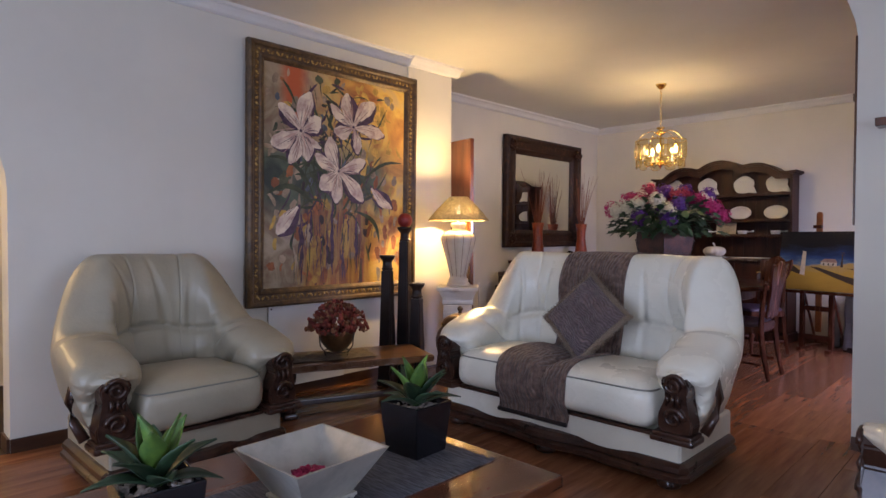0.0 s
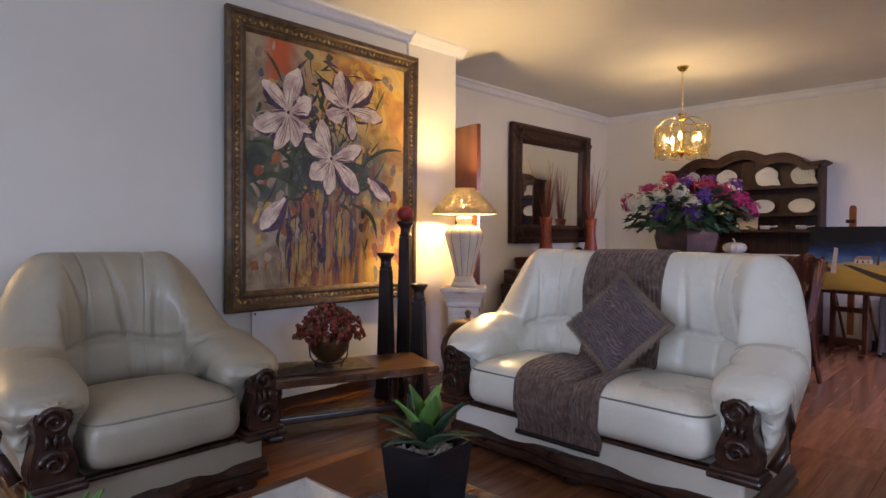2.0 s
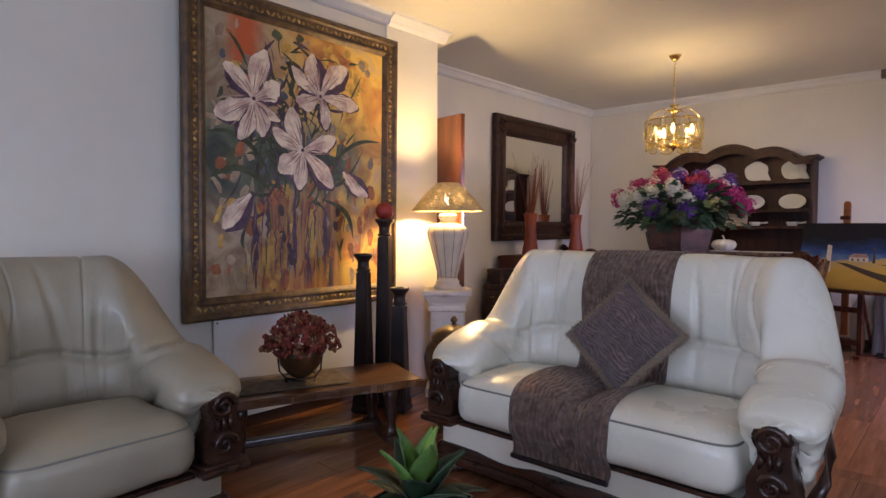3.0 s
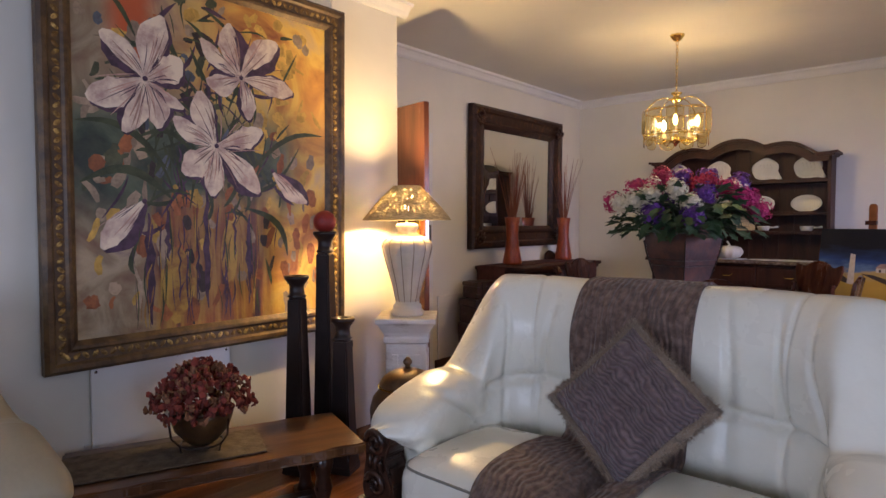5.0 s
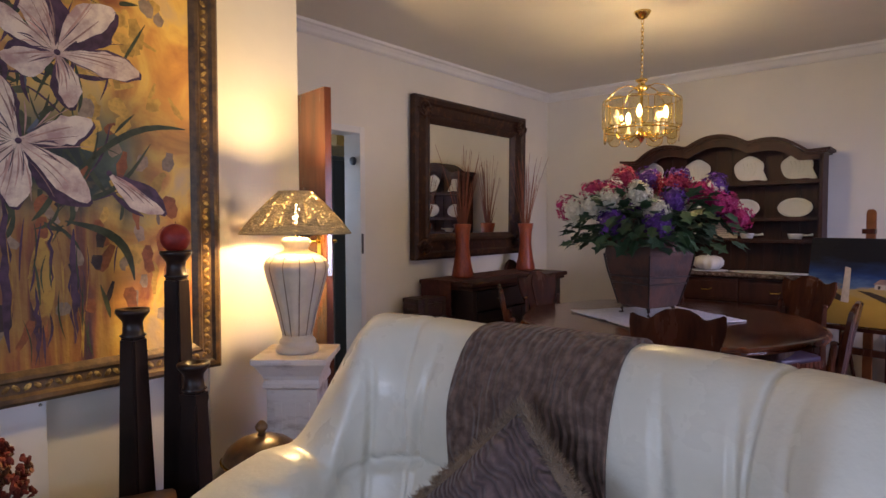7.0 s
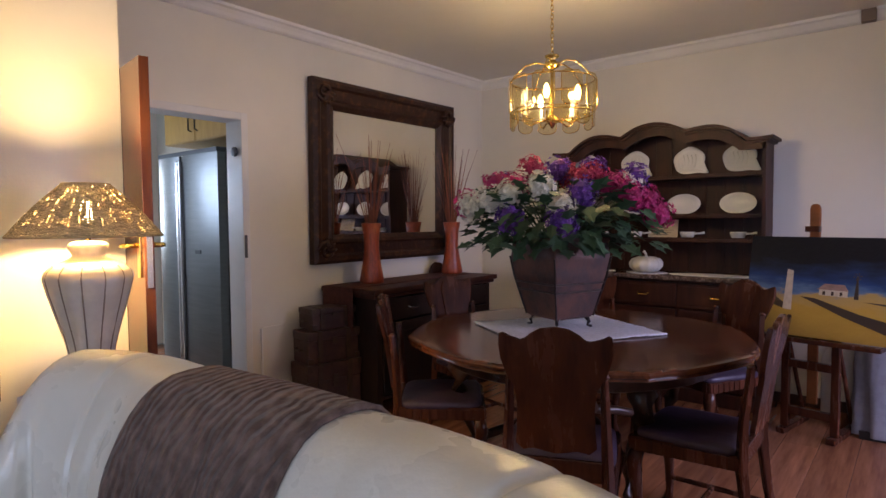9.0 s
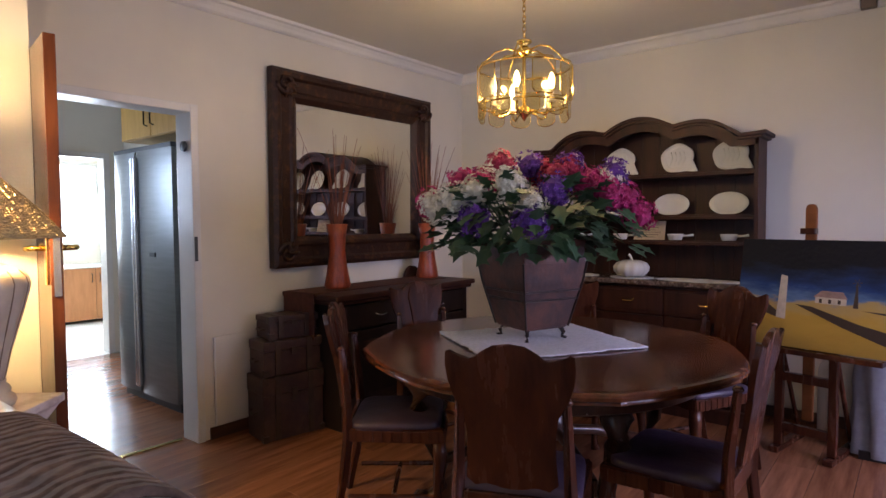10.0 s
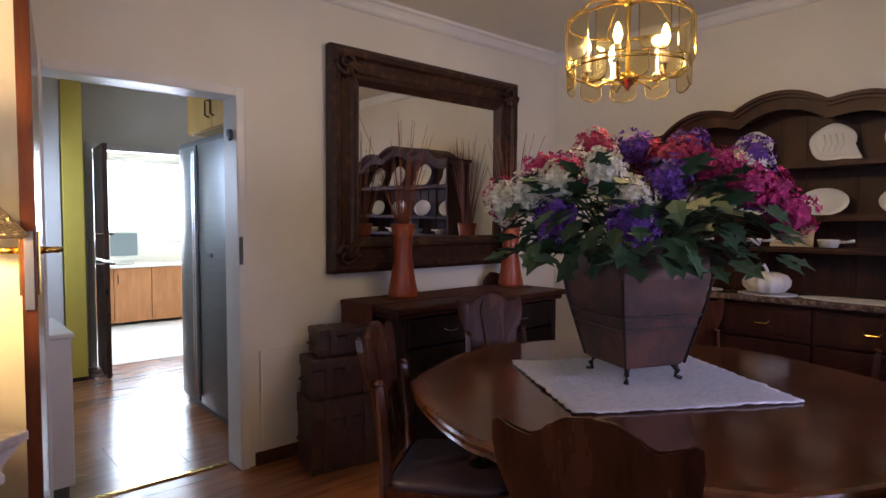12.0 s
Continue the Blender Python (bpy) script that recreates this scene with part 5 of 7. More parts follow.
def candlestick(at, h, label, ball=False):
    e = thing("candlestick", at, 24, label, "candlestick", "tall dark wooden candlesticks")
    top, base = 0.035, 0.060
    def r(z):
        return base + (top - base) * (z / h) ** 0.8
    bm = bmesh.new()
    s2 = math.sqrt(2)
    add_lathe(bm, [(base * s2 * 1.04, 0), (base * s2 * 1.04, 0.03), (base * s2, 0.035)] + [(r(h * f) * s2, h * f) for f in (0.1, 0.25, 0.4, 0.55, 0.7, 0.8)] + [(r(h * 0.88) * s2, h - 0.115)], 4, turn=math.pi / 4)
    bmesh.ops.bevel(bm, geom=[x for x in bm.edges if x.calc_length() > 0.05], offset=0.008, segments=2, affect="EDGES")
    part("tapered_stem", bm, M_BLACKWOOD, e)
    part("cup", lathe([(0.040, h - 0.114), (0.050, h - 0.105), (0.040, h - 0.098), (0.037, h - 0.06), (0.040, h - 0.045), (0.056, h - 0.024), (0.064, h - 0.012), (0.062, h), (0.03, h), (0.028, h - 0.01)], 20), M_BLACKWOOD, e, smooth=True)
    if ball:
        b = thing("candle", (at[0], at[1], at[2] + h - 0.008), 0, "round red ball candle on the tallest dark candlestick", "candle")
        part("wax", lathe([(0.004, 0)] + [(0.060 * math.sin(k * math.pi / 14), 0.060 - 0.060 * math.cos(k * math.pi / 14)) for k in range(1, 14)] + [(0.004, 0.120)], 26), M_RED, b, smooth=True)
        part("wick", tube([(0, 0, 0.118), (0.002, 0, 0.128)], 0.0015, 5), M_BLACKWOOD, b)


candlestick((-3.37, 6.87, 0), 1.03, "medium tall dark wooden candlestick with square tapered stem behind the bench")
candlestick((-3.36, 7.045, 0), 1.255, "tallest dark wooden candlestick holding a red ball candle", ball=True)
candlestick((-3.20, 7.03, 0), 0.81, "shortest dark wooden candlestick with square tapered stem")


def urn():
    e = thing("lidded_urn", (-2.75, 7.05, 0), 0, "large brown glazed urn with a brass-toned lid beside the sofa", "urn")
    part("body", lathe([(0.12, 0), (0.13, 0.02), (0.115, 0.05), (0.135, 0.14), (0.175, 0.26), (0.215, 0.38), (0.22, 0.44), (0.20, 0.50), (0.165, 0.535), (0.155, 0.548), (0.165, 0.555)], 40), M_JAR, e, smooth=True)
    lid = part("lid", lathe([(0.162, 0.5555), (0.166, 0.562), (0.160, 0.570), (0.145, 0.592), (0.11, 0.615), (0.06, 0.632), (0.025, 0.638)], 40), M_JAR, e, "domed brown lid", smooth=True)
    part("knob", lathe([(0.018, 0.6385), (0.014, 0.650), (0.026, 0.662), (0.028, 0.672), (0.018, 0.684), (0.008, 0.692)], 16), M_JAR, lid, smooth=True)
    part("rim_ring", lathe([(0.158, 0.549), (0.172, 0.5495), (0.174, 0.555), (0.166, 0.5553)], 40), M_BRASS, e, "dull brass rim")


urn()


# ---- pedestal and table lamp ----
def pedestal():
    e = thing("pedestal", (-3.27, 7.58, 0), 40, "distressed white plaster pedestal carrying the table lamp", "pedestal")
    bm = bmesh.new()
    add_box(bm, -0.155, 0.155, -0.155, 0.155, 0.10, 0.60, 0.008)
    part("shaft", bm, M_PEDESTAL, e)
    for sx, sy in ((0, -1), (1, 0), (0, 1), (-1, 0)):
        for k in range(3):
            o = (k - 1) * 0.085
            a, b = (o, sy * 0.158) if sx == 0 else (sx * 0.158, o)
            part("flute", box(a - (0.024 if sx == 0 else 0.005), a + (0.024 if sx == 0 else 0.005), b - (0.005 if sx == 0 else 0.024), b + (0.005 if sx == 0 else 0.024), 0.16, 0.54, 0.004), M_PEDESTAL, e)
    part("base_block", box(-0.20, 0.20, -0.20, 0.20, 0, 0.06, 0.008), M_PEDESTAL, e)
    part("base_moulding", box(-0.178, 0.178, -0.178, 0.178, 0.0605, 0.0995, 0.014, 3), M_PEDESTAL, e)
    s2 = math.sqrt(2)
    part("capital", lathe([(0.156 * s2, 0.6005), (0.172 * s2, 0.61), (0.172 * s2, 0.63), (0.165 * s2, 0.645), (0.172 * s2, 0.665), (0.195 * s2, 0.695), (0.210 * s2, 0.715), (0.218 * s2, 0.722)], 4, turn=math.pi / 4), M_PEDESTAL, e)
    part("top_slab", box(-0.228, 0.228, -0.228, 0.228, 0.7225, 0.752, 0.006), M_PEDESTAL, e)


pedestal()
for o in bpy.data.objects["pedestal"].children:
    o.data.transform(Matrix.Diagonal((0.76, 0.76, 1, 1)))


def table_lamp():
    e = thing("table_lamp", (-3.27, 7.58, 0.753), 0, "cream ribbed ceramic lamp with a lit woven shade", "table lamp")
    part("lamp_base", lathe([(0.125, 0), (0.132, 0.012), (0.125, 0.028), (0.108, 0.036), (0.112, 0.05), (0.105, 0.062), (0.09, 0.070), (0.095, 0.082)], 40), M_CERAMIC, e, smooth=True)
    prof = [(0.088, 0.0825), (0.098, 0.11), (0.118, 0.18), (0.148, 0.26), (0.178, 0.34), (0.192, 0.385), (0.195, 0.402), (0.186, 0.425), (0.160, 0.445), (0.115, 0.462), (0.082, 0.472), (0.070, 0.482), (0.076, 0.495), (0.088, 0.508), (0.086, 0.524), (0.066, 0.534), (0.02, 0.537)]
    body = part("body", lathe(prof, 72, lobes=12, depth=-0.018), M_CERAMIC, e, smooth=True)
    bm = bmesh.new()
    for k in range(12):
        a = k * math.pi / 6
        add_tube(bm, [((r * 0.982 + 0.0005) * math.cos(a), (r * 0.982 + 0.0005) * math.sin(a), z) for r, z in prof[:9]], 0.0035, 5)
    part("groove", bm, M_GROOVE, body, "dark grooves between ribs")
    part("harp", tube([(0, 0, 0.537), (0, 0, 0.60)], 0.012, 10), M_BRASS, e)
    part("bulb", lathe([(0.012, 0.60), (0.022, 0.62), (0.030, 0.645), (0.028, 0.668), (0.015, 0.684), (0.004, 0.689)], 20), M_BULB, e, "glowing bulb", smooth=True).visible_shadow = False
    # open weave: slanted cords, rings and twigs
    z0, z1, r0, r1 = 0.555, 0.745, 0.335, 0.105
    rnd = random.Random(2)
    verts, faces = [], []
    def cord(p, q, w, t):
        d = (q - p).normalized()
        n = Vector((p.x + q.x, p.y + q.y, 0)).normalized()
        s = d.cross(n).normalized() * w
        n = n * t
        b = len(verts)
        verts.extend([p - s, p + n, p + s, p - n, q - s, q + n, q + s, q - n])
        faces.extend([(b, b + 1, b + 5, b + 4), (b + 1, b + 2, b + 6, b + 5), (b + 2, b + 3, b + 7, b + 6), (b + 3, b, b + 4, b + 7)])
    def at(a, f, o=0.0):
        r = r0 + (r1 - r0) * f + 0.012 * math.sin(math.pi * f) + o
        return Vector((r * math.cos(a), r * math.sin(a), z0 + (z1 - z0) * f))
    for k in range(380):
        a = 2 * math.pi * k / 380 + rnd.uniform(-0.01, 0.01)
        sl = rnd.choice((-1, 1)) * rnd.uniform(0.0, 0.10)
        for f0, f1 in ((0, 0.34), (0.34, 0.67), (0.67, 1.0)):
            cord(at(a + sl * f0, f0, rnd.uniform(-0.002, 0.002)), at(a + sl * f1, f1, rnd.uniform(-0.002, 0.002)), 0.0030 * (1.15 - 0.55 * f0), 0.002)
    for k in range(4600):
        a, f = rnd.uniform(0, 6.283), rnd.random() ** 1.15
        cord(at(a, f, 0.003), at(a + rnd.uniform(0.05, 0.16), min(1, max(0, f + rnd.uniform(-0.05, 0.05))), 0.003), 0.0016, 0.0012)
    raw("shade", verts, faces, M_SHADE, e, "woven brown twig lampshade")
    bm = bmesh.new()
    for r, z in ((r0, z0), (r1, z1)):
        add_tube(bm, [(r * math.cos(k * 0.2618), r * math.sin(k * 0.2618), z) for k in range(25)], 0.005, 6)
    part("shade_ring", bm, M_SHADE, e)
    bm = bmesh.new()
    for k in range(3):
        a = k * 2.094
        add_tube(bm, [(0.012 * math.cos(a), 0.012 * math.sin(a), 0.60), (0.06 * math.cos(a), 0.06 * math.sin(a), 0.70), (0.103 * math.cos(a), 0.103 * math.sin(a), 0.742)], 0.0025, 5)
    part("shade_carrier", bm, M_BRASS, e)


table_lamp()
for o in bpy.data.objects["table_lamp"].children_recursive:
    o.data.transform(Matrix.Diagonal((0.77, 0.77, 1.02, 1)))
for o in bpy.data.objects["lidded_urn"].children_recursive:
    o.data.transform(Matrix.Diagonal((0.82, 0.82, 0.965, 1)))


# ---- passage and kitchen behind the doorway ----
wall("wall_passage_north", -7.5, DX - 0.15, 9.86, 10.0)
wall("wall_passage_south_side", -7.5, DX - 0.15, 7.69, 7.75)
wall("wall_kitchen_jamb", -7.62, -7.5, 9.66, 10.9)
wall("wall_kitchen_jamb_south", -7.62, -7.5, 6.9, 8.82)
wall("wall_kitchen_head", -7.62, -7.5, 8.82, 9.66, 2.07, CZ)
wall("wall_kitchen_north", -10.4, -7.5, 10.9, 11.05)
wall("wall_kitchen_south", -10.4, -7.62, 6.75, 6.9)
structure(part("ceiling_kitchen", box(-10.5, -4.61, 6.75, 11.05, 2.64, 2.8), M_CEIL))
window_wall("wall_kitchen_west", False, -10.38, 6.75, 11.05, 8.0, 10.7, 1.05, 2.25, 0.14)
window("window_4", False, -10.40, 8.0, 10.7, 1.05, 2.25)
bm = bmesh.new()
for y0, y1, z0, z1 in ((8.77, 8.83, 0, 2.1), (9.65, 9.71, 0, 2.1), (8.83, 9.65, 2.04, 2.1)):
    add_box(bm, -7.63, -7.48, y0, y1, z0, z1, 0.004)
structure(part("door_frame", bm, M_FRAMEWHITE))
structure(part("kitchen_floor_tile", box(-10.35, -7.45, 6.9, 10.9, -0.0095, 0.001), M_TILE))
structure(part("threshold_strip", box(DX - 0.155, DX - 0.125, 8.10, 8.86, -0.004, 0.009, 0.003), M_BRASS))


structure(part("backdrop", box(-14.02, -14.0, 4.0, 14.5, -0.4, 5.0), glow("hazy_daylight", (0.86, 0.92, 1.0), 4.0)))


def low_appliance():
    e = thing("low_appliance", (-5.12, 7.77, 0), 0, "low white appliance with glossy sides inside the passage doorway", "appliance")
    part("cabinet", box(0, 0.60, 0, 0.375, 0.06, 0.795, 0.012, 3), M_FRAMEWHITE, e)
    part("lid", box(-0.004, 0.612, 0, 0.385, 0.7955, 0.82, 0.008, 3), M_FRAMEWHITE, e)
    part("kick_plate", box(0.02, 0.58, 0.02, 0.35, 0.0, 0.0595), M_FRIDGEDARK, e)
    part("handle", tube([(0.18, 0.376, 0.72), (0.20, 0.40, 0.72), (0.40, 0.40, 0.72), (0.42, 0.376, 0.72)], 0.008, 8), M_ALU, e, smooth=True)


low_appliance()
e = thing("wall_board", (DX, 9.015, 0.0765), 0, "thin cream board standing on the skirting behind the trunks", "board")
part("panel", box(0.0005, 0.013, 0, 0.40, 0, 0.57, 0.002), M_WALL, e)
part("edge_strip", box(0.0005, 0.0155, -0.012, -0.0005, 0, 0.565, 0.001), M_BOARD, e)


def fridge():
    e = thing("fridge", (-4.93, 9.10, 0), 0, "tall grey steel two-door fridge in the passage", "fridge")
    part("cabinet", box(-0.92, 0, 0.06, 0.70, 0.05, 1.90, 0.008), M_FRIDGEDARK, e)
    for x0, x1 in ((-0.92, -0.575), (-0.535, 0.0)):
        bm = bmesh.new()
        n = 10
        f = [(x0 + (x1 - x0) * k / n, -0.028 * math.sin(math.pi * (0.15 + 0.7 * k / n))) for k in range(n + 1)]
        add_prism(bm, f + [(x1, 0.055), (x0, 0.055)], lambda a, b, d: (a, b, 0.07 + d), 1.83)
        d = part("door", bm, M_FRIDGE, e, "curved grey steel door")
        xh = -0.575 if x0 < -0.6 else -0.535
        part("handle", box(xh - 0.012, xh + 0.012, -0.045, -0.018, 0.12, 1.86, 0.006), M_ALU, d, "long bright handle")
    part("badge", box(-0.32, -0.24, -0.036, -0.0285, 1.12, 1.15, 0.001), M_FRIDGEDARK, e, "small dark badge")
    part("top_trim", box(-0.92, 0, -0.02, 0.70, 1.9005, 1.935, 0.004), M_FRIDGEDARK, e)
    part("kick_plate", box(-0.90, -0.02, 0.02, 0.06, 0.0, 0.068), M_FRIDGEDARK, e)


fridge()


def cupboard_run(name, at, turn, widths, z0, z1, depth, mat, label, category, handle_low=True):
    e = thing(name, at, turn, label, category)
    total = sum(widths)
    part("carcass", box(0, total, 0.02, depth, z0, z1), mat, e)
    x = 0
    for k, w in enumerate(widths):
        d = part("door", box(x + 0.004, x + w - 0.004, 0, 0.0195, z0 + 0.005, z1 - 0.005, 0.002), mat, e)
        hx = x + (w - 0.05 if k % 2 == 0 else 0.05)
        hz = z0 + 0.08 if handle_low else z1 - 0.20
        part("handle", tube([(hx, -0.001, hz), (hx, -0.028, hz + 0.01), (hx, -0.028, hz + 0.11), (hx, -0.001, hz + 0.12)], 0.006, 6), M_BLACKWOOD, d)
        x += w
    return e


cupboard_run("wall_cupboard", (-5.88, 9.16, 0), 0, (0.5, 0.5), 2.02, 2.63, 0.68, M_CUPBOARD, "ochre wooden cupboard above the steel fridge", "cupboard")
cupboard_run("base_cupboard", (-9.76, 8.0, 0), 90, (0.5, 0.5, 0.48, 0.46, 0.46, 0.45), 0.04, 0.76, 0.55, M_KITCHEN, "orange wooden kitchen base cupboards under the window", "cupboard", False)
e = thing("kitchen_counter", (-9.74, 8.0, 0.761), 0, "pale worktop on the orange kitchen cupboards", "worktop")
part("top", box(-0.60, 0.02, 0, 2.86, 0, 0.035, 0.006), M_COUNTER, e)
part("splash_edge", box(-0.60, -0.58, 0, 2.86, 0.0355, 0.09, 0.003), M_COUNTER, e)
e = thing("desktop_monitor", (-9.95, 9.62, 0.797), 8, "beige monitor on the pale kitchen worktop", "monitor")
part("housing", box(-0.16, 0.10, -0.22, 0.22, 0.06, 0.46, 0.015), M_PLASTIC, e)
part("screen", box(0.1005, 0.104, -0.17, 0.17, 0.12, 0.42, 0.003), M_SCREEN, e)
part("stand", box(-0.10, 0.08, -0.14, 0.14, 0, 0.059, 0.01), M_PLASTIC, e)
e = thing("tall_cupboard", (-7.02, 8.50, 0), 0, "tall yellow painted cupboard end in the passage", "cupboard")
part("side_panel", box(-0.02, 0.02, 0.012, 0.165, 0.03, 2.60, 0.003), M_YELLOW, e)
part("gloss_panel", box(-0.02, 0.0, -0.48, -0.002, 0.03, 2.60, 0.003), M_FRAMEWHITE, e)
part("plinth", box(-0.02, 0.01, -0.48, 0.165, 0, 0.0295), M_BLACKWOOD, e)


def stable_door():
    e = thing("stable_door", (-7.46, 8.85, 0), -5, "dark brown split stable door standing open to the kitchen", "door")
    for z0, z1, o in ((0.02, 1.02, 0.0), (1.04, 2.03, 0.0)):
        leaf = part("leaf", box(0, 0.62, o - 0.02, o + 0.02, z0, z1, 0.003), M_CARVED, e)
        h = z0 + (0.12 if z0 > 1 else 0.88)
        for s in (-1, 1):
            part("handle", tube([(0.56, s * 0.021, h + 0.1), (0.56, s * 0.06, h + 0.1), (0.46, s * 0.06, h + 0.1)], 0.009, 6), M_ALU, leaf, "steel lever handle")


stable_door()


# ---- wall mirror ----
def wall_mirror():
    e = new("wall_mirror")
    w, h = 1.64, 1.36
    e.matrix_world = pose(DX + 0.004, 10.25, 1.05, 0, 0, 90) @ pose(0, 0, 0, 0.6, 0, 0)
    tagged(e, "large mirror in a heavy dark bronze carved frame", "mirror")
    carved_frame(e, w, h, 0.215, 0.075, M_MIRRORWOOD, M_MIRRORWOOD, 0.05, 0.006)
    part("glass", box(-w / 2 + 0.20, w / 2 - 0.20, -0.016, -0.006, 0.20, h - 0.20), M_MIRROR, e, "clear mirror glass")
    for sx, sz in ((-1, 0), (1, 0), (-1, 1), (1, 1)):
        cx, cz = sx * (w / 2 - 0.10), 0.10 if sz == 0 else h - 0.10
        bm = bmesh.new()
        s = -1 if sz else 1
        spiral(bm, (cx - sx * 0.0, cz), 0.075, 1.5, lambda a, b: (cx + (a - cx) * sx, -0.072, cz + (b - cz) * s), 0.020)
        for k in range(4):
            an = math.pi * (0.5 + 0.16 * k)
            add_tube(bm, [(cx, -0.068, cz), (cx - sx * 0.055 * math.cos(an) * -1, -0.085, cz + s * 0.055 * math.sin(an)), (cx - sx * 0.105 * math.cos(an) * -1, -0.066, cz + s * 0.10 * math.sin(an))], [0.008, 0.016, 0.004], 6)
        part("corner_scroll", bm, M_MIRRORWOOD, e, "carved acanthus corner", smooth=True)


wall_mirror()


# ---- sideboard under the mirror, its vases, the trunks ----
def sideboard():
    e = thing("sideboard", (-4.26, 9.54, 0), 0, "dark wooden sideboard with moulded top under the mirror", "sideboard")
    L = 1.41
    part("tabletop", box(0, 0.565, -0.04, L + 0.04, 0.855, 0.892, 0.010, 3), M_HUTCH, e)
    part("top_moulding", box(0, 0.545, -0.02, L + 0.02, 0.825, 0.8545, 0.012, 3), M_HUTCH, e)
    part("back_panel", box(0, 0.02, 0.02, L - 0.02, 0.12, 0.8245), M_BLACKWOOD, e)
    for y in (0.02, L - 0.07):
        part("end_panel", box(0.021, 0.52, y, y + 0.05, 0, 0.8245, 0.004), M_BLACKWOOD, e)
    part("shelf", box(0.021, 0.52, 0.071, L - 0.071, 0.42, 0.445), M_BLACKWOOD, e)
    part("floor_shelf", box(0.021, 0.52, 0.071, L - 0.071, 0.10, 0.125), M_BLACKWOOD, e)
    for k in range(2):
        y0 = 0.075 + k * (L - 0.15) / 2
        d = part("door", box(0.50, 0.525, y0 + 0.004, y0 + (L - 0.15) / 2 - 0.004, 0.13, 0.64, 0.004), M_BLACKWOOD, e)
        part("raised_panel", box(0.5255, 0.533, y0 + 0.07, y0 + (L - 0.15) / 2 - 0.07, 0.20, 0.57, 0.004), M_BLACKWOOD, d)
        d = part("drawer", box(0.50, 0.525, y0 + 0.004, y0 + (L - 0.15) / 2 - 0.004, 0.655, 0.815, 0.004), M_BLACKWOOD, e)
        ym = y0 + (L - 0.15) / 4
        part("handle", tube([(0.5255, ym - 0.05, 0.74), (0.545, ym - 0.04, 0.73), (0.548, ym, 0.725), (0.545, ym + 0.04, 0.73), (0.5255, ym + 0.05, 0.74)], 0.004, 6), M_ALU, d)
    part("scroll_gallery", prism([(0, 0), (0, 0.02), (0.04, 0.05), (0.10, 0.09), (0.16, 0.10), (0.21, 0.07), (0.23, 0.03), (0.24, 0)], lambda a, b, d: (0.03 + d, L - 0.02 - a, 0.8925 + b), 0.03, 0.004), M_HUTCH, e)


sideboard()
e = thing("runner_cloth", (-4.10, 9.51, 0.893), 0, "rust red runner hanging over the sideboard end", "table runner")
bm = bmesh.new()
add_box(bm, -0.12, 0.20, -0.005, 1.36, 0, 0.004)
part("flat_cloth", bm, M_REDCLOTH, e)
bm = sheet(lambda u, v: Vector((-0.12 + 0.32 * u, -0.022 - 0.004 * math.sin(u * 20) * v, 0.003 - 0.30 * v)), 20, 10)
part("hanging_end", thicken(bm, 0.003), M_REDCLOTH, e)


def reed_vase(y, seed):
    e = thing("reed_vase", (-4.05, y, 0.898), 0, "orange lacquered waisted vase holding dry reddish reeds", "vase", "vases on the sideboard")
    s2 = math.sqrt(2)
    part("vase_body", lathe([(0.062 * s2, 0), (0.066 * s2, 0.02), (0.050 * s2, 0.14), (0.040 * s2, 0.26), (0.043 * s2, 0.36), (0.054 * s2, 0.45), (0.050 * s2, 0.452), (0.038 * s2, 0.36)], 20), M_ORANGE, e, smooth=True)
    rnd = random.Random(seed)
    verts, faces = [], []
    for k in range(46):
        a, t = rnd.uniform(0, 6.28), rnd.uniform(0.05, 0.36)
        l = rnd.uniform(0.50, 0.88) * (1 if math.cos(a) > -0.5 else 0.45)
        p = Vector((0.02 * math.cos(a), 0.02 * math.sin(a), 0.36))
        prev = None
        for i in range(6):
            f = i / 5
            c = p + Vector((math.cos(a) * math.sin(t) * l * f * 0.55 * (0.6 + 0.4 * f), math.sin(a) * math.sin(t) * l * f * (0.7 + 0.3 * f), math.cos(t) * l * f * 0.9))
            r = 0.0030 * (1 - 0.6 * f)
            b = len(verts)
            verts += [c + Vector((r, 0, 0)), c + Vector((-r, r, 0)), c + Vector((-r, -r, 0))]
            if prev is not None:
                faces += [(prev + q, prev + (q + 1) % 3, b + (q + 1) % 3, b + q) for q in range(3)]
            prev = b
    raw("reeds", verts, faces, M_REED, e, "thin dry reddish reeds", kind="stuff")


reed_vase(9.82, 4)
reed_vase(10.80, 9)


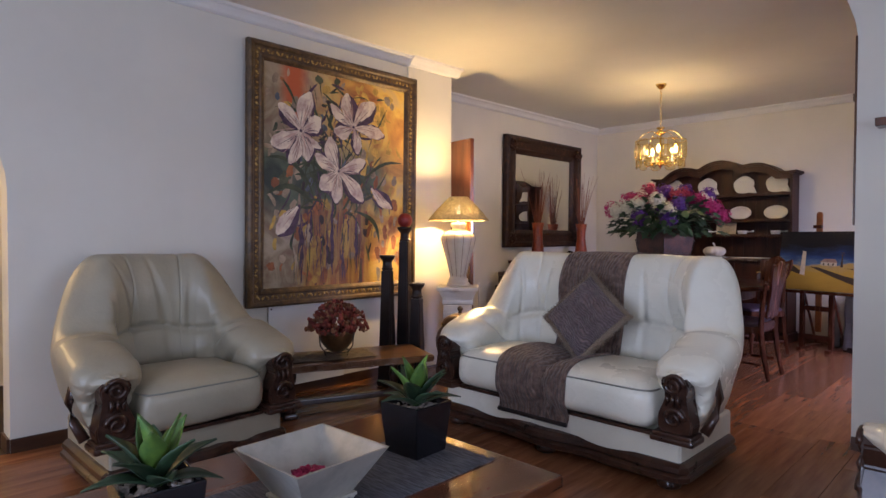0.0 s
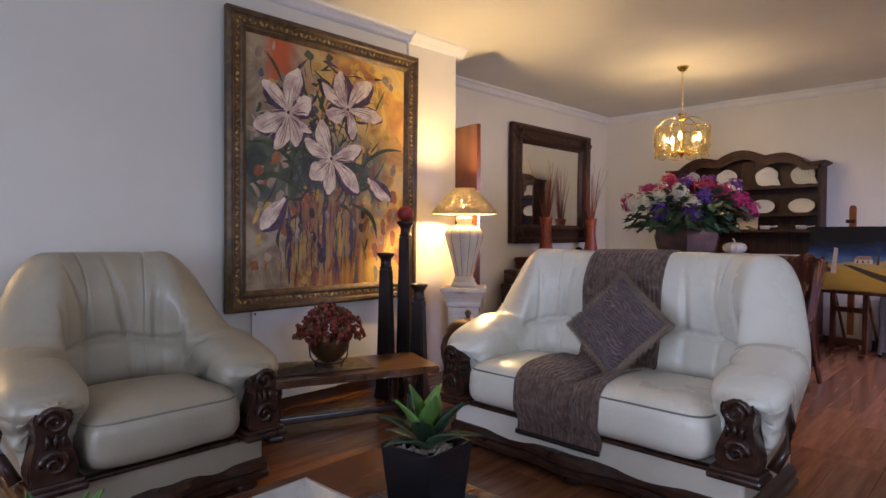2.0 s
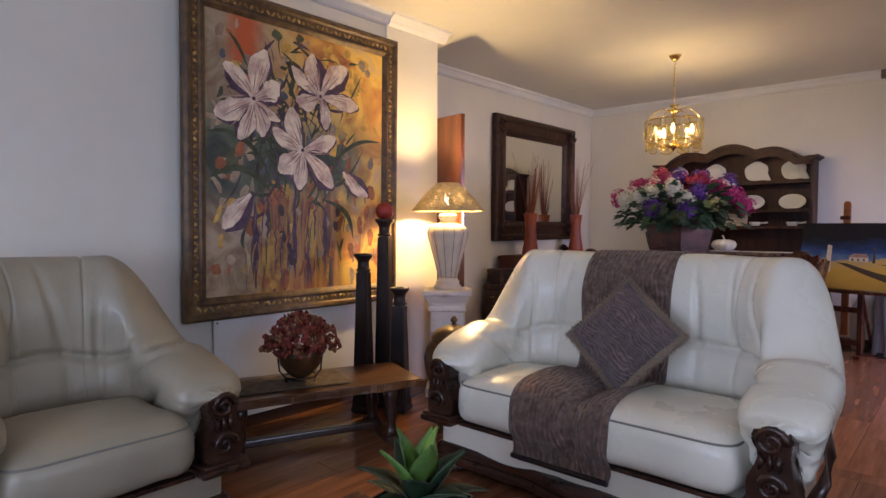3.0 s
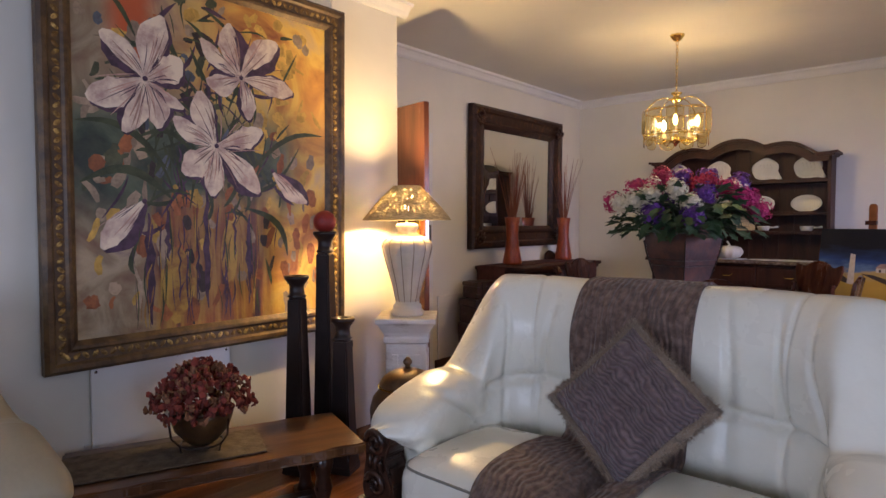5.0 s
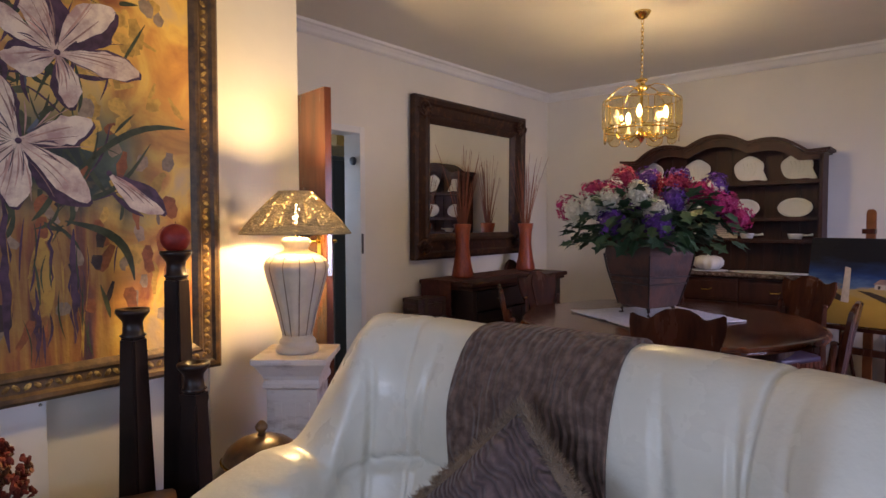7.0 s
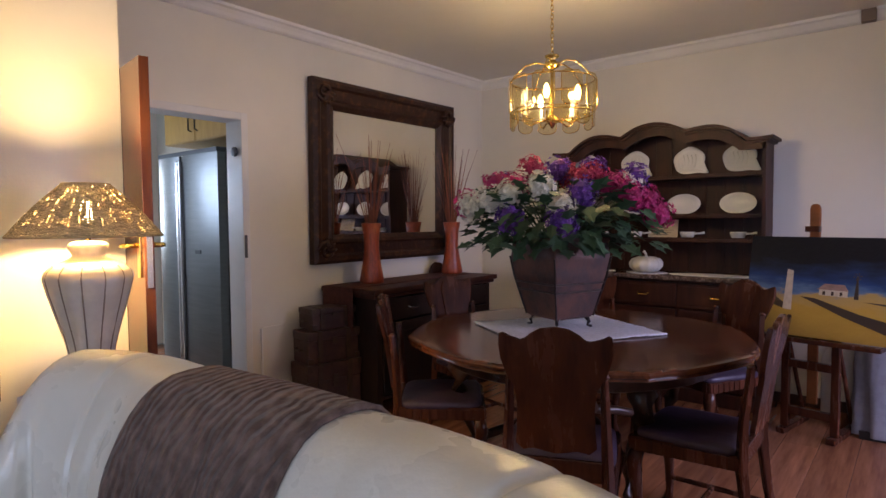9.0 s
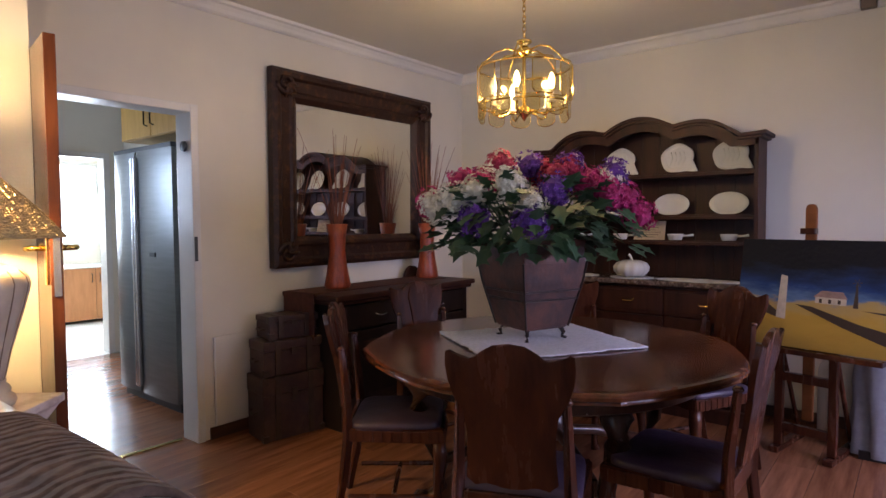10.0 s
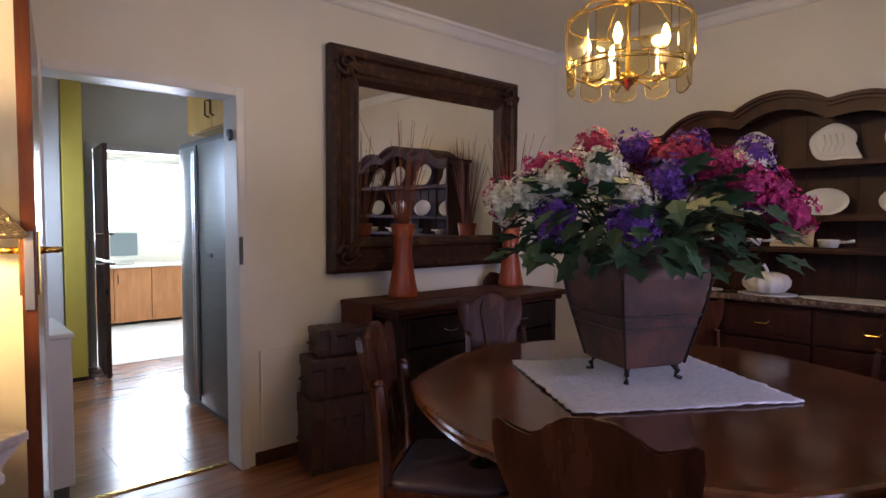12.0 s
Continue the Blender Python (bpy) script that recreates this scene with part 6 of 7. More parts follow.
def trunk(at, l, d, h, label):
    e = thing("storage_trunk", at, -10, label, "trunk", "stacked trunks by the doorway")
    part("body", box(0, d, 0, l, 0, h * 0.72 - 0.002, 0.006), M_TRUNK, e)
    part("lid", box(-0.003, d + 0.006, -0.006, l + 0.006, h * 0.72, h, 0.010), M_TRUNK, e)
    for f in (0.22, 0.78):
        part("strap", box(0.01, d + 0.011, l * f - 0.018, l * f + 0.018, 0.004, h + 0.004, 0.002), M_TRUNKSTRAP, e, "worn leather strap")
    part("latch", box(d + 0.0065, d + 0.016, l / 2 - 0.02, l / 2 + 0.02, h * 0.58, h * 0.80, 0.002), M_TRUNKSTRAP, e)
    for y0, y1 in ((-0.008, 0.03), (l - 0.03, l + 0.008)):
        for z0, z1 in ((0, 0.04), (h - 0.045, h + 0.002)):
            part("corner_cap", box(d - 0.03, d + 0.009, y0, y1, z0, z1, 0.003), M_TRUNKSTRAP, e)
    part("side_handle", tube([(d * 0.3, -0.007, h * 0.45), (d * 0.35, -0.03, h * 0.42), (d * 0.65, -0.03, h * 0.42), (d * 0.7, -0.007, h * 0.45)], 0.007, 6), M_TRUNKSTRAP, e)


trunk((-4.20, 9.18, 0), 0.41, 0.24, 0.40, "large dark leather trunk at the bottom of the stack")
trunk((-4.20, 9.20, 0.402), 0.39, 0.22, 0.215, "medium dark leather trunk in the middle of the stack")
trunk((-4.21, 9.26, 0.622), 0.33, 0.20, 0.145, "small dark leather trunk on top of the stack")


# ---- hutch ----
def hutch():
    e = thing("hutch", (-2.46, 11.60, 0), 0, "dark wooden plate hutch with arched top and open shelves", "hutch")
    W, D, F = 0.795, 0.40, 0.30     # half width, depth of the base, of the upper part
    part("base_carcass", box(-W + 0.02, W - 0.02, -D + 0.03, -0.005, 0.10, 0.905), M_HUTCH, e)
    part("base_plinth", box(-W, W, -D, -0.005, 0, 0.0995, 0.008), M_HUTCH, e)
    part("counter", box(-W - 0.03, W + 0.03, -D - 0.04, -0.005, 0.9055, 0.940, 0.008), M_STONE, e, "mottled stone-look counter")
    cols = ((-0.765, -0.29), (-0.27, 0.22), (0.24, 0.765))
    for k, (x0, x1) in enumerate(cols):
        d = part("drawer", box(x0, x1, -D + 0.005, -D + 0.0295, 0.70, 0.885, 0.004), M_HUTCH, e)
        part("drawer_panel", box(x0 + 0.03, x1 - 0.03, -D - 0.001, -D + 0.0045, 0.725, 0.86, 0.003), M_HUTCH, d)
        xm = (x0 + x1) / 2
        part("handle", tube([(xm - 0.04, -D - 0.002, 0.80), (xm - 0.03, -D - 0.020, 0.785), (xm + 0.03, -D - 0.020, 0.785), (xm + 0.04, -D - 0.002, 0.80)], 0.004, 6), M_BRASS, d, "small brass drop handle")
        if k == 1:
            for z in (0.52, 0.34, 0.16):
                d = part("drawer", box(x0, x1, -D + 0.005, -D + 0.0295, z, z + 0.165, 0.004), M_HUTCH, e)
                part("handle", tube([(xm - 0.04, -D + 0.004, z + 0.09), (xm - 0.03, -D - 0.014, z + 0.08), (xm + 0.03, -D - 0.014, z + 0.08), (xm + 0.04, -D + 0.004, z + 0.09)], 0.004, 6), M_BRASS, d)
        else:
            d = part("door", box(x0, x1, -D + 0.005, -D + 0.0295, 0.12, 0.685, 0.004), M_HUTCH, e)
            part("raised_panel", prism([(x0 + 0.06, 0.18), (x1 - 0.06, 0.18), (x1 - 0.06, 0.55), (xm + 0.08, 0.60), (xm, 0.63), (xm - 0.08, 0.60), (x0 + 0.06, 0.55)], lambda a, b, q: (a, -D + 0.004 - q, b), 0.012, 0.004), M_HUTCH, d)
            part("knob", lathe([(0.006, 0), (0.014, 0.01), (0.010, 0.018)], 12, (x1 - 0.03 if k == 0 else x0 + 0.03, -D - 0.012, 0.42)), M_BRASS, d)
    def top(x):
        lobes = ((0.016, 2.101, 1.5, 1.5), (0.40, 2.042, 0.9, 2.0), (-0.40, 2.046, 2.0, 1.1))
        return max([1.920 + 0.012 * (abs(x) / W) ** 8] + [z - (kl if x < c else kr) * (x - c) ** 2 for c, z, kl, kr in lobes])
    n = 72
    out = [(-W + 0.01, 0.9405)] + [(-W + 0.01 + (2 * W - 0.02) * k / n, top(-W + 2 * W * k / n) - 0.02) for k in range(n + 1)] + [(W - 0.01, 0.9405)]
    part("back_board", prism(out, lambda a, b, d: (a, -0.028 + d, b), 0.02), M_HUTCH, e)
    for k in range(12):
        x = -W + 0.07 + k * (2 * W - 0.14) / 11
        part("back_slat", box(x - 0.006, x + 0.006, -0.036, -0.0285, 0.95, top(x) - 0.10, 0.003), M_HUTCH, e)
    for s in (-1, 1):
        x = s * (W - 0.015)
        part("side_panel", prism([(-0.03, 0.9405), (-F, 0.9405), (-F, 1.02), (-F + 0.06, 1.10), (-F + 0.02, 1.22), (-F + 0.02, 1.38), (-F, 1.50), (-F, 1.93), (-0.03, 1.93)], lambda a, b, d: (x - 0.012 + d, a, b), 0.024, 0.003), M_HUTCH, e)
    for z in (1.185, 1.365, 1.665):
        s = part("shelf", box(-W + 0.03, W - 0.03, -F + 0.05, -0.037, z, z + 0.022, 0.003), M_HUTCH, e)
        part("plate_rail", box(-W + 0.03, W - 0.03, -F + 0.055, -F + 0.066, z + 0.0225, z + 0.034, 0.002), M_HUTCH, s)
    # arched cornice board and its mouldings
    face = [(-W - 0.0 + 2 * W * k / n, top(-W + 2 * W * k / n) - 0.015) for k in range(n + 1)]
    low = [(x, max(1.845, z - 0.085)) for x, z in face][::-1]
    part("arched_board", prism(face + low, lambda a, b, d: (a, -F + d, b), 0.022), M_HUTCH, e)
    for lift, out_y, th in ((0.0, 0.045, 0.022), (-0.020, 0.022, 0.018)):
        a = [(x * (1 + out_y / W), z + 0.015 + lift) for x, z in face]
        b = [(x, z - th) for x, z in a][::-1]
        part("cornice_moulding", prism(a + b, lambda p, q, d: (p, -F - out_y + d, q), F + out_y - 0.03), M_HUTCH, e)


hutch()


def tilted(name, x, z, turn, label, category, group, y=11.47):
    e = new(name)
    e.matrix_world = pose(x, y, z, 0, 0, turn) @ pose(0, 0, 0, 78, 0, 0)
    return tagged(e, label, category, group)


def oval_plate(x, z, rx, rz):
    e = tilted("serving_plate", x, z, 0, "white oval porcelain plate standing on the hutch shelf", "plate", "oval plates on the hutch", 11.49)
    bm = bmesh.new()
    prof = [(0.0, 0.004), (0.60, 0.004), (0.72, 0.010), (0.96, 0.020), (1.0, 0.024), (0.98, 0.027), (0.72, 0.015), (0.60, 0.010), (0.0, 0.009)]
    rings = [[bm.verts.new((r * rx * math.cos(k * math.pi / 20), rz + r * rz * math.sin(k * math.pi / 20), h)) for k in range(40)] for r, h in prof[1:-1]]
    for a, b in zip(rings, rings[1:]):
        for i in range(40):
            bm.faces.new((a[i], a[(i + 1) % 40], b[(i + 1) % 40], b[i]))
    bm.faces.new(rings[0][::-1])
    bm.faces.new(rings[-1])
    part("plate_body", bm, M_WHITEPL, e, smooth=True)


def fish_plate(x, z):
    e = tilted("fish_plate", x, z, 0, "white porcelain fish-shaped plate standing on the upper shelf", "plate", "fish plates on the hutch", 11.49)
    out = []
    for k in range(34):
        a = 2 * math.pi * k / 34
        r = 0.112 * (1 + 0.03 * math.sin(5 * a))
        px, pz = r * 1.05 * math.cos(a), r * 0.98 * math.sin(a)
        if -0.95 < math.atan2(pz, px) < -0.25:
            f = math.sin(math.pi * (math.atan2(pz, px) + 0.95) / 0.70)
            px, pz = px + 0.055 * f, pz - 0.045 * f
        out.append((px, pz + 0.12))
    def ring(s, h):
        return [(a * s, 0.12 + (b - 0.12) * s, h) for a, b in out]
    bm = bmesh.new()
    rings = [[bm.verts.new(p) for p in ring(s, h)] for s, h in ((0.7, 0.003), (1.0, 0.020), (0.97, 0.024), (0.72, 0.010), (0.66, 0.009))]
    for a, b in zip(rings, rings[1:]):
        for i in range(34):
            bm.faces.new((a[i], a[(i + 1) % 34], b[(i + 1) % 34], b[i]))
    bm.faces.new(rings[0][::-1])
    bm.faces.new(rings[-1])
    part("plate_body", bm, M_WHITEPL, e, smooth=True)
    bm = bmesh.new()
    for k in range(4):
        add_tube(bm, [(-0.05 + 0.03 * k, 0.07, 0.0105), (-0.035 + 0.03 * k, 0.12, 0.0125), (-0.05 + 0.03 * k, 0.17, 0.0105)], 0.003, 5)
    part("scale_relief", bm, M_WHITEPL, e, smooth=True)


for x in (-3.09, -2.67, -2.24, -1.88):
    fish_plate(x, 1.690)
for x in (-3.06, -2.67, -2.275, -1.885):
    oval_plate(x, 1.390, 0.128, 0.082)
for x in (-3.0, -2.64, -2.23, -1.87):
    e = thing("sauce_bowl", (x, 11.44, 1.209), 0, "small white porcelain bowl with a side handle", "bowl", "handled bowls on the hutch")
    part("bowl_body", lathe([(0.030, 0), (0.045, 0.010), (0.055, 0.040), (0.056, 0.052), (0.050, 0.052), (0.044, 0.02)], 24), M_WHITEPL, e, smooth=True)
    part("handle", tube([(0.05, 0, 0.038), (0.09, 0, 0.040), (0.125, 0, 0.046)], [0.008, 0.007, 0.010], 8), M_WHITEPL, e, smooth=True)


def pumpkin():
    e = thing("pumpkin_tureen", (-2.50, 11.30, 0.946), 0, "white ribbed porcelain pumpkin on a lace doily", "tureen")
    prof = [(0.05, 0), (0.095, 0.012), (0.122, 0.045), (0.125, 0.075), (0.105, 0.105), (0.06, 0.122), (0.02, 0.118)]
    part("pumpkin_body", lathe(prof, 72, lobes=12, depth=0.045), M_WHITEPL, e, smooth=True)
    part("stem", tube([(0, 0, 0.112), (0.0, 0, 0.135), (-0.01, 0, 0.155), (-0.02, 0, 0.165)], [0.016, 0.010, 0.009, 0.012], 8), M_WHITEPL, e, smooth=True)


pumpkin()
for x, w in ((-2.98, 0.22), (-2.50, 0.16), (-2.02, 0.30)):
    e = thing("lace_doily", (x, 11.31, 0.9405), 0, "white lace doily on the hutch counter", "doily", "doilies on the hutch")
    out = [(w * (1 + 0.03 * math.cos(k * math.pi / 2)) * math.cos(k * math.pi / 24), 0.115 * (1 + 0.04 * math.cos(k * math.pi / 2)) * math.sin(k * math.pi / 24)) for k in range(48)]
    part("lace", prism(out, lambda a, b, d: (a, b, d), 0.004), M_LACE, e)
e = new("recipe_card")
e.matrix_world = pose(-2.42, 11.43, 1.208, 0, 0, 0) @ pose(0, 0, 0, -12, 0, 0)
tagged(e, "aged paper card with faint lines on the lower shelf", "card")
part("card", box(-0.115, 0.115, 0, 0.004, 0.0, 0.15), M_PAPER, e)
for k in range(6):
    part("text_line", box(-0.085, 0.085 - 0.02 * (k % 3), -0.0012, -0.0002, 0.118 - 0.018 * k, 0.121 - 0.018 * k), M_INK, e)


# ---- dining table ----
TX, TY = -2.27, 9.62


def dining_table():
    e = thing("dining_table", (TX, TY, 0), 0, "round polished dark wooden dining table with scalloped edge", "dining table")
    def radius(a):
        q = abs(math.sin(4 * a))
        return 0.905 - 0.022 * q ** 0.5 + 0.006 * math.cos(8 * a) - 0.020 * math.exp(-((math.sin(4 * a)) / 0.12) ** 2) * (1 if math.cos(4 * a) > 0 else 0)
    prof = [(-0.14, 0.712), (-0.03, 0.714), (-0.006, 0.720), (-0.012, 0.728), (0.0, 0.736), (0.0, 0.748), (-0.006, 0.756), (-0.02, 0.760), (-0.05, 0.761)]
    bm = bmesh.new()
    n = 192
    rings = [[bm.verts.new(((radius(2 * math.pi * k / n) + o) * math.cos(2 * math.pi * k / n), (radius(2 * math.pi * k / n) + o) * math.sin(2 * math.pi * k / n), z)) for k in range(n)] for o, z in prof]
    for a, b in zip(rings, rings[1:]):
        for i in range(n):
            bm.faces.new((a[i], a[(i + 1) % n], b[(i + 1) % n], b[i]))
    bm.faces.new(rings[0][::-1])
    bm.faces.new(rings[-1])
    part("tabletop", bm, M_TABLEWOOD, e)
    part("apron", lathe([(0.70, 0.62), (0.72, 0.63), (0.72, 0.711), (0.60, 0.7115)], 64), M_CARVED, e)
    for k in range(4):
        a = math.radians(45 + 90 * k + 8)
        c, s = math.cos(a), math.sin(a)
        bm = bmesh.new()
        pts = [(0.60, 0.64), (0.66, 0.58), (0.665, 0.48), (0.60, 0.34), (0.54, 0.20), (0.545, 0.10), (0.60, 0.05), (0.64, 0.045)]
        add_tube(bm, [(r * c, r * s, z) for r, z in pts], [0.06, 0.065, 0.055, 0.038, 0.028, 0.026, 0.032, 0.024], 12)
        leg = part("leg", bm, M_CARVED, e, "carved cabriole leg with ball and claw foot", smooth=True)
        part("ball_foot", lathe([(0.01, 0)] + [(0.042 * math.sin(q * math.pi / 10), 0.042 - 0.042 * math.cos(q * math.pi / 10)) for q in range(1, 10)] + [(0.01, 0.084)], 18, (0.64 * c, 0.64 * s, 0)), M_CARVED, leg, smooth=True)
        bm = bmesh.new()
        for q in (-0.5, 0, 0.5):
            d = Vector((math.cos(a + q), math.sin(a + q), 0))
            o = Vector((0.62 * c, 0.62 * s, 0))
            add_tube(bm, [o + Vector((0, 0, 0.075)), o + d * 0.040 + Vector((0, 0, 0.078)), o + d * 0.066 + Vector((0, 0, 0.045)), o + d * 0.064 + Vector((0, 0, 0.012))], [0.014, 0.012, 0.010, 0.005], 7)
        part("claw", bm, M_CARVED, leg, smooth=True)
    part("pedestal_block", lathe([(0.10, 0.30), (0.13, 0.34), (0.10, 0.40), (0.08, 0.50), (0.14, 0.58), (0.16, 0.6195)], 24), M_CARVED, e, smooth=True)
    for k in range(2):
        a = math.radians(45 + 90 * k + 8)
        c, s = math.cos(a), math.sin(a)
        part("stretcher", tube([(-0.56 * c, -0.56 * s, 0.22), (-0.25 * c, -0.25 * s, 0.30 + 0.03 * k), (0, 0, 0.33 + 0.03 * k), (0.25 * c, 0.25 * s, 0.30 + 0.03 * k), (0.56 * c, 0.56 * s, 0.22)], 0.024, 10), M_CARVED, e, smooth=True)


dining_table()


def lace_cloth():
    e = thing("lace_tablecloth", (-2.33, 9.62, 0.762), 58, "small white crocheted square cloth on the dining table", "tablecloth")
    n = 44
    def f(u, v):
        x, y = (u - 0.5) * 0.80, (v - 0.5) * 0.70
        edge = 1 + 0.012 * math.sin(u * 75) * (abs(v - 0.5) > 0.47) + 0.012 * math.sin(v * 75) * (abs(u - 0.5) > 0.47)
        return Vector((x * edge, y * edge, 0.003 + 0.011 * max(0, noise.noise(Vector((x * 10, y * 10, 1))))))
    part("crochet", thicken(sheet(f, n, n), 0.005), M_LACE, e, smooth=True)


lace_cloth()


def planter():
    e = thing("planter", (-2.385, 9.66, 0.768), -22, "tall square rusted tin planter with little feet", "planter")
    s2 = math.sqrt(2)
    prof = [(0.105, 0.05), (0.118, 0.06), (0.140, 0.16), (0.165, 0.27), (0.178, 0.36), (0.172, 0.43), (0.182, 0.455), (0.176, 0.458), (0.16, 0.42), (0.14, 0.25)]
    bm = lathe([(r * s2, z) for r, z in prof], 4, turn=math.pi / 4)
    bmesh.ops.bevel(bm, geom=[x for x in bm.edges if x.calc_length() > 0.01], offset=0.004, segments=2, affect="EDGES")
    part("planter_body", bm, M_PLANTER, e)
    for z, r in ((0.185, 0.1465), (0.225, 0.1555)):
        bm = lathe([((r + 0.001) * s2, z), ((r + 0.005) * s2, z + 0.003), ((r + 0.007) * s2, z + 0.009), ((r + 0.003) * s2, z + 0.011)], 4, turn=math.pi / 4)
        part("band", bm, M_PLANTERBAND, e, "thin raised metal band")
    for sx in (-1, 1):
        for sy in (-1, 1):
            part("foot", tube([(sx * 0.095, sy * 0.095, 0.055), (sx * 0.105, sy * 0.105, 0.03), (sx * 0.10, sy * 0.10, 0.012), (sx * 0.115, sy * 0.115, 0.004)], [0.013, 0.010, 0.007, 0.009], 8), M_BLACKWOOD, e, smooth=True)
            part("corner_rib", tube([(sx * 0.119, sy * 0.119, 0.06), (sx * 0.142, sy * 0.142, 0.16), (sx * 0.167, sy * 0.167, 0.27), (sx * 0.180, sy * 0.180, 0.36)], 0.005, 6), M_BLACKWOOD, e)


planter()
for o in bpy.data.objects["planter"].children:
    o.data.transform(Matrix.Diagonal((1.09, 1.09, 1.09, 1)))


def bouquet():
    e = thing("bouquet", (-2.385, 9.66, 1.27), 39, "silk bouquet of white, purple and magenta blossoms with leaves", "flowers")
    rnd = random.Random(21)
    part("foam", lathe([(0.12, -0.06), (0.135, 0.0), (0.10, 0.03)], 16), M_LEAF, e)
    verts, faces = [], []
    for k in range(460):
        a = rnd.uniform(0, 6.283)
        low = rnd.random() < 0.60
        r = rnd.uniform(0.16, 0.50) if low else rnd.uniform(0.05, 0.45)
        z = rnd.uniform(-0.05, 0.16) if low else rnd.uniform(0.10, 0.30) * (1 - 0.3 * r)
        c = Vector((r * math.cos(a), r * math.sin(a), z))
        out = Vector((math.cos(a), math.sin(a), rnd.uniform(-0.9, 0.3) if low else rnd.uniform(-0.1, 0.8))).normalized()
        side = out.cross(Vector((0, 0, 1))).normalized()
        side = (side + Vector((rnd.uniform(-0.4, 0.4), rnd.uniform(-0.4, 0.4), rnd.uniform(-0.5, 0.5)))).normalized()
        up = side.cross(out).normalized()
        s = rnd.uniform(0.048, 0.074)
        b = len(verts)
        shape = ((0, 0), (0.45, 0.42), (0.95, 0.30), (1.1, 0.62), (1.35, 0.22), (1.85, 0.0), (1.35, -0.22), (1.1, -0.62), (0.95, -0.30), (0.45, -0.42))
        for p, q in shape:
            verts.append(c + out * p * s + side * q * s * 1.3 + up * (-0.25 * s * p * p * 0.35 + 0.10 * s * abs(q)))
        verts.append(c + out * 0.9 * s - up * 0.10 * s)
        faces += [(b + i, b + (i + 1) % 10, b + 10) for i in range(10)]
    raw("leaves", verts, faces, M_LEAF, e, "dark green lobed silk leaves", kind="stuff")
    def floret(verts, faces, c, n, s):
        t = n.cross(Vector((0.3, 0.5, 0.8))).normalized()
        o = n.cross(t)
        b = len(verts)
        verts.append(c)
        for i in range(5):
            a = i * 1.2566 + rnd.random()
            for da, rr, up in ((-0.5, 0.75, 0.35), (0, 1.1, 0.5), (0.5, 0.75, 0.35)):
                d = t * math.cos(a + da) + o * math.sin(a + da)
                verts.append(c + d * s * rr + n * s * up * rnd.uniform(0.6, 1.2))
        for i in range(5):
            q = b + 1 + i * 3
            faces.extend([(b, q, q + 1), (b, q + 1, q + 2)])
    heads = [
        ("white_blossom", M_FWHITE, [(-0.50, -0.08, 0.17), (-0.41, -0.15, 0.20), (-0.31, -0.19, 0.23), (-0.15, -0.27, 0.27), (-0.05, -0.30, 0.16), (0.38, -0.05, 0.28), (-0.22, 0.02, 0.30), (0.10, 0.32, 0.26), (-0.25, 0.30, 0.24), (0.35, 0.25, 0.24)]),
        ("purple_blossom", M_FPURPLE, [(-0.31, -0.24, 0.10), (-0.06, -0.36, 0.08), (0.07, -0.24, 0.24), (0.0, 0.05, 0.38), (0.21, 0.08, 0.38), (0.49, 0.10, 0.20), (0.42, -0.02, 0.33), (-0.28, 0.18, 0.30), (0.0, 0.36, 0.22)]),
        ("magenta_blossom", M_FPINK, [(-0.36, 0.02, 0.29), (0.34, -0.22, 0.22), (0.50, -0.17, 0.12), (0.44, -0.14, 0.20), (-0.26, -0.06, 0.28), (0.27, -0.14, 0.28), (-0.52, 0.06, 0.19), (0.20, 0.25, 0.31)]),
        ("red_blossom", M_FRED, [(0.12, -0.07, 0.32), (-0.15, 0.04, 0.38), (0.19, -0.02, 0.34), (0.06, 0.12, 0.35)]),
    ]
    for name, mat, spots in heads:
        for c0 in spots:
            c0 = Vector(c0) * 0.98
            verts, faces = [], []
            long = name == "white_blossom"
            for k in range(150):
                n = Vector((rnd.gauss(0, 1), rnd.gauss(0, 1), rnd.gauss(0, 1))).normalized()
                if long:
                    c = c0 + Vector((n.x * 0.066, n.y * 0.066, n.z * 0.072)) * rnd.uniform(0.65, 1.25)
                else:
                    c = c0 + n * 0.068 * rnd.uniform(0.62, 1.28)
                floret(verts, faces, c, n, rnd.uniform(0.012, 0.018))
            b0 = len(verts)
            for z, r in ((-0.055, 0.018), (-0.03, 0.045), (0.0, 0.054), (0.03, 0.046), (0.055, 0.018)):
                verts += [c0 + Vector((r * math.cos(q * 0.785), r * math.sin(q * 0.785), z)) for q in range(8)]
            faces += [(b0 + i * 8 + q, b0 + i * 8 + (q + 1) % 8, b0 + i * 8 + 8 + (q + 1) % 8, b0 + i * 8 + 8 + q) for i in range(4) for q in range(8)]
            raw(name, verts, faces, mat, e, smooth=False)
            q = c0 * 0.25
            stem = bmesh.new()
            add_tube(stem, [(q.x, q.y, -0.02), tuple(c0 * 0.7), tuple(c0)], 0.0035, 5)
            part("stem", stem, M_LEAF, e)


bouquet()


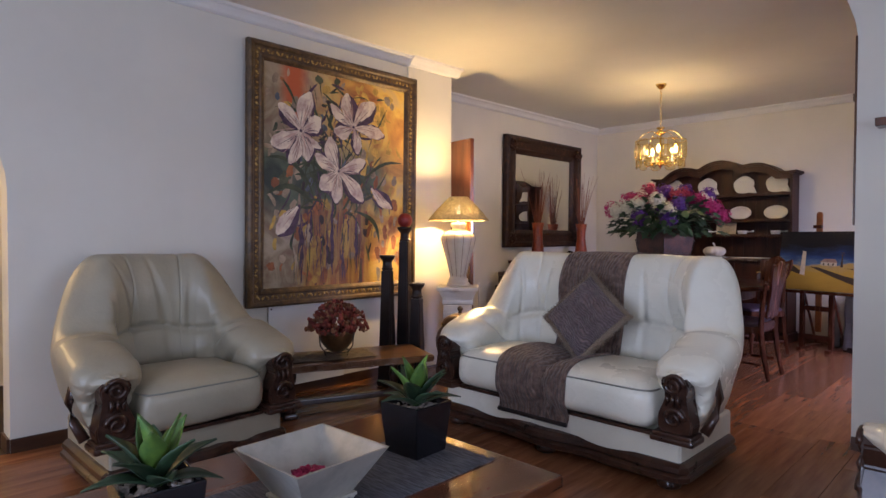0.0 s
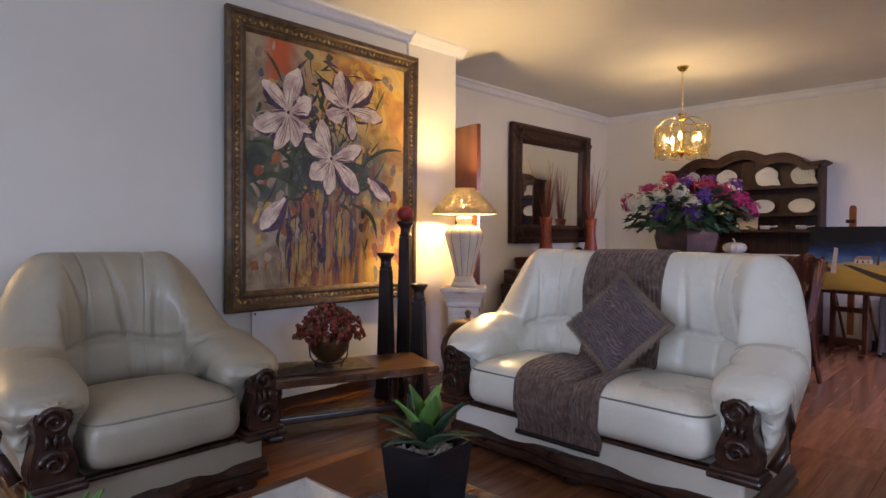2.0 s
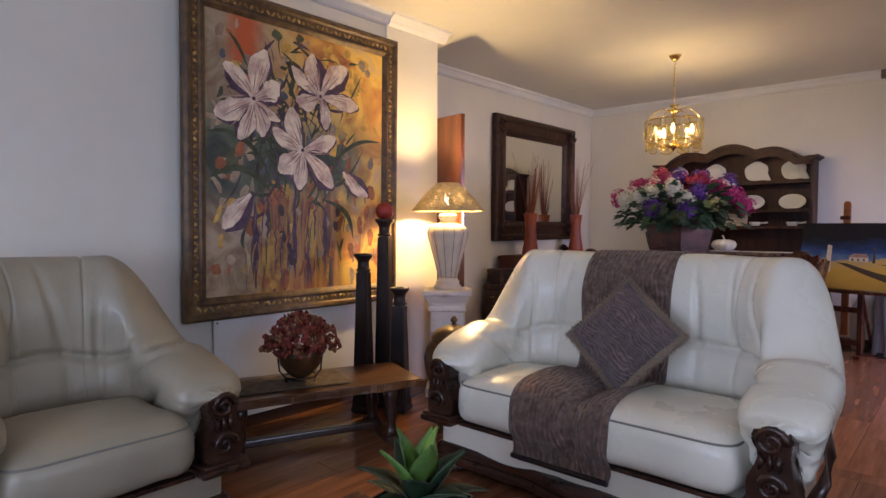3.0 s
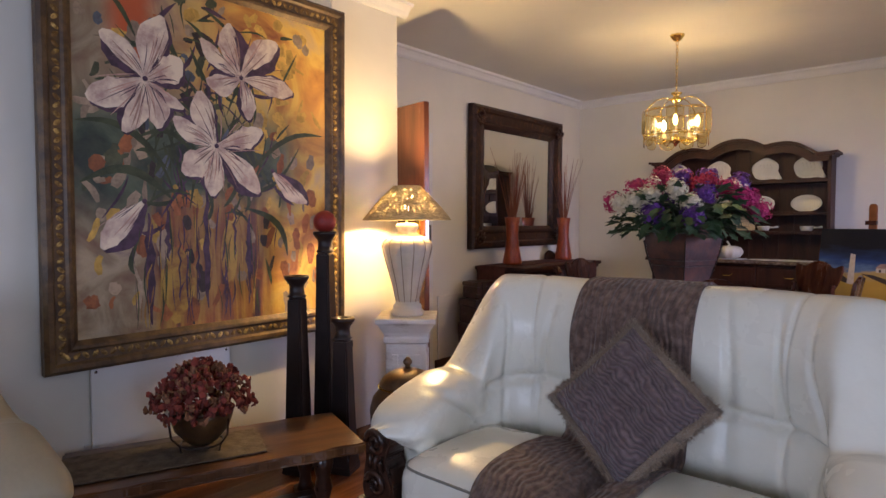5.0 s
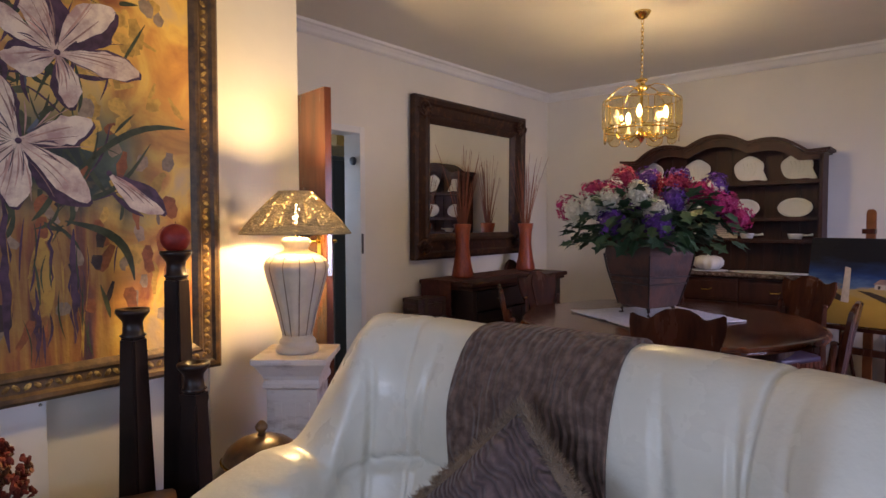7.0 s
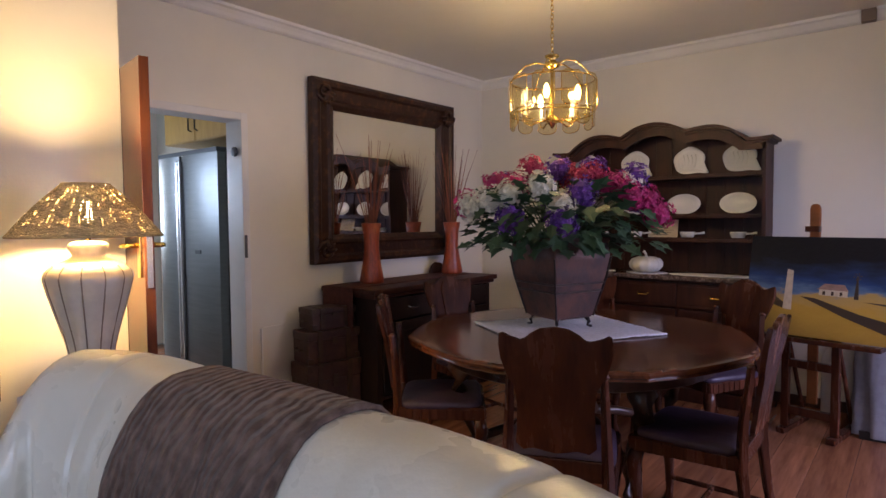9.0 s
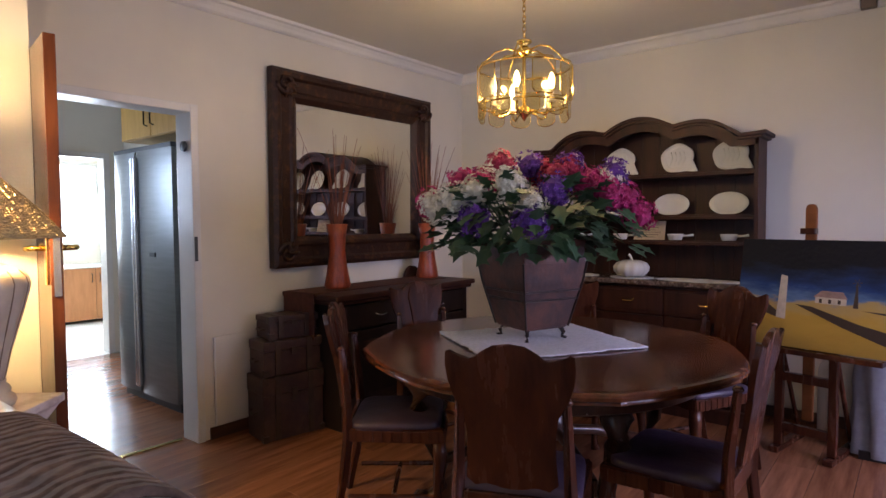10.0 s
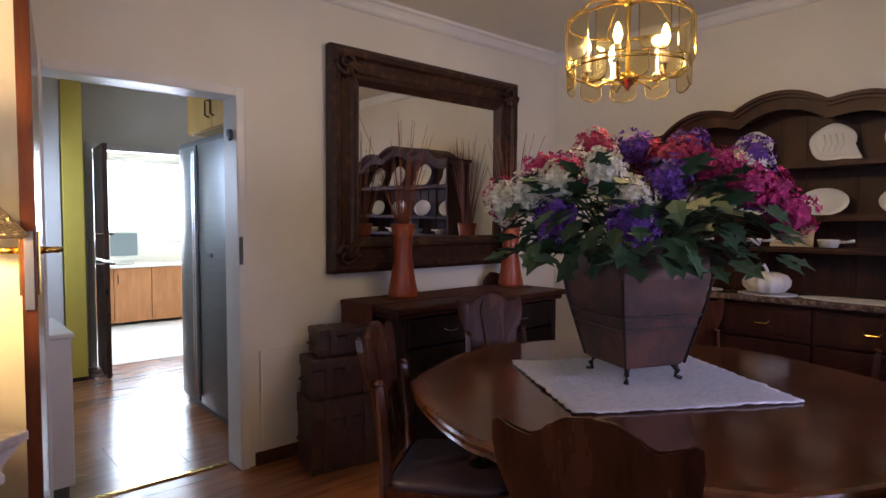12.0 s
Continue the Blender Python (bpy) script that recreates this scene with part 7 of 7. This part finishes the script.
# ---- dining chairs ----
def dining_chair(at, turn, label):
    e = thing("dining_chair", at, turn, label, "dining chair", "dining chairs round the table")
    # seat faces local -y, the back stands at +y
    part("seat_frame", prism([(-0.235, -0.23), (0.235, -0.23), (0.205, 0.20), (-0.205, 0.20)], lambda a, b, d: (a, b, 0.385 + d), 0.06, 0.006), M_CHAIRWOOD, e)
    for k in range(9):
        x = -0.20 + 0.05 * k
        part("apron_flute", box(x - 0.018, x + 0.018, -0.237, -0.2305, 0.388, 0.440, 0.003), M_CHAIRWOOD, e)
        for s in (-1, 1):
            y = -0.19 + 0.042 * k
            xx = s * (0.2345 - (y + 0.23) * 0.07)
            part("side_flute", box(min(xx, xx + s * 0.006), max(xx, xx + s * 0.006), y - 0.016, y + 0.016, 0.388, 0.440, 0.002), M_CHAIRWOOD, e)
    part("seat_pad", cushion(0, -0.015, 0.452, 0.218, 0.205, 0.026, 0.25, 0.28, 32, 12, 0.002, 1, 0.012), M_SEATPAD, e, "dark aubergine leather seat pad", smooth=True)
    for s in (-1, 1):
        part("front_leg", tube([(s * 0.205, -0.20, 0.40), (s * 0.215, -0.212, 0.33), (s * 0.205, -0.20, 0.18), (s * 0.198, -0.195, 0.06), (s * 0.205, -0.21, 0.0)], [0.030, 0.034, 0.022, 0.017, 0.026], 10), M_CHAIRWOOD, e, smooth=True)
        bm = bmesh.new()
        pts = [(s * 0.185, 0.265, 0.0), (s * 0.187, 0.225, 0.20), (s * 0.188, 0.200, 0.40), (s * 0.180, 0.205, 0.58), (s * 0.172, 0.228, 0.79)]
        add_tube(bm, pts, [0.019, 0.023, 0.026, 0.022, 0.017], 4)
        bmesh.ops.bevel(bm, geom=bm.edges[:], offset=0.004, segments=2, affect="EDGES")
        part("rear_leg", bm, M_CHAIRWOOD, e)
        part("post_cap", lathe([(0.016, 0), (0.020, 0.006), (0.014, 0.016), (0.004, 0.020)], 12, (s * 0.172, 0.228, 0.788)), M_CHAIRWOOD, e, smooth=True)
    # shaped back board: three lobes at the top, waisted below
    right = [(0.0, 0.985), (0.05, 0.978), (0.09, 0.955), (0.105, 0.935), (0.125, 0.928), (0.155, 0.938), (0.188, 0.958), (0.200, 0.952), (0.203, 0.91), (0.198, 0.86), (0.178, 0.80), (0.150, 0.76), (0.140, 0.68), (0.142, 0.60), (0.148, 0.53), (0.12, 0.505), (0.08, 0.520), (0.04, 0.505), (0.0, 0.500)]
    out = right + [(-x, z) for x, z in right[-2:0:-1]]
    bm = bmesh.new()
    def back(a, b, d):
        f = (b - 0.5) / 0.48
        return (a, 0.215 + 0.055 * f + 0.02 * f * f + d, b)
    add_prism(bm, out, back, 0.020)
    bmesh.ops.bevel(bm, geom=[x for x in bm.edges if abs(x.verts[0].co.y - x.verts[1].co.y) < 0.012], offset=0.004, segments=2, affect="EDGES")
    part("back_board", bm, M_CHAIRWOOD, e, "shaped three-lobed back board")
    part("centre_splat", prism([(-0.055, 0.515), (0.055, 0.515), (0.050, 0.70), (0.075, 0.90), (0.05, 0.955), (0.0, 0.966), (-0.05, 0.955), (-0.075, 0.90), (-0.050, 0.70)], lambda a, b, d: (back(a, b, 0)[0], back(a, b, 0)[1] - 0.0065 + d, b), 0.006), M_CHAIRWOOD, e)
    part("rear_rail", box(-0.165, 0.165, 0.190, 0.212, 0.40, 0.47, 0.004), M_CHAIRWOOD, e)
    part("side_stretcher", tube([(-0.19, -0.18, 0.13), (-0.185, 0.20, 0.13)], 0.012, 8), M_CHAIRWOOD, e)
    part("side_stretcher", tube([(0.19, -0.18, 0.13), (0.185, 0.20, 0.13)], 0.012, 8), M_CHAIRWOOD, e)
    part("cross_stretcher", tube([(-0.188, 0.0, 0.13), (0.188, 0.0, 0.13)], 0.011, 8), M_CHAIRWOOD, e)
    return e


def seat_at(angle, r):
    a = math.radians(angle)
    return (TX + r * math.cos(a), TY + r * math.sin(a), 0), angle - 90


(at, turn) = seat_at(293, 0.86)
master = dining_chair(at, turn, "dark wooden dining chair with leather pad pushed under the table")
for angle, r, twist in ((228, 0.75, -10), (60, 0.95, 0), (112, 0.86, 0), (168, 0.80, 0), (339, 0.79, 21)):
    at, turn = seat_at(angle, r)
    turn += twist
    copy_thing(master, pose(*at, 0, 0, turn))


# ---- chandelier ----
def chandelier():
    e = thing("chandelier", (-2.48, 9.75, 0), 0, "polished brass chandelier with smoky glass and lit candle bulbs", "chandelier")
    part("ceiling_rose", lathe([(0.012, CZ - 0.050), (0.030, CZ - 0.040), (0.050, CZ - 0.012), (0.055, CZ - 0.001)], 24), M_BRASS, e, smooth=True)
    bm = bmesh.new()
    z, k = CZ - 0.05, 0
    while z > 2.30:
        a = (k % 2) * math.pi / 2
        pts = [(0.009 * math.cos(t) * math.cos(a), 0.009 * math.cos(t) * math.sin(a), z - 0.016 + 0.018 * math.sin(t)) for t in [q * math.pi / 4 for q in range(9)]]
        add_tube(bm, pts, 0.0025, 5)
        z -= 0.026
        k += 1
    tagged(part("chain", bm, M_BRASS, e), kind="stuff")
    part("hub", lathe([(0.012, 2.22), (0.040, 2.235), (0.048, 2.25), (0.030, 2.262), (0.018, 2.275), (0.040, 2.290), (0.042, 2.300), (0.010, 2.305)], 24), M_BRASS, e, smooth=True)
    part("centre_stem", lathe([(0.009, 1.93), (0.010, 2.22)], 12), M_BRASS, e)
    part("lower_boss", lathe([(0.004, 1.885), (0.012, 1.90), (0.030, 1.92), (0.045, 1.935), (0.030, 1.955), (0.012, 1.965)], 20), M_BRASS, e, smooth=True)
    R = 0.235
    for n, z in ((10, 2.155), (10, 1.965)):
        bm = bmesh.new()
        add_tube(bm, [(R * math.cos(q * math.pi / 24), R * math.sin(q * math.pi / 24), z) for q in range(49)], 0.0045, 6)
        part("ring", bm, M_BRASS, e, smooth=True)
    for k in range(10):
        a = k * math.pi / 5
        c, s = math.cos(a), math.sin(a)
        if k % 2 == 0:
            part("top_arm", tube([(0.04 * c, 0.04 * s, 2.25), (0.09 * c, 0.09 * s, 2.262), (0.15 * c, 0.15 * s, 2.245), (0.20 * c, 0.20 * s, 2.20), (R * c, R * s, 2.155)], 0.0045, 6), M_BRASS, e, smooth=True)
        def panel(name, half, z0, z1, r, off):
            aa = a + off
            cc, ss = math.cos(aa), math.sin(aa)
            cut = 0.018
            if z0 > 1.95:
                out = [(-half, z0 + cut), (-half + cut, z0), (half - cut, z0), (half, z0 + cut), (half, z1 - cut), (half - cut, z1), (-half + cut, z1), (-half, z1 - cut)]
            else:
                out = [(half * math.cos(math.pi + q * math.pi / 8), z0 + 0.03 + 0.03 * math.sin(math.pi + q * math.pi / 8)) for q in range(9)] + [(half, z1), (-half, z1)]
            def put(p, z, d):
                return ((r + d) * cc - p * ss, (r + d) * ss + p * cc, z)
            pane = part(name, prism(out, lambda p, z, d: put(p, z, d), 0.004), M_CGLASS, e, "smoky yellow glass panel")
            pane.visible_shadow = False
            bm = bmesh.new()
            loop = out + [out[0]]
            add_tube(bm, [put(p, z, 0.002) for p, z in loop], 0.0028, 5)
            part("brass_edge", bm, M_BRASS, pane)
        panel("upper_panel", 0.060, 1.985, 2.165, R + 0.006, 0)
        panel("lower_panel", 0.055, 1.885, 1.982, R - 0.004, math.pi / 10)
        if k % 2 == 0:
            part("lower_arm", tube([(0.03 * c, 0.03 * s, 1.935), (0.08 * c, 0.08 * s, 1.925), (0.12 * c, 0.12 * s, 1.905), (0.155 * c, 0.155 * s, 1.92), (0.16 * c, 0.16 * s, 1.965)], 0.0055, 7), M_BRASS, e, smooth=True)
            cand = part("candle_tube", lathe([(0.022, 1.965), (0.024, 1.972), (0.012, 1.975), (0.012, 2.03)], 14, (0.16 * c, 0.16 * s, 0)), M_CERAMIC, e, "cream candle sleeve")
            lit = k in (0, 4, 8)
            bulb = part("bulb", lathe([(0.006, 2.031), (0.013, 2.045), (0.018, 2.065), (0.013, 2.09), (0.004, 2.112)], 14, (0.16 * c, 0.16 * s, 0)), M_BULB if lit else M_BULBOFF, cand, "glowing candle bulb" if lit else "unlit candle bulb", smooth=True)
            bulb.visible_shadow = False


chandelier()


# ---- easel with its painting ----
def easel():
    e = thing("easel", (-1.31, 11.06, 0), -12, "wooden studio easel holding a wide landscape canvas", "easel")
    for s in (-1, 1):
        part("front_leg", box(s * 0.14 - 0.022, s * 0.14 + 0.022, -0.14, -0.10, 0.035, 0.92, 0.004), M_CHAIRWOOD, e)
        part("base_rail", box(s * 0.14 - 0.025, s * 0.14 + 0.025, -0.20, 0.22, 0.0, 0.0345, 0.005), M_CHAIRWOOD, e)
        part("brace", tube([(s * 0.14, -0.09, 0.60), (s * 0.14, 0.18, 0.05)], 0.014, 6), M_CHAIRWOOD, e)
    part("mast", prism([(-0.028, 0.20), (0.028, 0.20), (0.028, 1.42), (0.022, 1.438), (0.010, 1.446), (-0.010, 1.446), (-0.022, 1.438), (-0.028, 1.42)], lambda a, b, d: (a, -0.098 + d, b), 0.026, 0.003), M_MAST, e, "orange-brown central mast")
    for z in (0.12, 0.42, 0.62):
        part("crossbar", box(-0.118, 0.118, -0.14, -0.10, z, z + 0.05, 0.004), M_CHAIRWOOD, e)
    part("canvas_ledge", box(-0.36, 0.40, -0.275, -0.141, 0.606, 0.6335, 0.004), M_CHAIRWOOD, e)
    part("top_clamp", box(-0.04, 0.04, -0.14, -0.099, 1.275, 1.31, 0.004), M_CHAIRWOOD, e)


easel()


def landscape():
    e = new("landscape_canvas")
    e.matrix_world = pose(-1.18, 10.815, 0.636, 0, 0, -12.5) @ pose(0, 0, 0, -11, 0, 0)
    tagged(e, "farm landscape canvas in blue and ochre on the easel", "painting")
    W, H = 0.54, 0.615
    m = make("landscape_paint", (0.3, 0.2, 0.1), rough=0.6, spec=0.2, bump=0.3, bump_scale=40)
    t = m.node_tree
    tc = t.nodes.new("ShaderNodeTexCoord")
    sep = t.nodes.new("ShaderNodeSeparateXYZ")
    t.links.new(tc.outputs["Object"], sep.inputs[0])
    n = t.nodes.new("ShaderNodeTexNoise")
    n.inputs["Scale"].default_value, n.inputs["Detail"].default_value = 5, 8
    mp = t.nodes.new("ShaderNodeMapping")
    mp.inputs["Scale"].default_value = (1, 1, 3.2)
    t.links.new(tc.outputs["Object"], mp.inputs[0])
    t.links.new(mp.outputs[0], n.inputs["Vector"])
    add = t.nodes.new("ShaderNodeMath")
    add.operation, add.inputs[1].default_value = "MULTIPLY_ADD", 0.20
    t.links.new(n.outputs["Fac"], add.inputs[0])
    t.links.new(sep.outputs["Z"], add.inputs[2])
    r = ramp(t, [(0.05, (0.34, 0.20, 0.035)), (0.28, (0.46, 0.29, 0.05)), (0.36, (0.42, 0.30, 0.12)), (0.385, (0.10, 0.17, 0.30)), (0.44, (0.018, 0.05, 0.16)), (0.50, (0.012, 0.025, 0.07)), (0.57, (0.006, 0.007, 0.012))], add.outputs[0])
    t.links.new(r, t.nodes["Principled BSDF"].inputs["Base Color"])
    part("canvas", box(-W, W, -0.02, 0.0, 0, H, 0.002), m, e, "painted blue sky over ochre veld")
    def flat(name, pts, mat, d, label=""):
        part(name, prism(pts, lambda a, b, q: (a, -0.0205 - d - q, b), 0.0015), mat, e, label)
    dark = make("dark_brown_paint", (0.035, 0.018, 0.012), rough=0.5)
    cream = make("cream_paint", (0.55, 0.48, 0.38), rough=0.5, vary=0.2, scale=30)
    red = make("roof_paint", (0.32, 0.20, 0.17), rough=0.5, vary=0.3, scale=30)
    flat("painted_post", [(-0.315, 0.16), (-0.265, 0.155), (-0.270, 0.40), (-0.305, 0.41)], cream, 0.002, "cream fence post")
    flat("painted_shadow", [(-0.22, 0.245), (-0.14, 0.240), (0.10, 0.165), (0.40, 0.10), (0.54, 0.085), (0.54, 0.02), (0.30, 0.04), (0.02, 0.14)], dark, 0.0, "dark track shadow")
    flat("painted_shadow", [(0.10, 0.24), (0.30, 0.235), (0.54, 0.17), (0.54, 0.15), (0.30, 0.215)], dark, 0.0)
    flat("painted_shadow", [(-0.49, 0.22), (-0.40, 0.26), (-0.30, 0.19), (-0.285, 0.155), (-0.34, 0.17)], dark, 0.0)
    flat("painted_house", [(-0.12, 0.262), (0.03, 0.258), (0.03, 0.298), (-0.12, 0.300)], cream, 0.001, "pale farmhouse")
    flat("painted_roof", [(-0.13, 0.296), (0.035, 0.294), (0.012, 0.330), (-0.09, 0.332)], red, 0.003, "dusty red farmhouse roof")
    for x in (-0.10, -0.055, -0.01):
        flat("painted_window", [(x, 0.264), (x + 0.014, 0.264), (x + 0.014, 0.286), (x, 0.286)], dark, 0.003)
    flat("painted_windmill", [(0.062, 0.25), (0.086, 0.25), (0.077, 0.385), (0.071, 0.385)], dark, 0.001)
    for k in range(6):
        a = k * 1.047
        c = (0.074, 0.385)
        flat("painted_blade", [c, (c[0] + 0.022 * math.cos(a), c[1] + 0.022 * math.sin(a)), (c[0] + 0.022 * math.cos(a + 0.3), c[1] + 0.022 * math.sin(a + 0.3))], dark, 0.002)


landscape()

e = thing("floor_vase", (-1.275, 11.42, 0), 0, "slim white bottle vase standing behind the easel", "vase")
part("vase_body", lathe([(0.05, 0), (0.056, 0.02), (0.056, 0.40), (0.045, 0.45), (0.020, 0.48), (0.014, 0.56), (0.018, 0.62), (0.014, 0.622)], 24), M_WHITEPL, e, smooth=True)


def covered_chest():
    e = thing("covered_chest", (-0.55, 11.30, 0), 0, "low chest under a rumpled grey dust sheet", "chest")
    bm = bmesh.new()
    n, m = 60, 26
    rings = []
    for j in range(m):
        v = j / (m - 1)
        ring = []
        for i in range(n):
            a = 2 * math.pi * i / n
            x, y = 0.58 * power(math.cos(a), 0.4), 0.25 * power(math.sin(a), 0.4)
            if v < 0.72:
                z, k = 0.02 + v / 0.72 * 0.56, 1 + 0.05 * (1 - v) * math.sin(i * 1.3 + v * 3) + 0.03 * noise.noise(Vector((x * 5, v * 5, y * 5)))
            else:
                q = (v - 0.72) / 0.28
                z, k = 0.58 + 0.035 * math.sin(q * 1.57) + 0.02 * noise.noise(Vector((x * 6 * (1 - q), y * 6, 3))), 1 - q * 0.98
            ring.append(bm.verts.new((x * k, y * k, z)))
        rings.append(ring)
    for a, b in zip(rings, rings[1:]):
        for i in range(n):
            bm.faces.new((a[i], a[(i + 1) % n], b[(i + 1) % n], b[i]))
    part("dust_sheet", bm, M_GREYCLOTH, e, smooth=True)
    part("chest_base", box(-0.54, 0.54, -0.22, 0.22, 0, 0.05), M_BLACKWOOD, e)


covered_chest()

e = thing("wall_shelf", (0.0, PY - 0.12, 1.79), 0, "narrow brown wooden shelf on the white wall", "shelf")
part("shelf_board", box(-0.36, 0.6, 0, 0.119, -0.022, 0.022, 0.004), M_DOOR, e)
for x in (-0.2, 0.4):
    part("bracket", prism([(0.119, -0.0225), (0.02, -0.0225), (0.119, -0.12)], lambda a, b, d: (x + d, a, b), 0.02), M_DOOR, e)
e = thing("picture_frame", (-0.463, PY + 0.015, 1.25), 0, "narrow dark framed picture on the wall end", "picture")
part("frame", box(-0.012, 0.0, 0, 0.13, 0, 1.05, 0.004), M_BENCH, e)
part("canvas", box(-0.0145, -0.0122, 0.02, 0.11, 0.03, 1.02), M_PAPER, e)


# ---- laminate planks, laid last ----
def plank_mesh(x0, x1, y0, y1, store={}):
    key = (round(x1 - x0, 3), round(y1 - y0, 3))
    if key not in store:
        bm = bmesh.new()
        add_box(bm, 0, x1 - x0 - 0.0016, 0, y1 - y0 - 0.0016, -0.011, 0.0, 0.0)
        top = [f for f in bm.faces if f.normal.z > 0.9]
        bmesh.ops.inset_individual(bm, faces=top, thickness=0.0018, depth=0.0)
        for f in top:
            for v in f.verts:
                v.co.z = 0.0
        for v in bm.verts:
            if v.co.z > -0.001 and not any(v in f.verts for f in top):
                v.co.z = -0.0014
        me = bpy.data.meshes.new("plank")
        bm.to_mesh(me)
        bm.free()
        me.materials.append(M_PLANK)
        store[key] = me
    return store[key]


def lay(x0, x1, y0, y1, seed, width=0.19, length=1.28):
    rnd = random.Random(seed)
    x = x0
    while x < x1 - 0.02:
        xe = min(x + width, x1)
        y = y0
        first = True
        while y < y1 - 0.02:
            l = rnd.choice((0.32, 0.64, 0.96)) if first else length
            ye = min(y + l, y1)
            if y1 - ye < 0.1:
                ye = y1
            ob = new("plank", plank_mesh(x, xe, y, ye))
            ob.location = (x, y, 0.0)
            ob.parent = FLOOR
            first = False
            y = ye
        x = xe


lay(WX, 2.62, 2.0, 7.87, 1)
lay(DX, 0.82, 7.87, HY, 2)
lay(-7.45, DX, 7.75, 9.86, 3)
